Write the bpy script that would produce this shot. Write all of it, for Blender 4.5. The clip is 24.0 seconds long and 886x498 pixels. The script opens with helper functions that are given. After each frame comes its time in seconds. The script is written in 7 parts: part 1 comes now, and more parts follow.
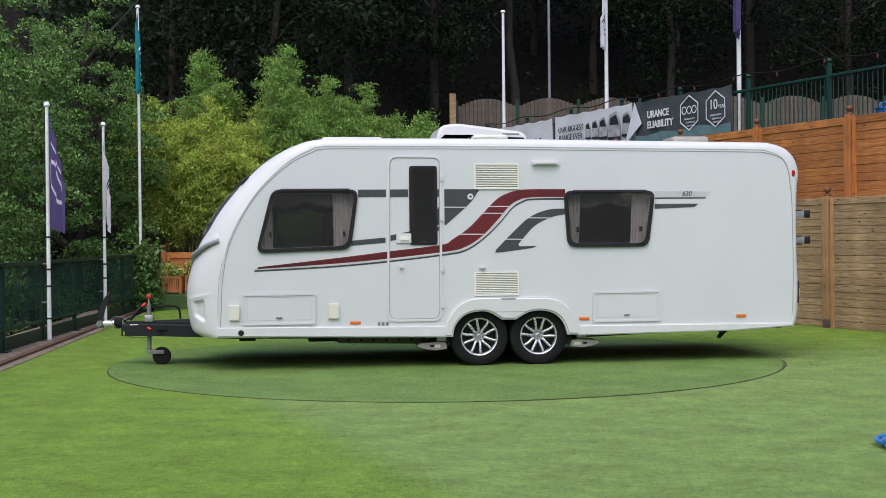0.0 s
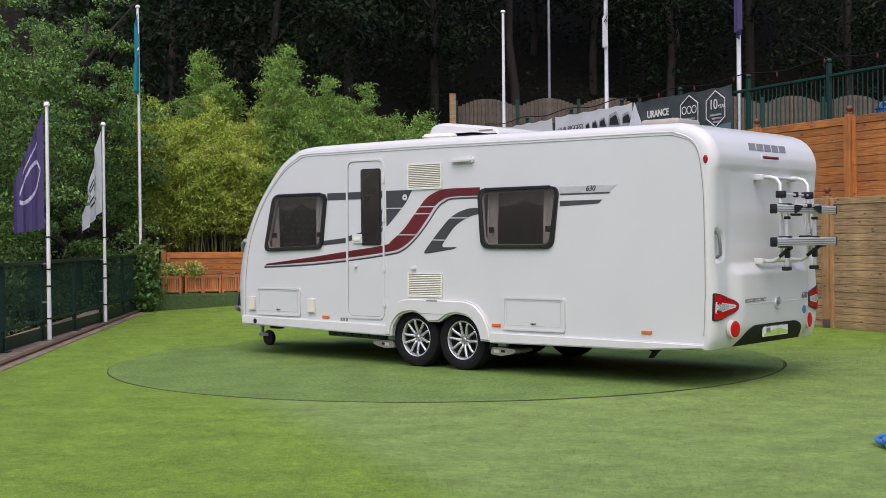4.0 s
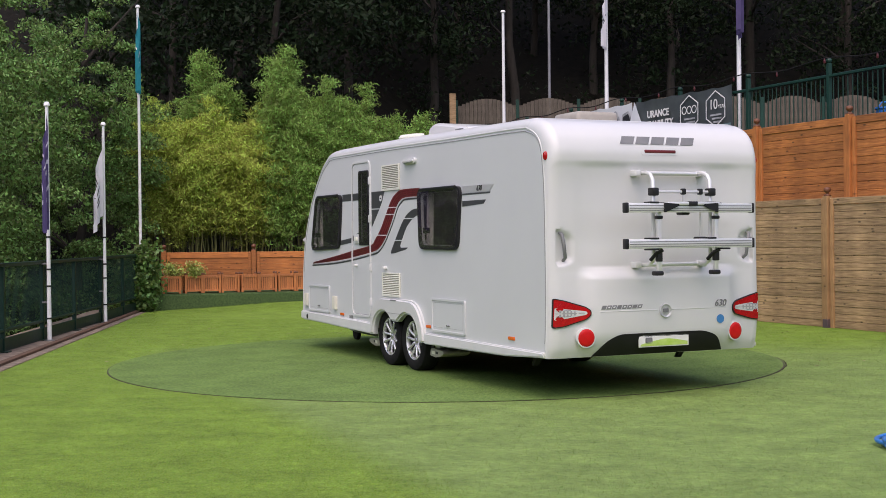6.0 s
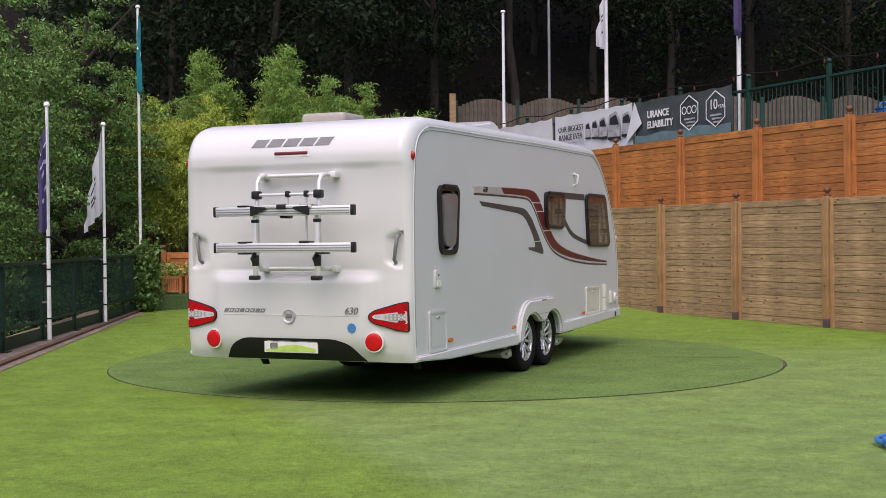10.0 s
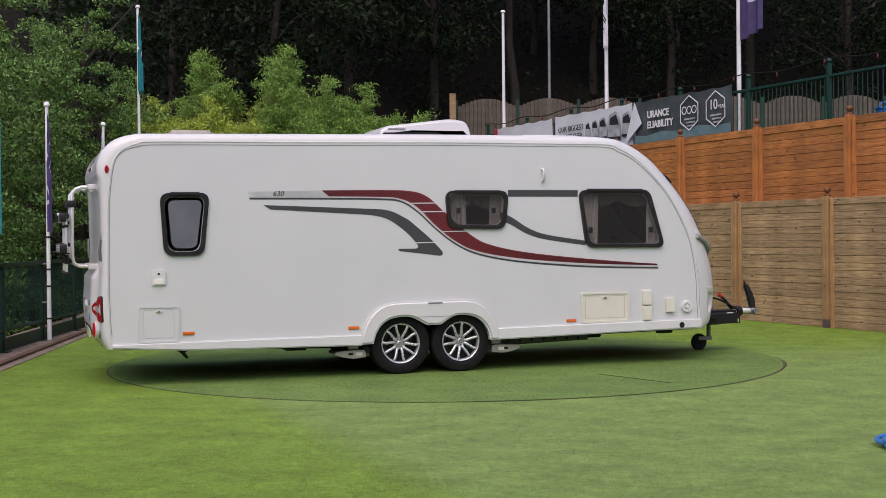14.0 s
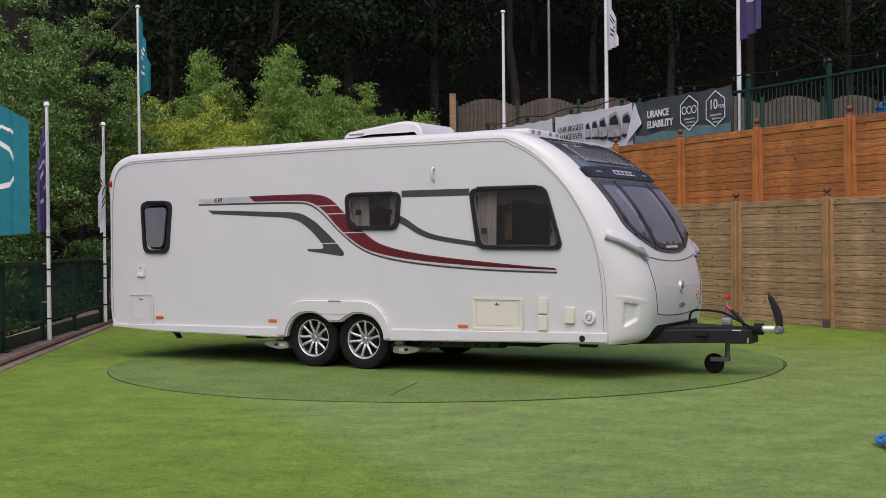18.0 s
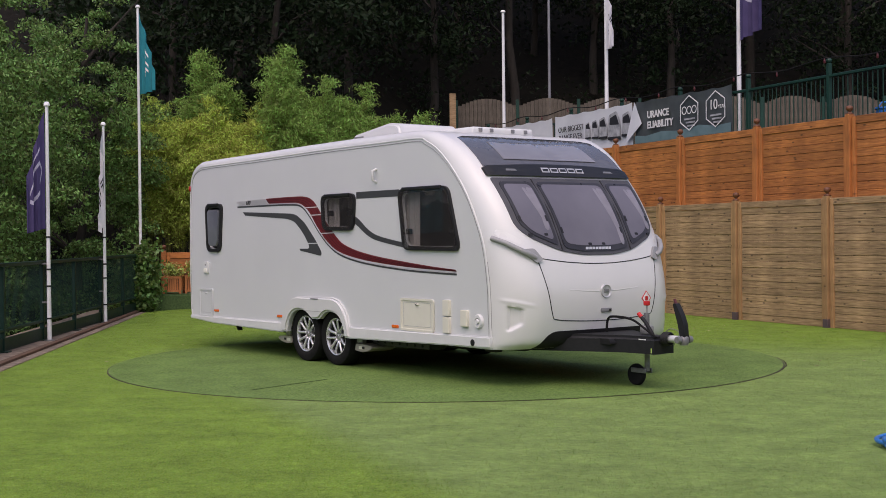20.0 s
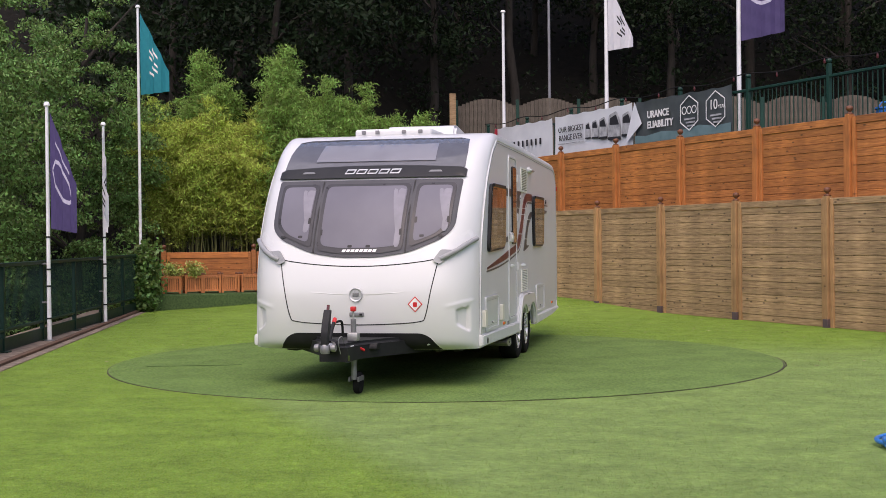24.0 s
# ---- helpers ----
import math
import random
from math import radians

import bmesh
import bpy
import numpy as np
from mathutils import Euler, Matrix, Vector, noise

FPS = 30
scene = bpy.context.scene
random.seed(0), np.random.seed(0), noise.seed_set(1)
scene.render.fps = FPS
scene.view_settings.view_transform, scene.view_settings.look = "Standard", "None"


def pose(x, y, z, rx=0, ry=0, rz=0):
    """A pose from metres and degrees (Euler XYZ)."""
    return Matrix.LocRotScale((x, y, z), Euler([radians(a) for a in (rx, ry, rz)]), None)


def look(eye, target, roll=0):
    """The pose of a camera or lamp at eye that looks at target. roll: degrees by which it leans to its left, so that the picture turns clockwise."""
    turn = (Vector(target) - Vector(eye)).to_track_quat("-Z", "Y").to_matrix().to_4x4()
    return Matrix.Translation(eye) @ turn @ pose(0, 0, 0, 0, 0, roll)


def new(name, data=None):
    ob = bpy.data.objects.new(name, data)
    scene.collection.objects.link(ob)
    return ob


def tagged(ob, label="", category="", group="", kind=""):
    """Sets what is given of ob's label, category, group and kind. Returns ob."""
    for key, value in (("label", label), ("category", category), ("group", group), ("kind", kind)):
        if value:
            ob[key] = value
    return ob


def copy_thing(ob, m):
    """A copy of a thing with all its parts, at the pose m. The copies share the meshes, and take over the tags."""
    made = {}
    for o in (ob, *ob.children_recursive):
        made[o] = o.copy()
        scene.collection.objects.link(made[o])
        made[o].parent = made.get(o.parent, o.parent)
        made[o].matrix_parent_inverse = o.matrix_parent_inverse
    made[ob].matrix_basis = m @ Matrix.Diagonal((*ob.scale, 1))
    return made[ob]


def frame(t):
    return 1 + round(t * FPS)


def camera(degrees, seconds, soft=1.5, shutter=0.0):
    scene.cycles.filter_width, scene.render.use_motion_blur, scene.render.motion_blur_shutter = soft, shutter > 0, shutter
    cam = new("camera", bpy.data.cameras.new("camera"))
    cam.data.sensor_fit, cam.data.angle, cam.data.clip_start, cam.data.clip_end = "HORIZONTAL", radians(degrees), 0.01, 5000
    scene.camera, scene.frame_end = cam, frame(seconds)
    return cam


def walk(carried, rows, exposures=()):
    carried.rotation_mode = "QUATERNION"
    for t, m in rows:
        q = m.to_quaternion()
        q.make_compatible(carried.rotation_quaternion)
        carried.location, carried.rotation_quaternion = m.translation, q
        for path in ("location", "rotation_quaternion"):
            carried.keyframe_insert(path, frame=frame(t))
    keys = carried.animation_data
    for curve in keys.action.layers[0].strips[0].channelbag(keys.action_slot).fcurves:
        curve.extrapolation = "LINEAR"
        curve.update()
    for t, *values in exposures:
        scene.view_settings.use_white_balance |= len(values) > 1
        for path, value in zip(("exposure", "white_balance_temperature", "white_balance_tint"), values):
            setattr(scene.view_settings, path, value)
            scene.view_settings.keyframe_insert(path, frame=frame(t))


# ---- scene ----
# ---- camera, still on its tripod ----
cam = camera(38.70, 24.0, soft=0.8)
EYE = pose(0, -14.794, 1.431, 89.496, 0.579, 0.063)
walk(cam, [(0, EYE), (24, EYE)],
     [(0, 0.05, 6180, 12), (2.5, 0.03, 6220, 13), (4.6, 0.09, 6520, 20), (10, 0.12, 6620, 22), (13, 0.08, 6600, 22), (14, -0.10, 6600, 22), (15, -0.17, 6600, 22),
      (18, -0.22, 6600, 22), (21, -0.14, 6700, 23), (22, 0.06, 6650, 23), (23, 0.12, 6650, 23), (24, 0.15, 6650, 22)])

# ---- sky and sun: bright overcast ----
world = bpy.data.worlds.new("world")
scene.world = world
world.use_nodes = True
wn = world.node_tree
sky = wn.nodes.new("ShaderNodeTexSky")
sky.sky_type = "NISHITA"
sky.sun_disc = False
sky.sun_elevation, sky.sun_rotation = radians(59), radians(192)
sky.air_density, sky.dust_density, sky.ozone_density = 1.0, 4.0, 1.0
wn.links.new(sky.outputs[0], wn.nodes["Background"].inputs[0])
wn.nodes["Background"].inputs[1].default_value = 0.206
sun = new("sun", bpy.data.lights.new("sun", "SUN"))
sun.data.energy, sun.data.angle, sun.data.color = 1.12, radians(100), (0.965, 0.975, 0.95)
sun.matrix_world = look((-3.0, -14.0, 24.3), (0, 0, 0))


# ---- materials ----
def mat(name, c1, c2=None, rough=0.5, metal=0.0, scale=8.0, bump=0.0, bscale=60.0, coat=0.0, stretch=(1, 1, 1),
        big=0.12, bigscale=0.7, rand=0.0, island=0.0, spec=0.5, rvar=0.08):
    """Two scales of colour variation, fine relief, and gloss that varies."""
    m = bpy.data.materials.new(name)
    m.use_nodes = True
    nt, L = m.node_tree, m.node_tree.links.new
    b = nt.nodes["Principled BSDF"]
    N = nt.nodes.new
    tc = N("ShaderNodeTexCoord")
    mp = N("ShaderNodeMapping")
    mp.inputs["Scale"].default_value = stretch
    L(tc.outputs["Object"], mp.inputs[0])
    vec = mp.outputs[0]
    oi = N("ShaderNodeObjectInfo")
    if rand:
        ad = N("ShaderNodeVectorMath")
        ad.operation = "ADD"
        sc = N("ShaderNodeMath")
        sc.operation = "MULTIPLY"
        sc.inputs[1].default_value = 57.0
        L(oi.outputs["Random"], sc.inputs[0])
        L(vec, ad.inputs[0])
        L(sc.outputs[0], ad.inputs[1])
        vec = ad.outputs[0]
    n1 = N("ShaderNodeTexNoise")
    n1.inputs["Scale"].default_value = scale
    n1.inputs["Detail"].default_value = 6
    L(vec, n1.inputs["Vector"])
    n2 = N("ShaderNodeTexNoise")
    n2.inputs["Scale"].default_value = bigscale
    n2.inputs["Detail"].default_value = 3
    L(tc.outputs["Object"], n2.inputs["Vector"])
    ramp = N("ShaderNodeMapRange")
    ramp.inputs[1].default_value, ramp.inputs[2].default_value = 0.3, 0.7
    L(n1.outputs[0], ramp.inputs[0])
    mix = N("ShaderNodeMix")
    mix.data_type = "RGBA"
    c2 = c2 or tuple(min(1, v * 0.8) for v in c1)
    mix.inputs[6].default_value, mix.inputs[7].default_value = (*c1, 1), (*c2, 1)
    L(ramp.outputs[0], mix.inputs[0])
    val = N("ShaderNodeMapRange")
    val.inputs[1].default_value, val.inputs[2].default_value = 0.3, 0.7
    val.inputs[3].default_value, val.inputs[4].default_value = 1 - big, 1 + big
    L(n2.outputs[0], val.inputs[0])
    hsv = N("ShaderNodeHueSaturation")
    L(mix.outputs[2], hsv.inputs["Color"])
    v = val.outputs[0]
    for amount, source in ((rand, oi.outputs["Random"]), (island, None)):
        if amount:
            if source is None:
                source = N("ShaderNodeNewGeometry").outputs["Random Per Island"]
            mr = N("ShaderNodeMapRange")
            mr.inputs[3].default_value, mr.inputs[4].default_value = 1 - amount, 1 + amount
            L(source, mr.inputs[0])
            mu = N("ShaderNodeMath")
            mu.operation = "MULTIPLY"
            L(v, mu.inputs[0])
            L(mr.outputs[0], mu.inputs[1])
            v = mu.outputs[0]
            if island and amount == island:
                mh = N("ShaderNodeMapRange")
                mh.inputs[3].default_value, mh.inputs[4].default_value = 0.47, 0.53
                L(source, mh.inputs[0])
                L(mh.outputs[0], hsv.inputs["Hue"])
    L(v, hsv.inputs["Value"])
    L(hsv.outputs[0], b.inputs["Base Color"])
    rr = N("ShaderNodeMapRange")
    rr.inputs[3].default_value, rr.inputs[4].default_value = max(0.02, rough - rvar), min(1, rough + rvar)
    L(n1.outputs[0], rr.inputs[0])
    L(rr.outputs[0], b.inputs["Roughness"])
    b.inputs["Metallic"].default_value = metal
    b.inputs["Coat Weight"].default_value = coat
    b.inputs["Coat Roughness"].default_value = 0.06
    b.inputs["Specular IOR Level"].default_value = spec
    if bump:
        n3 = N("ShaderNodeTexNoise")
        n3.inputs["Scale"].default_value = bscale
        n3.inputs["Detail"].default_value = 4
        L(vec, n3.inputs["Vector"])
        bp = N("ShaderNodeBump")
        bp.inputs["Strength"].default_value = bump
        bp.inputs["Distance"].default_value = 0.02
        L(n3.outputs[0], bp.inputs["Height"])
        L(bp.outputs[0], b.inputs["Normal"])
    return m


def leafy(name, c1, c2, island=0.4, rough=0.5, spec=0.4):
    # broad value noise paints lit lumps; the island spread paints highlights and dark gaps
    m = mat(name, c1, c2, rough=rough, scale=0.9, big=0.30, bigscale=0.9, island=island, spec=spec)
    return m


WHITE = mat("white_gelcoat", (0.64, 0.64, 0.632), (0.61, 0.615, 0.61), rough=0.32, coat=0.3, scale=1.5, big=0.015, rvar=0.0)
SIDE = mat("white_side_sheet", (0.612, 0.625, 0.627), (0.592, 0.605, 0.61), rough=0.36, coat=0.15, scale=2.0, big=0.015, bump=0.012, bscale=3, rvar=0.0)
CREAM = mat("aged_cream_plastic", (0.70, 0.68, 0.585), (0.67, 0.65, 0.555), rough=0.45, big=0.03)
VENTW = mat("ivory_plastic", (0.80, 0.79, 0.70), (0.76, 0.75, 0.66), rough=0.45, big=0.03)
TRIMW = mat("white_trim", (0.65, 0.655, 0.65), (0.61, 0.615, 0.61), rough=0.4, big=0.03)
GREYLINE = mat("grey_sealant", (0.30, 0.30, 0.30), rough=0.6)
SILVER = mat("silver_vinyl", (0.55, 0.55, 0.56), (0.62, 0.62, 0.62), rough=0.35, metal=0.4)
BURG = mat("burgundy_vinyl", (0.17, 0.018, 0.022), (0.13, 0.012, 0.016), rough=0.35)
BURGD = mat("dark_burgundy_vinyl", (0.085, 0.01, 0.013), rough=0.35)
CHAR = mat("charcoal_vinyl", (0.044, 0.047, 0.049), (0.056, 0.058, 0.060), rough=0.4)
BLACK = mat("black_plastic", (0.012, 0.012, 0.013), (0.018, 0.018, 0.019), rough=0.4, spec=0.3)
MATTBLK = mat("matt_black_plastic", (0.010, 0.010, 0.011), (0.016, 0.016, 0.017), rough=0.6, spec=0.25)
UNDER = mat("underbody_dark", (0.02, 0.02, 0.02), (0.03, 0.028, 0.026), rough=0.85)
GALV = mat("galvanised_steel", (0.45, 0.45, 0.44), (0.34, 0.34, 0.33), rough=0.5, metal=0.7, scale=25)
ALU = mat("anodised_aluminium", (0.74, 0.74, 0.73), (0.68, 0.68, 0.67), rough=0.35, metal=0.45)
ALLOY = mat("alloy_rim", (0.68, 0.68, 0.69), (0.60, 0.60, 0.61), rough=0.28, metal=0.65)
CHROME = mat("chrome", (0.8, 0.8, 0.8), (0.75, 0.75, 0.75), rough=0.1, metal=1.0)
RUBBER = mat("tyre_rubber", (0.012, 0.012, 0.012), (0.018, 0.018, 0.018), rough=0.85, scale=20, spec=0.08)
REDL = mat("red_lens", (0.46, 0.008, 0.010), (0.30, 0.005, 0.007), rough=0.25, coat=0.1, spec=0.3, scale=40)
REDR2 = mat("bright_red_reflector", (0.62, 0.010, 0.010), (0.48, 0.008, 0.008), rough=0.35, coat=0.05, spec=0.25, scale=9)
CLEARL = mat("clear_lens", (0.66, 0.66, 0.64), (0.45, 0.45, 0.45), rough=0.2, coat=0.2, scale=260)
ORANGE = mat("orange_reflector", (0.75, 0.16, 0.02), (0.65, 0.12, 0.015), rough=0.25, coat=0.5)
BLUEST = mat("blue_sticker", (0.05, 0.22, 0.50), rough=0.4)
GREYP = mat("grey_plastic", (0.16, 0.165, 0.17), (0.20, 0.2, 0.2), rough=0.45)
REDP = mat("red_plastic", (0.6, 0.02, 0.02), rough=0.4)
PLATEG = mat("green_print", (0.35, 0.55, 0.06), (0.5, 0.65, 0.2), rough=0.4, scale=12)
PAPER = mat("white_print", (0.8, 0.8, 0.78), rough=0.5)
ROOFGL = mat("smoked_roof_acrylic", (0.085, 0.083, 0.090), (0.105, 0.103, 0.110), rough=0.15, coat=0.6)
CURTAIN = mat("curtain_cloth", (0.66, 0.64, 0.63), (0.50, 0.48, 0.46), rough=0.9, scale=14, stretch=(6, 6, 0.4))
CABIN = mat("cabin_brown", (0.26, 0.21, 0.18), (0.32, 0.27, 0.23), rough=0.6)


def glass(name, tint):
    m = bpy.data.materials.new(name)
    m.use_nodes = True
    nt = m.node_tree
    b = nt.nodes["Principled BSDF"]
    b.inputs["Base Color"].default_value = (*tint, 1)
    b.inputs["Transmission Weight"].default_value = 0.975
    b.inputs["Roughness"].default_value = 0.03
    b.inputs["IOR"].default_value = 1.12
    b.inputs["Coat Weight"].default_value = 0.7
    b.inputs["Coat Roughness"].default_value = 0.02
    return m


TINT = glass("smoked_window_acrylic", (0.42, 0.41, 0.40))



def turf(name, green, pale, rough=0.75, bump=0.45, fibre=0.0):
    """Artificial grass: a saturated piece and a paler piece that meet at a seam, with mottled wear."""
    m = mat(name, green, tuple(v * 0.56 for v in green), rough=rough, scale=70, big=0.0, bump=bump, bscale=150, spec=0.25, island=fibre)
    nt, L, N = m.node_tree, m.node_tree.links.new, m.node_tree.nodes.new
    b = nt.nodes["Principled BSDF"]
    hsv = b.inputs["Base Color"].links[0].from_node
    base = hsv.inputs["Color"].links[0].from_socket
    pos = N("ShaderNodeNewGeometry").outputs["Position"]
    sx = N("ShaderNodeSeparateXYZ")
    L(pos, sx.inputs[0])

    def calc(op, a, c):
        n = N("ShaderNodeMath")
        n.operation = op
        for i, v in enumerate((a, c)):
            if isinstance(v, (int, float)):
                n.inputs[i].default_value = v
            else:
                L(v, n.inputs[i])
        return n.outputs[0]

    def ramp(v, a, c):
        n = N("ShaderNodeMapRange")
        n.interpolation_type = "SMOOTHSTEP"
        n.inputs[1].default_value, n.inputs[2].default_value = a, c
        L(v, n.inputs[0])
        return n.outputs[0]
    wob = N("ShaderNodeTexNoise")
    wob.inputs["Scale"].default_value = 0.7
    L(pos, wob.inputs["Vector"])
    side = ramp(calc("ADD", calc("ADD", sx.outputs[0], 3.45), calc("MULTIPLY", sx.outputs[1], 0.41)), -0.03, 0.6)
    near = ramp(calc("ADD", sx.outputs[1], calc("MULTIPLY", wob.outputs[0], 3.0)), 4.2, 0.6)
    mix = N("ShaderNodeMix")
    mix.data_type = "RGBA"
    L(calc("MULTIPLY", side, near), mix.inputs[0])
    L(base, mix.inputs[6])
    mix.inputs[7].default_value = (*pale, 1)
    L(mix.outputs[2], hsv.inputs["Color"])
    mp = N("ShaderNodeMapping")
    mp.inputs["Scale"].default_value = (0.9, 1.15, 1)
    L(pos, mp.inputs[0])
    mot = N("ShaderNodeTexNoise")
    mot.inputs["Scale"].default_value = 2.4
    mot.inputs["Detail"].default_value = 6
    mot.inputs["Roughness"].default_value = 0.74
    L(mp.outputs[0], mot.inputs["Vector"])
    mr = N("ShaderNodeMapRange")
    mr.inputs[1].default_value, mr.inputs[2].default_value, mr.inputs[3].default_value, mr.inputs[4].default_value = 0.33, 0.66, 0.74, 1.20
    L(mot.outputs[0], mr.inputs[0])
    old = hsv.inputs["Value"].links[0].from_socket
    nap = N("ShaderNodeTexNoise")
    nap.inputs["Scale"].default_value = 17
    nap.inputs["Detail"].default_value = 5
    nap.inputs["Roughness"].default_value = 0.7
    L(mp.outputs[0], nap.inputs["Vector"])
    mn = N("ShaderNodeMapRange")
    mn.inputs[1].default_value, mn.inputs[2].default_value, mn.inputs[3].default_value, mn.inputs[4].default_value = 0.30, 0.70, 0.76, 1.24
    L(nap.outputs[0], mn.inputs[0])
    edge = calc("ADD", calc("ADD", sx.outputs[0], 3.45), calc("MULTIPLY", sx.outputs[1], 0.41))
    line = calc("ADD", calc("MULTIPLY", calc("MULTIPLY", ramp(edge, -0.06, -0.03), ramp(edge, 0.02, -0.01)), 0.09), 1.0)
    L(calc("MULTIPLY", calc("MULTIPLY", calc("MULTIPLY", old, mr.outputs[0]), mn.outputs[0]), line), hsv.inputs["Value"])
    return m


TURF = turf("artificial_turf", (0.206, 0.330, 0.042), (0.188, 0.277, 0.074))
TURF2 = mat("worn_turf", (0.164, 0.258, 0.061), (0.085, 0.148, 0.035), rough=0.75, scale=34, big=0.17, bigscale=1.7,
            bump=0.35, bscale=150, spec=0.25)
TURFD = mat("dark_turf_cladding", (0.085, 0.150, 0.042), (0.045, 0.085, 0.024), rough=0.85, scale=30, bump=1.0, bscale=140)
# littered soil taken to near black, with the wood's deep shade in its colour
SOIL = mat("shade_dark_soil", (0.012, 0.010, 0.007), (0.006, 0.006, 0.004), spec=0.1, rough=0.95, scale=4, bump=0.6, bscale=20)
CONC = mat("weathered_concrete", (0.29, 0.222, 0.168), (0.11, 0.083, 0.062), rough=0.85, scale=9, big=0.25, bump=0.3, bscale=70)
RUST = mat("rusty_edging", (0.135, 0.07, 0.036), (0.075, 0.043, 0.028), rough=0.85, scale=14, bump=0.4, bscale=50)


def wood(name, c1, c2, rough, rand, knots=0.5, stretch=(0.8, 1, 10)):
    """Sawn boards with streaky grain along their length and dark knots."""
    m = mat(name, c1, c2, rough=rough, scale=5, stretch=stretch, big=0.26, bigscale=2.3, rand=rand, bump=0.3, bscale=16)
    nt, L, N = m.node_tree, m.node_tree.links.new, m.node_tree.nodes.new
    b = nt.nodes["Principled BSDF"]
    hsv = b.inputs["Base Color"].links[0].from_node
    tc, oi = N("ShaderNodeTexCoord"), N("ShaderNodeObjectInfo")
    ad = N("ShaderNodeVectorMath")
    ad.operation = "MULTIPLY_ADD"
    sc = N("ShaderNodeMath")
    sc.operation = "MULTIPLY"
    sc.inputs[1].default_value = 31.0
    L(oi.outputs["Random"], sc.inputs[0])
    L(tc.outputs["Object"], ad.inputs[0])
    ad.inputs[1].default_value = (3.6, 0.0, 8.5)
    L(sc.outputs[0], ad.inputs[2])
    vo = N("ShaderNodeTexVoronoi")
    vo.inputs["Scale"].default_value = 1.0
    L(ad.outputs[0], vo.inputs["Vector"])
    mr = N("ShaderNodeMapRange")
    mr.interpolation_type = "SMOOTHSTEP"
    mr.inputs[1].default_value, mr.inputs[2].default_value = 0.06, 0.17
    mr.inputs[3].default_value, mr.inputs[4].default_value = 1 - knots, 1.0
    L(vo.outputs["Distance"], mr.inputs[0])
    mu = N("ShaderNodeMath")
    mu.operation = "MULTIPLY"
    L(hsv.inputs["Value"].links[0].from_socket, mu.inputs[0])
    L(mr.outputs[0], mu.inputs[1])
    L(mu.outputs[0], hsv.inputs["Value"])
    return m


OLDW = wood("weathered_fence_wood", (0.425, 0.280, 0.146), (0.205, 0.130, 0.064), 0.75, 0.11, 0.7)
OLDP = wood("weathered_post_wood", (0.43, 0.25, 0.11), (0.30, 0.165, 0.07), 0.7, 0.12, stretch=(10, 10, 0.8))
NEWW = wood("orange_stained_wood", (0.49, 0.186, 0.046), (0.25, 0.082, 0.020), 0.6, 0.13, 0.7)
NEWP = wood("orange_stained_post", (0.50, 0.182, 0.045), (0.37, 0.125, 0.030), 0.6, 0.10, stretch=(10, 10, 0.8))
REDW = wood("red_brown_stained_wood", (0.45, 0.158, 0.032), (0.28, 0.090, 0.020), 0.6, 0.22, 0.6)
PLANTW = wood("planter_wood", (0.50, 0.18, 0.052), (0.33, 0.11, 0.034), 0.6, 0.15, 0.3, (10, 10, 0.8))
GREYW = wood("grey_brown_wood", (0.125, 0.103, 0.077), (0.075, 0.062, 0.047), 0.85, 0.15, 0.2, (8, 8, 1))
SHOE = mat("purple_grey_post_shoe", (0.10, 0.065, 0.075), (0.07, 0.05, 0.055), rough=0.6)
BALLW = mat("brown_finial_wood", (0.16, 0.055, 0.022), (0.11, 0.04, 0.018), rough=0.55)
GREENP = mat("dark_green_paint", (0.005, 0.034, 0.023), (0.008, 0.044, 0.030), rough=0.45, scale=12, big=0.15, spec=0.3)
YARDG = mat("aged_dark_green_paint", (0.003, 0.019, 0.013), (0.005, 0.027, 0.019), rough=0.5, scale=12, big=0.2, spec=0.25)
POLEW = mat("white_pole_paint", (0.80, 0.80, 0.80), (0.70, 0.70, 0.70), rough=0.35)
POLEG = mat("grey_pole", (0.25, 0.26, 0.28), rough=0.5)
BARK = mat("bark", (0.036, 0.029, 0.022), (0.02, 0.017, 0.013), rough=0.95, scale=9, stretch=(1, 1, .3), bump=0.6, bscale=16)
CULM = mat("bamboo_culm", (0.22, 0.20, 0.06), (0.14, 0.15, 0.04), rough=0.5, rand=0.2)
# woodland leaves: near-black base colour stands in for the shade under the trees
LEAFD = leafy("shade_dark_leaves", (0.020, 0.034, 0.014), (0.010, 0.018, 0.007), spec=0.12)
LEAFM = leafy("mid_green_leaves", (0.20, 0.315, 0.085), (0.085, 0.15, 0.04), island=0.75, spec=0.2)
LEAFB = leafy("bamboo_leaves", (0.53, 0.58, 0.11), (0.29, 0.375, 0.07), island=0.65, spec=0.2)
LEAFG = leafy("green_bamboo_leaves", (0.29, 0.43, 0.098), (0.145, 0.24, 0.052), island=0.7, spec=0.2)
IVY = leafy("ivy_leaves", (0.16, 0.26, 0.065), (0.075, 0.14, 0.035), rough=0.35)


# ---- building blocks ----
def part(name, bm, material, parent=None, label="", loc=None, smooth=None):
    me = bpy.data.meshes.new(name)
    bm.normal_update()
    if smooth is not None:
        for f in bm.faces:
            f.smooth = True
        for e in bm.edges:
            if len(e.link_faces) == 2 and e.calc_face_angle(0) > radians(smooth):
                e.smooth = False
    bm.to_mesh(me)
    bm.free()
    me.materials.append(material)
    ob = new(name, me)
    if parent:
        ob.parent = parent
    if loc:
        ob.location = loc
    if label:
        ob["label"] = label
    return ob


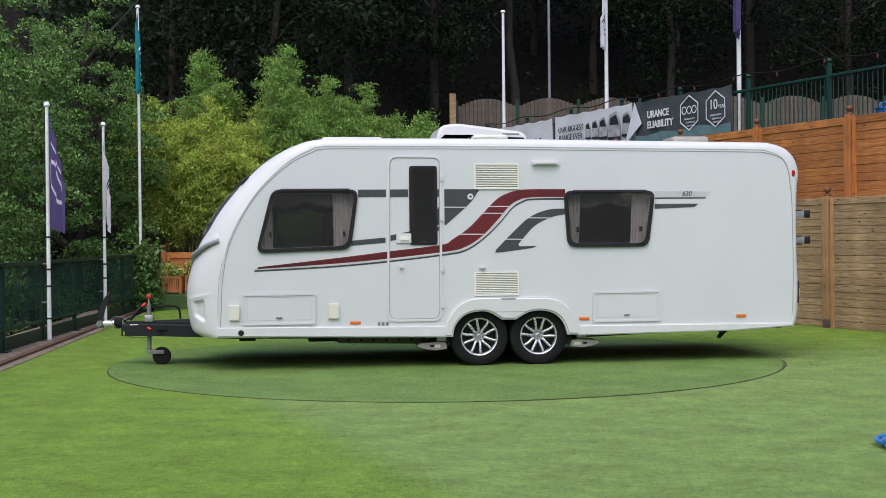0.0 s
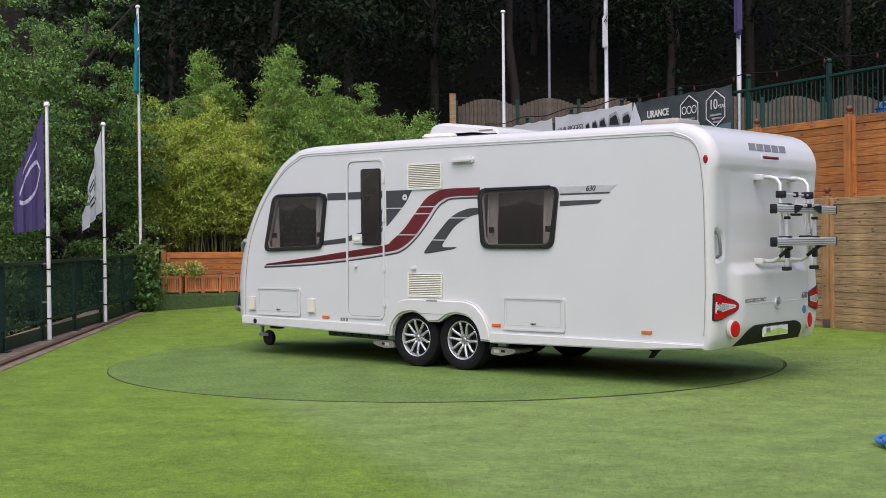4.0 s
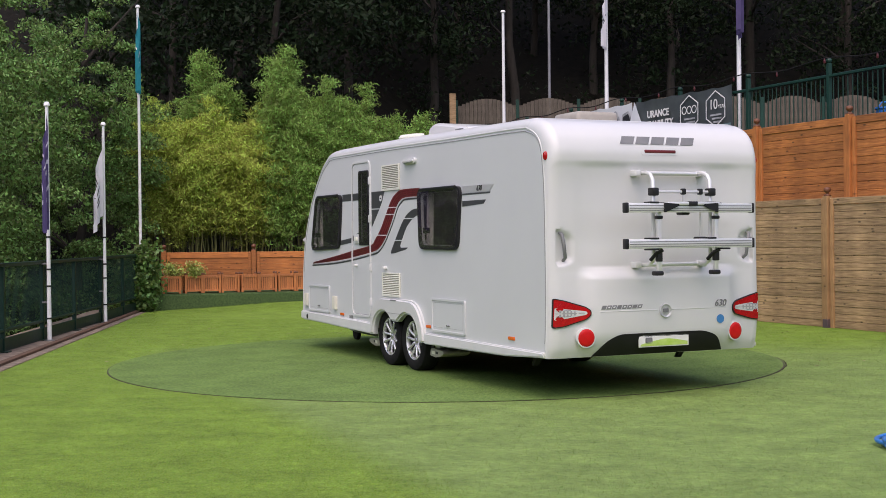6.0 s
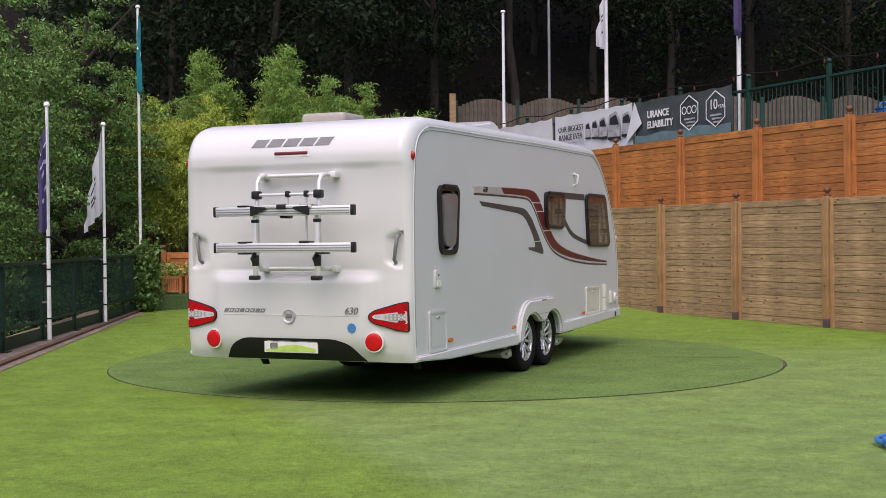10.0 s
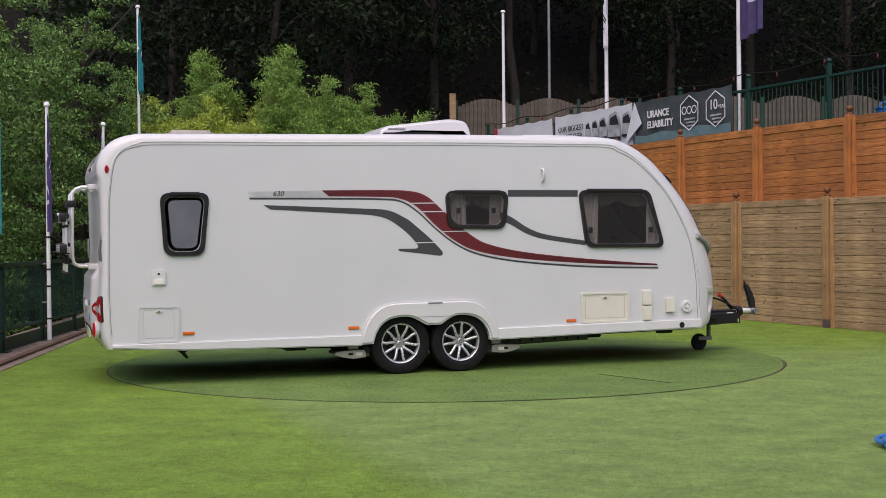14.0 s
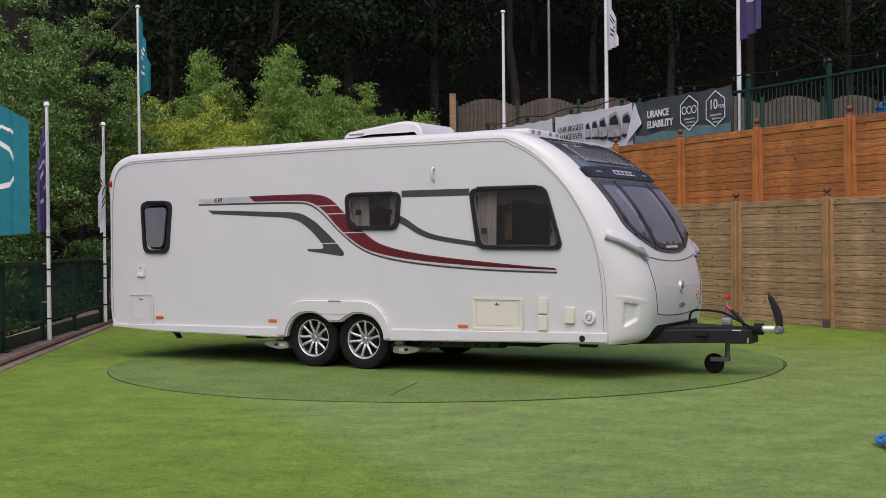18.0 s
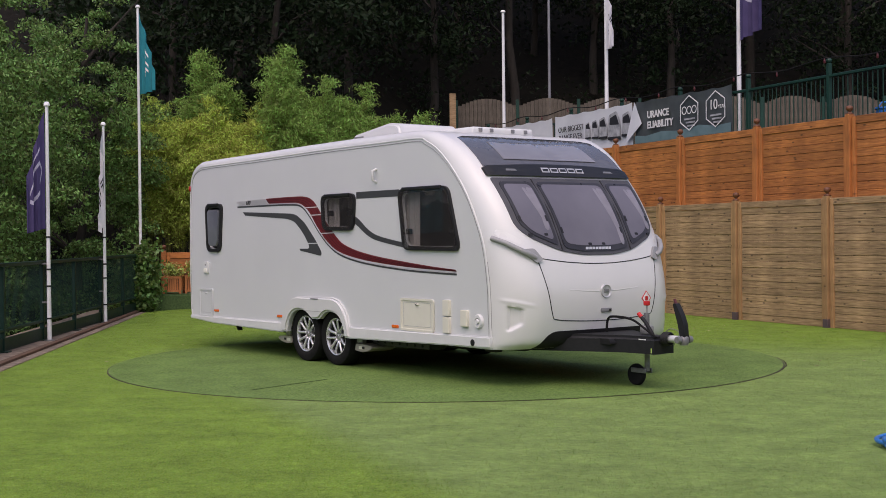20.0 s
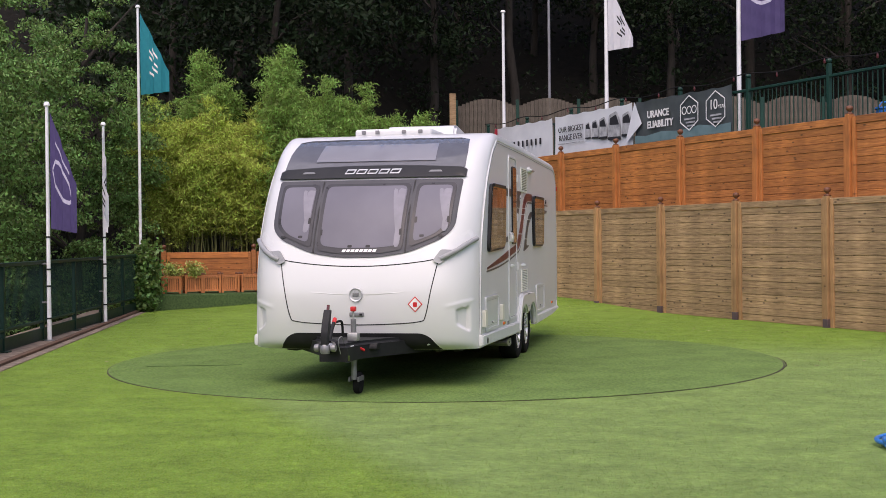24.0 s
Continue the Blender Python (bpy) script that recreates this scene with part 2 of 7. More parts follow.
def empty(name, label, category, group="", kind="", loc=(0, 0, 0), rz=0):
    ob = new(name)
    ob.matrix_basis = pose(*loc, 0, 0, rz)
    return tagged(ob, label, category, group, kind)


def share(name, data, parent, loc, rz=0, rx=0, ry=0, sc=None):
    ob = new(name, data)
    ob.parent = parent
    ob.matrix_basis = pose(*loc, rx, ry, rz)
    if sc:
        ob.scale = sc
    return ob


def box(bm, x0, x1, y0, y1, z0, z1, bev=0.0, seg=2):
    r = bmesh.ops.create_cube(bm, size=1.0)
    vs = r["verts"]
    for v in vs:
        v.co = Vector(((x0 + x1) / 2 + v.co.x * (x1 - x0), (y0 + y1) / 2 + v.co.y * (y1 - y0), (z0 + z1) / 2 + v.co.z * (z1 - z0)))
    if bev:
        es = list({e for v in vs for e in v.link_edges})
        bmesh.ops.bevel(bm, geom=es, offset=bev, segments=seg, affect="EDGES", profile=0.5)
    return bm


def boxm(*a, **k):
    return box(bmesh.new(), *a, **k)


def tube(bm, pts, r, seg=10, taper=None, cap=True):
    """A round bar through points; taper is the radius at the end."""
    pts = [Vector(p) for p in pts]
    rings = []
    n = len(pts)
    ref = None
    for i, p in enumerate(pts):
        d = (pts[min(i + 1, n - 1)] - pts[max(i - 1, 0)]).normalized()
        if ref is None:
            ref = Vector((0, 0, 1)) if abs(d.z) < 0.9 else Vector((1, 0, 0))
        u = (ref - d * ref.dot(d)).normalized()
        ref = u
        w = d.cross(u)
        rr = r if taper is None else r + (taper - r) * i / (n - 1)
        rings.append([bm.verts.new(p + (u * math.cos(a) + w * math.sin(a)) * rr) for a in (k * math.tau / seg for k in range(seg))])
    for a, b in zip(rings, rings[1:]):
        for k in range(seg):
            bm.faces.new((a[k], a[(k + 1) % seg], b[(k + 1) % seg], b[k]))
    if cap:
        bm.faces.new(rings[0][::-1])
        bm.faces.new(rings[-1])
    return bm


def tubem(pts, r, seg=10, **k):
    return tube(bmesh.new(), pts, r, seg, **k)


def lathe(bm, prof, axis="z", centre=(0, 0, 0), seg=24, cap=True):
    """A turned shape; prof holds (radius, height) pairs."""
    c = Vector(centre)
    rings = []
    for r, h in prof:
        ring = []
        for k in range(seg):
            a = k * math.tau / seg
            p = {"z": (r * math.cos(a), r * math.sin(a), h), "y": (r * math.cos(a), h, r * math.sin(a)), "x": (h, r * math.cos(a), r * math.sin(a))}[axis]
            ring.append(bm.verts.new(c + Vector(p)))
        rings.append(ring)
    for a, b in zip(rings, rings[1:]):
        for k in range(seg):
            bm.faces.new((a[k], a[(k + 1) % seg], b[(k + 1) % seg], b[k]))
    for ring in (rings[0], rings[-1]) if cap else ():
        if (ring[0].co - ring[1].co).length > 1e-4:
            bm.faces.new(ring)
    bmesh.ops.remove_doubles(bm, verts=bm.verts, dist=1e-5)
    bmesh.ops.recalc_face_normals(bm, faces=bm.faces)
    return bm


def lathem(prof, axis="z", centre=(0, 0, 0), seg=24, cap=True):
    return lathe(bmesh.new(), prof, axis, centre, seg, cap)


def rounded(pts, r, seg=5):
    """The outline through pts with its corners rounded by r (one number or one a corner)."""
    out = []
    n = len(pts)
    for i in range(n):
        p, a, b = Vector(pts[i]), Vector(pts[i - 1]), Vector(pts[(i + 1) % n])
        rr = r[i] if isinstance(r, (list, tuple)) else r
        u, w = (a - p), (b - p)
        rr = min(rr, u.length * 0.49, w.length * 0.49)
        if rr < 1e-4:
            out.append(tuple(p))
            continue
        p0, p1 = p + u.normalized() * rr, p + w.normalized() * rr
        for k in range(seg + 1):
            t = k / seg
            out.append(tuple((1 - t) ** 2 * p0 + 2 * t * (1 - t) * p + t * t * p1))
    return out


def slab(bm, pts, plane, a, b, holes=()):
    """A plate with an outline in the plane xz, yz or xy, between the depths a and b, with holes through it."""
    def put(p, d):
        return {"xz": (p[0], d, p[1]), "yz": (d, p[0], p[1]), "xy": (p[0], p[1], d)}[plane]
    loops = [list(pts)] + [list(h) for h in holes]
    for d in (a, b):
        edges = []
        for lp in loops:
            vs = [bm.verts.new(put(p, d)) for p in lp]
            edges += [bm.edges.new((vs[i - 1], vs[i])) for i in range(len(vs))]
        bmesh.ops.triangle_fill(bm, edges=edges, use_beauty=True)
    bm.verts.ensure_lookup_table()
    n = sum(len(lp) for lp in loops)
    start = len(bm.verts) - 2 * n
    k = start
    for lp in loops:
        m = len(lp)
        for i in range(m):
            j = (i + 1) % m
            bm.faces.new((bm.verts[k + i], bm.verts[k + j], bm.verts[k + j + n], bm.verts[k + i + n]))
        k += m
    bmesh.ops.recalc_face_normals(bm, faces=bm.faces)
    return bm


def slabm(pts, plane, a, b, holes=()):
    return slab(bmesh.new(), pts, plane, a, b, holes)


def rect(x0, x1, z0, z1, r=0.0, seg=5):
    p = [(x0, z0), (x1, z0), (x1, z1), (x0, z1)]
    return rounded(p, r, seg) if r else p


def path2(pts, n=6):
    """A smooth line through points in a plane."""
    out = []
    P = [Vector(p) for p in pts]
    for i in range(len(P) - 1):
        p0, p1, p2, p3 = P[max(i - 1, 0)], P[i], P[i + 1], P[min(i + 2, len(P) - 1)]
        for k in range(n):
            t = k / n
            out.append(tuple(0.5 * ((2 * p1) + (p2 - p0) * t + (2 * p0 - 5 * p1 + 4 * p2 - p3) * t * t + (3 * p1 - p0 - 3 * p2 + p3) * t ** 3)))
    out.append(tuple(P[-1]))
    return out


def raw(name, verts, faces, material, parent=None, label="", loc=None):
    me = bpy.data.meshes.new(name)
    me.from_pydata(verts, [], faces)
    me.materials.append(material)
    ob = new(name, me)
    if parent:
        ob.parent = parent
    if loc:
        ob.location = loc
    if label:
        ob["label"] = label
    return ob


# ---- ground, lawn, turntable ----
def hill(x, y):
    east = min(1.0, max(0.0, (x + 2.5) / 3.0))
    up = max(0.0, y - 16.5 - 9.5 * east)
    z = -0.06 + 3.1 * east * min(1.0, max(0.0, (y - 16) / 4)) + (0.62 * up if up < 45 else 27.9 + (up - 45) * 0.05)
    side = max(0.0, -6.6 - x)
    z -= min(2.5, 0.5 * side) * max(0.0, 1 - up / 8)
    return z + (0.25 * noise.noise(Vector((x * 0.3, y * 0.3, 0))) if up > 1 else 0)


def ground_sheet():
    ax = sorted({round(math.copysign(abs(k) ** 2.6 * 0.012 + abs(k) * 0.55, k), 3) for k in range(-52, 53)})
    ay = [v + 14 for v in ax]
    verts = [(x, y, hill(x, y)) for y in ay for x in ax]
    n = len(ax)
    faces = [(j * n + i, j * n + i + 1, (j + 1) * n + i + 1, (j + 1) * n + i) for j in range(len(ay) - 1) for i in range(n - 1)]
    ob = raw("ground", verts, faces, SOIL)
    tagged(ob, "leaf-littered ground rising into a wooded hillside, darkened for the wood's shade", "ground", kind="structure")


R_TABLE = 3.845


def lawn_z(x, y):
    a = min(1.0, max(0.0, (y - 8.0) / 4.5))
    return 0.16 * a * a * (3 - 2 * a) * min(1.0, max(0.0, (x + 6.2) / 2.5))


def inside_right(y):
    return 6.05 - 0.455 * (y - 4.3)


def left_edge(y):
    return -4.88 - 0.094 * (y + 1.26)


def lawn():
    """The fixed turf, with the round cut for the turntable."""
    bm = bmesh.new()
    hole, outer = [], []
    n = 128
    for k in range(n):
        a = k * math.tau / n
        d = Vector((math.cos(a), math.sin(a)))
        hole.append(bm.verts.new((d.x * R_TABLE, d.y * R_TABLE, 0)))
    rings = [hole]
    for s in (0.012, 0.06, 0.14, 0.26, 0.42, 0.62, 0.82, 1.0):
        ring = []
        for k in range(n):
            a = k * math.tau / n
            d = Vector((math.cos(a), math.sin(a)))
            far = 40.0
            for _ in range(3):
                lim = [far]
                if d.x > 1e-3:
                    lim.append((6.05 + 0.455 * 4.3) / max(1e-3, d.x + 0.455 * d.y) if d.x + 0.455 * d.y > 0 else far)
                if d.x + 0.094 * d.y < 0:
                    lim.append((-4.88 - 0.094 * 1.26) / (d.x + 0.094 * d.y))
                if d.y > 1e-3:
                    lim.append(13.4 / d.y)
                if d.y < -1e-3:
                    lim.append(-22.0 / d.y)
                reach = min(lim)
            r = R_TABLE + (reach - R_TABLE) * s
            x, y = d.x * r, d.y * r
            ring.append(bm.verts.new((x, y, lawn_z(x, y))))
        rings.append(ring)
    for a, b in zip(rings, rings[1:]):
        for k in range(n):
            bm.faces.new((a[k], b[k], b[(k + 1) % n], a[(k + 1) % n]))
    # the cut edge goes down
    low = [bm.verts.new((v.co.x, v.co.y, -0.05)) for v in hole]
    for k in range(n):
        bm.faces.new((hole[k], hole[(k + 1) % n], low[(k + 1) % n], low[k]))
    bmesh.ops.recalc_face_normals(bm, faces=bm.faces)
    ob = part("lawn", bm, TURF)
    tagged(ob, "bright green artificial turf with a circular cut", "lawn", kind="structure")


RIMD = mat("dirty_steel_rim", (0.035, 0.038, 0.022), (0.075, 0.055, 0.035), rough=0.8, scale=2.0, big=0.3, bigscale=1.5)


def turntable():
    th = empty("turntable", "round turf-covered turntable set flush in the lawn", "turntable")
    part("turf_disc", lathem([(0.0, 0.008), (1.2, 0.008), (2.6, 0.008), (R_TABLE - 0.03, 0.008), (R_TABLE - 0.018, 0.006), (R_TABLE - 0.017, -0.05)], seg=128), TURF2, th, "worn green turf")
    bm = bmesh.new()
    n = 160
    prof = [(R_TABLE - 0.0165, -0.05), (R_TABLE - 0.0165, 0.003), (R_TABLE - 0.006, 0.003), (R_TABLE - 0.006, -0.05)]
    rings = [[bm.verts.new((r * math.cos(k * math.tau / n), r * math.sin(k * math.tau / n), z)) for k in range(n)] for r, z in prof]
    for a, b in zip(rings, rings[1:]):
        for k in range(n):
            bm.faces.new((a[k], a[(k + 1) % n], b[(k + 1) % n], b[k]))
    part("steel_rim", bm, RIMD, th, "dark steel rim")
    ob = part("turf_seam", boxm(-0.53, 0.53, -0.004, 0.004, 0.002, 0.0075), TURFD, th, "dark open seam in the turf")
    ob.matrix_basis = pose(-1.06, 2.69, 0.006, 0, 0, -73.6)
    return th


def kerb():
    """Concrete edging strip and rusty track beside the lawn."""
    def strip(name, o0, o1, z0, z1, material, label):
        ys = [-16 + k * 1.0 for k in range(28)]
        bm = bmesh.new()
        rows = []
        for y in ys:
            xa = left_edge(y)
            rows.append([bm.verts.new((xa - o, y, z)) for o, z in ((o0, -0.08), (o0, z0), (o1, z1), (o1, -0.08))])
        for a, b in zip(rows, rows[1:]):
            for k in range(3):
                bm.faces.new((a[k], a[k + 1], b[k + 1], b[k]))
        bmesh.ops.recalc_face_normals(bm, faces=bm.faces)
        tagged(part(name, bm, material), label, "kerb", kind="structure")
    strip("kerb", 0.0, 0.12, 0.010, 0.014, CONC, "weathered concrete edging beside the turf")
    strip("trim", 0.12, 0.20, 0.045, 0.050, RUST, "rusty steel edging strip along the kerb")
    strip("pavement", 0.20, 1.15, 0.020, 0.030, CONC, "weathered concrete strip under the railing")


def light_blocking_walls():
    """Plain unseen walls added behind and beside the tripod to block low sky light."""
    for k, (x0, y0, x1, y1) in enumerate(((-10.2, -21.5, 10.6, -21.5), (-10.0, -5.0, -10.0, -21.2), (9.6, -1.2, 10.4, -21.2))):
        d = Vector((x1 - x0, y1 - y0))
        bm = boxm(0, d.length, -.15, .15, -2.8, (6.0, 3.0, 2.4)[k], bev=.02, seg=1)
        ob = part("wall_%d" % (k + 1), bm, BLOCKW_DARK if k else BLOCKW_PALE)
        ob.matrix_basis = pose(x0, y0, 0, 0, 0, math.degrees(math.atan2(d.y, d.x)))
        tagged(ob, "plain dark unseen wall added to block low sky light" if k else "plain pale unseen wall added to block low sky light", "wall", kind="structure")


# added walls: pale behind the tripod for bounce and window reflections, dark at the sides
BLOCKW_PALE = mat("unseen_pale_blocker", (0.20, 0.21, 0.225), (0.16, 0.17, 0.185), rough=0.9, scale=3, big=0.1, bump=0.2, bscale=20)
BLOCKW_DARK = mat("unseen_dark_blocker", (0.13, 0.12, 0.10), (0.08, 0.075, 0.06), rough=0.9, scale=5, big=0.2, bump=0.4, bscale=20)
light_blocking_walls()
ground_sheet()
lawn()
TABLE = turntable()
kerb()


# ---- timber fences ----
def fence_run(name, label, p0, p1, bays, z0, z1, nb, board_mat, post_mat, cap=0.10, ball=True, group=""):
    """A run of close-boarded bays; each board and post is a part."""
    a, b = Vector(p0), Vector(p1)
    d = (b - a) / bays
    ln = d.length
    ang = math.degrees(math.atan2(d.y, d.x))
    th = empty(name, label, "fence", group, loc=(a.x, a.y, 0), rz=ang)
    h = (z1 - z0 - cap) / nb
    board = boxm(0.08, ln - 0.08, -0.014, 0.012, 0.001, h - 0.003, bev=0.005, seg=1)
    me = bpy.data.meshes.new("board")
    board.to_mesh(me)
    board.free()
    me.materials.append(board_mat)
    rng = random.Random(len(name))
    post = boxm(-0.05, 0.05, -0.085, 0.03, z0 - 0.05, z1 + 0.03, bev=0.006, seg=1)
    pm = bpy.data.meshes.new("post")
    post.to_mesh(pm)
    post.free()
    pm.materials.append(post_mat)
    side = boxm(-0.036, 0.036, -0.04, 0.012, z0, z1 - 0.012, bev=0.004, seg=1)
    sm = bpy.data.meshes.new("batten")
    side.to_mesh(sm)
    side.free()
    sm.materials.append(post_mat)
    rail = boxm(0.06, ln - 0.06, -0.03, 0.02, z1 - cap, z1, bev=0.005, seg=1)
    rm = bpy.data.meshes.new("top_rail")
    rail.to_mesh(rm)
    rail.free()
    rm.materials.append(board_mat)
    bl = lathem([(0.0, 0.0), (0.055, 0.0), (0.055, 0.02), (0.022, 0.03), (0.02, 0.045), (0.046, 0.065), (0.058, 0.095), (0.046, 0.128), (0.0, 0.145)], seg=14)
    bmesh_mesh = bpy.data.meshes.new("ball_finial")
    for f in bl.faces:
        f.smooth = True
    bl.to_mesh(bmesh_mesh)
    bl.free()
    bmesh_mesh.materials.append(BALLW)
    shoe = bpy.data.meshes.new("post_shoe")
    bs = boxm(-0.056, 0.056, -0.091, 0.03, 0.0, 0.13, bev=0.004, seg=1)
    bs.to_mesh(shoe)
    bs.free()
    shoe.materials.append(SHOE)
    for k in range(bays + 1):
        po = share("post", pm, th, (k * ln, -0.0, 0))
        if z0 < 0.1:
            share("post_shoe", shoe, po, (0, 0, z0))
        if ball:
            share("ball_finial", bmesh_mesh, po, (0, -0.027, z1 + 0.03))
        for s in (-1, 1):
            if 0 <= k + (s - 1) / 2 < bays:
                share("batten", sm, th, (k * ln + s * 0.095, 0, 0))
        if k == bays:
            break
        share("top_rail", rm, th, (k * ln, 0, 0))
        for j in range(nb):
            share("board", me, th, (k * ln, rng.uniform(-0.004, 0.004), z0 + j * h))
    return th


F0, FD = Vector((5.88, 4.50)), Vector((-0.925, 2.0325))
FN = Vector((0.910, 0.414))


def fences():
    a = F0 - FD * 2
    b = F0 + FD * 5
    fence_run("lower_fence", "weathered brown horizontal-board fence with ball-topped posts", b, a, 7, 0.0, 1.98, 17, OLDW, OLDP)
    s = FN * 0.45
    fence_run("upper_fence", "orange-stained horizontal-board fence on the terrace above", b + s, a + s, 7, 1.85, 3.24, 10, NEWW, NEWP, cap=0.12)
    fence_run("back_fence", "red-brown stained low board fence on a raised bed", (-6.15, 12.85), (-0.3, 13.25), 3, 0.26, 1.17, 6, REDW, REDW, cap=0.13)
    # terraces held by the fences
    def block(name, label, s0, depth, z):
        p = [F0 - FD * 2.6 + FN * s0, F0 + FD * 7.3 + FN * s0, F0 + FD * 7.3 + FN * depth, F0 - FD * 2.6 + FN * depth]
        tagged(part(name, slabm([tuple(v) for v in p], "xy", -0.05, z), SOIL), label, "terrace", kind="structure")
    block("terrace_1", "soil terrace behind the lower fence", 0.08, 0.57, 1.84)
    block("terrace_2", "upper terrace behind the orange fence", 0.572, 22.0, 3.18)
    bm = slabm([(-5.95, 10.62), (-0.4, 12.35), (-0.2, 14.4), (-6.4, 14.2)], "xy", -0.05, 0.345)
    bmesh.ops.bevel(bm, geom=[e for e in bm.edges if all(v.co.z > 0.3 for v in e.verts) and len(e.link_faces) == 2 and e.calc_face_angle(0) > 1], offset=0.03, segments=3, affect="EDGES")
    tagged(part("raised_bed", bm, TURFD), "raised bed clad in dark artificial turf", "raised bed", kind="structure")


fences()


# ---- green railings ----
def railing(name, label, p0, p1, bays, z0, h, pitch, bar_r, post_w, low=0.12, finial=False, paint=None, drop=0.0):
    a, b = Vector(p0), Vector(p1)
    d = (b - a) / bays
    ln = d.length
    th = empty(name, label, "railing", loc=(a.x, a.y, z0), rz=math.degrees(math.atan2(d.y, d.x)))

    def mesh(nm, bm):
        me = bpy.data.meshes.new(nm)
        bm.to_mesh(me)
        bm.free()
        me.materials.append(paint or GREENP)
        return me
    pm = mesh("post", boxm(-post_w / 2, post_w / 2, -post_w / 2, post_w / 2, 0.0, h + (0.06 if finial else 0.0), bev=0.006, seg=1))
    fm = mesh("base_plate", boxm(-0.09, 0.09, -0.09, 0.09, 0.0, 0.014, bev=0.003, seg=1))
    bm_ = mesh("bar", tubem([(0, 0, low), (0, 0, h - drop - 0.03)], bar_r, 6))
    tr = mesh("top_rail", boxm(0, ln, -0.03, 0.03, h - drop - 0.055, h - drop - 0.004, bev=0.008, seg=1))
    lr = mesh("bottom_rail", boxm(0, ln, -0.022, 0.022, low - 0.01, low + 0.03, bev=0.006, seg=1))
    kb = mesh("kick_board", boxm(0, ln, -0.012, 0.012, 0.01, low - 0.09, bev=0.003, seg=1)) if low > 0.2 else None
    ball = mesh("ball_finial", lathem([(0.0, 0.0), (0.03, 0.0), (0.03, 0.012), (0.05, 0.03), (0.055, 0.055), (0.04, 0.085), (0.0, 0.1)], seg=12)) if finial else None
    for k in range(bays + 1):
        po = share("post", pm, th, (k * ln, 0, 0))
        share("base_plate", fm, po, (0, 0, 0.002))
        if ball:
            share("ball_finial", ball, po, (0, 0, h + 0.058))
        if k == bays:
            break
        share("top_rail", tr, th, (k * ln, 0, 0))
        share("bottom_rail", lr, th, (k * ln, 0, 0))
        if kb:
            share("kick_board", kb, th, (k * ln, 0, 0))
        m = int((ln - 0.1) / pitch)
        for j in range(m):
            share("bar", bm_, th, (k * ln + 0.05 + (j + 0.5) * (ln - 0.1) / m, 0, 0))
    return th


railing("yard_railing", "dark green steel railing with close upright bars", (-5.33, -4.5), (-6.22, 11.05), 8, 0.02, 1.15, 0.052, 0.0040, 0.06, low=0.27, paint=YARDG)
railing("terrace_railing", "dark green steel railing on the upper terrace", F0 - FD * 1.0 + FN * 2.0, F0 + FD * 7.0 + FN * 2.0, 8, 3.20, 1.16, 0.115, 0.010, 0.075, low=0.1, finial=True, drop=0.13)


# ---- trees ----
def leaf_cloud(name, clumps, per, spread, size, material, parent, seed, slim=0.45, droop=0.3, loc=None, dome=False, tri=False):
    """Many small folded leaves round the given clump centres; in a dome they lie over the top of each clump."""
    rng = np.random.default_rng(seed)
    c = np.repeat(np.array(clumps), per, axis=0)
    n = len(c)
    off = rng.normal(0, 1, (n, 3))
    if dome:
        off /= np.linalg.norm(off, axis=1)[:, None]
        off[:, 2] = np.abs(off[:, 2]) * 1.25 - 0.35
        scale = np.repeat(rng.uniform(0.6, 1.45, len(clumps)), per)[:, None]
        off *= rng.uniform(0.55, 1.05, n)[:, None] * scale
        off += rng.normal(0, 0.12, (n, 3))
    p = c + off * np.array(spread)
    d = rng.normal(0, 1, (n, 3))
    d[:, 2] -= droop
    d /= np.linalg.norm(d, axis=1)[:, None]
    w = np.cross(d, rng.normal(0, 1, (n, 3)))
    w /= np.linalg.norm(w, axis=1)[:, None]
    s = size * rng.uniform(0.6, 1.4, n)[:, None]
    v = np.stack([p - d * s / 2, p + w * s * slim / 2 + d * s * 0.1, p + d * s / 2, p - w * s * slim / 2 + d * s * 0.1], 1).reshape(-1, 3)
    f = np.arange(4 * n).reshape(-1, 4)
    if tri:
        f = f[:, [0, 1, 2]]
    ob = raw(name, v.tolist(), f.tolist(), material, parent, loc=loc)
    return ob


def crown_clumps(n, centre, radii, rng, low=0.0):
    out = []
    while len(out) < n:
        q = Vector((rng.gauss(0, 1), rng.gauss(0, 1), rng.gauss(0, 1))).normalized()
        k = rng.uniform(0.55, 1.0) ** 0.6 * (0.72 + 0.55 * noise.noise(q * 1.7 + Vector(centre)))
        p = Vector(centre) + Vector((q.x * radii[0], q.y * radii[1], q.z * radii[2])) * max(0.3, k + 0.15)
        if p.z > low:
            out.append(tuple(p))
    return out


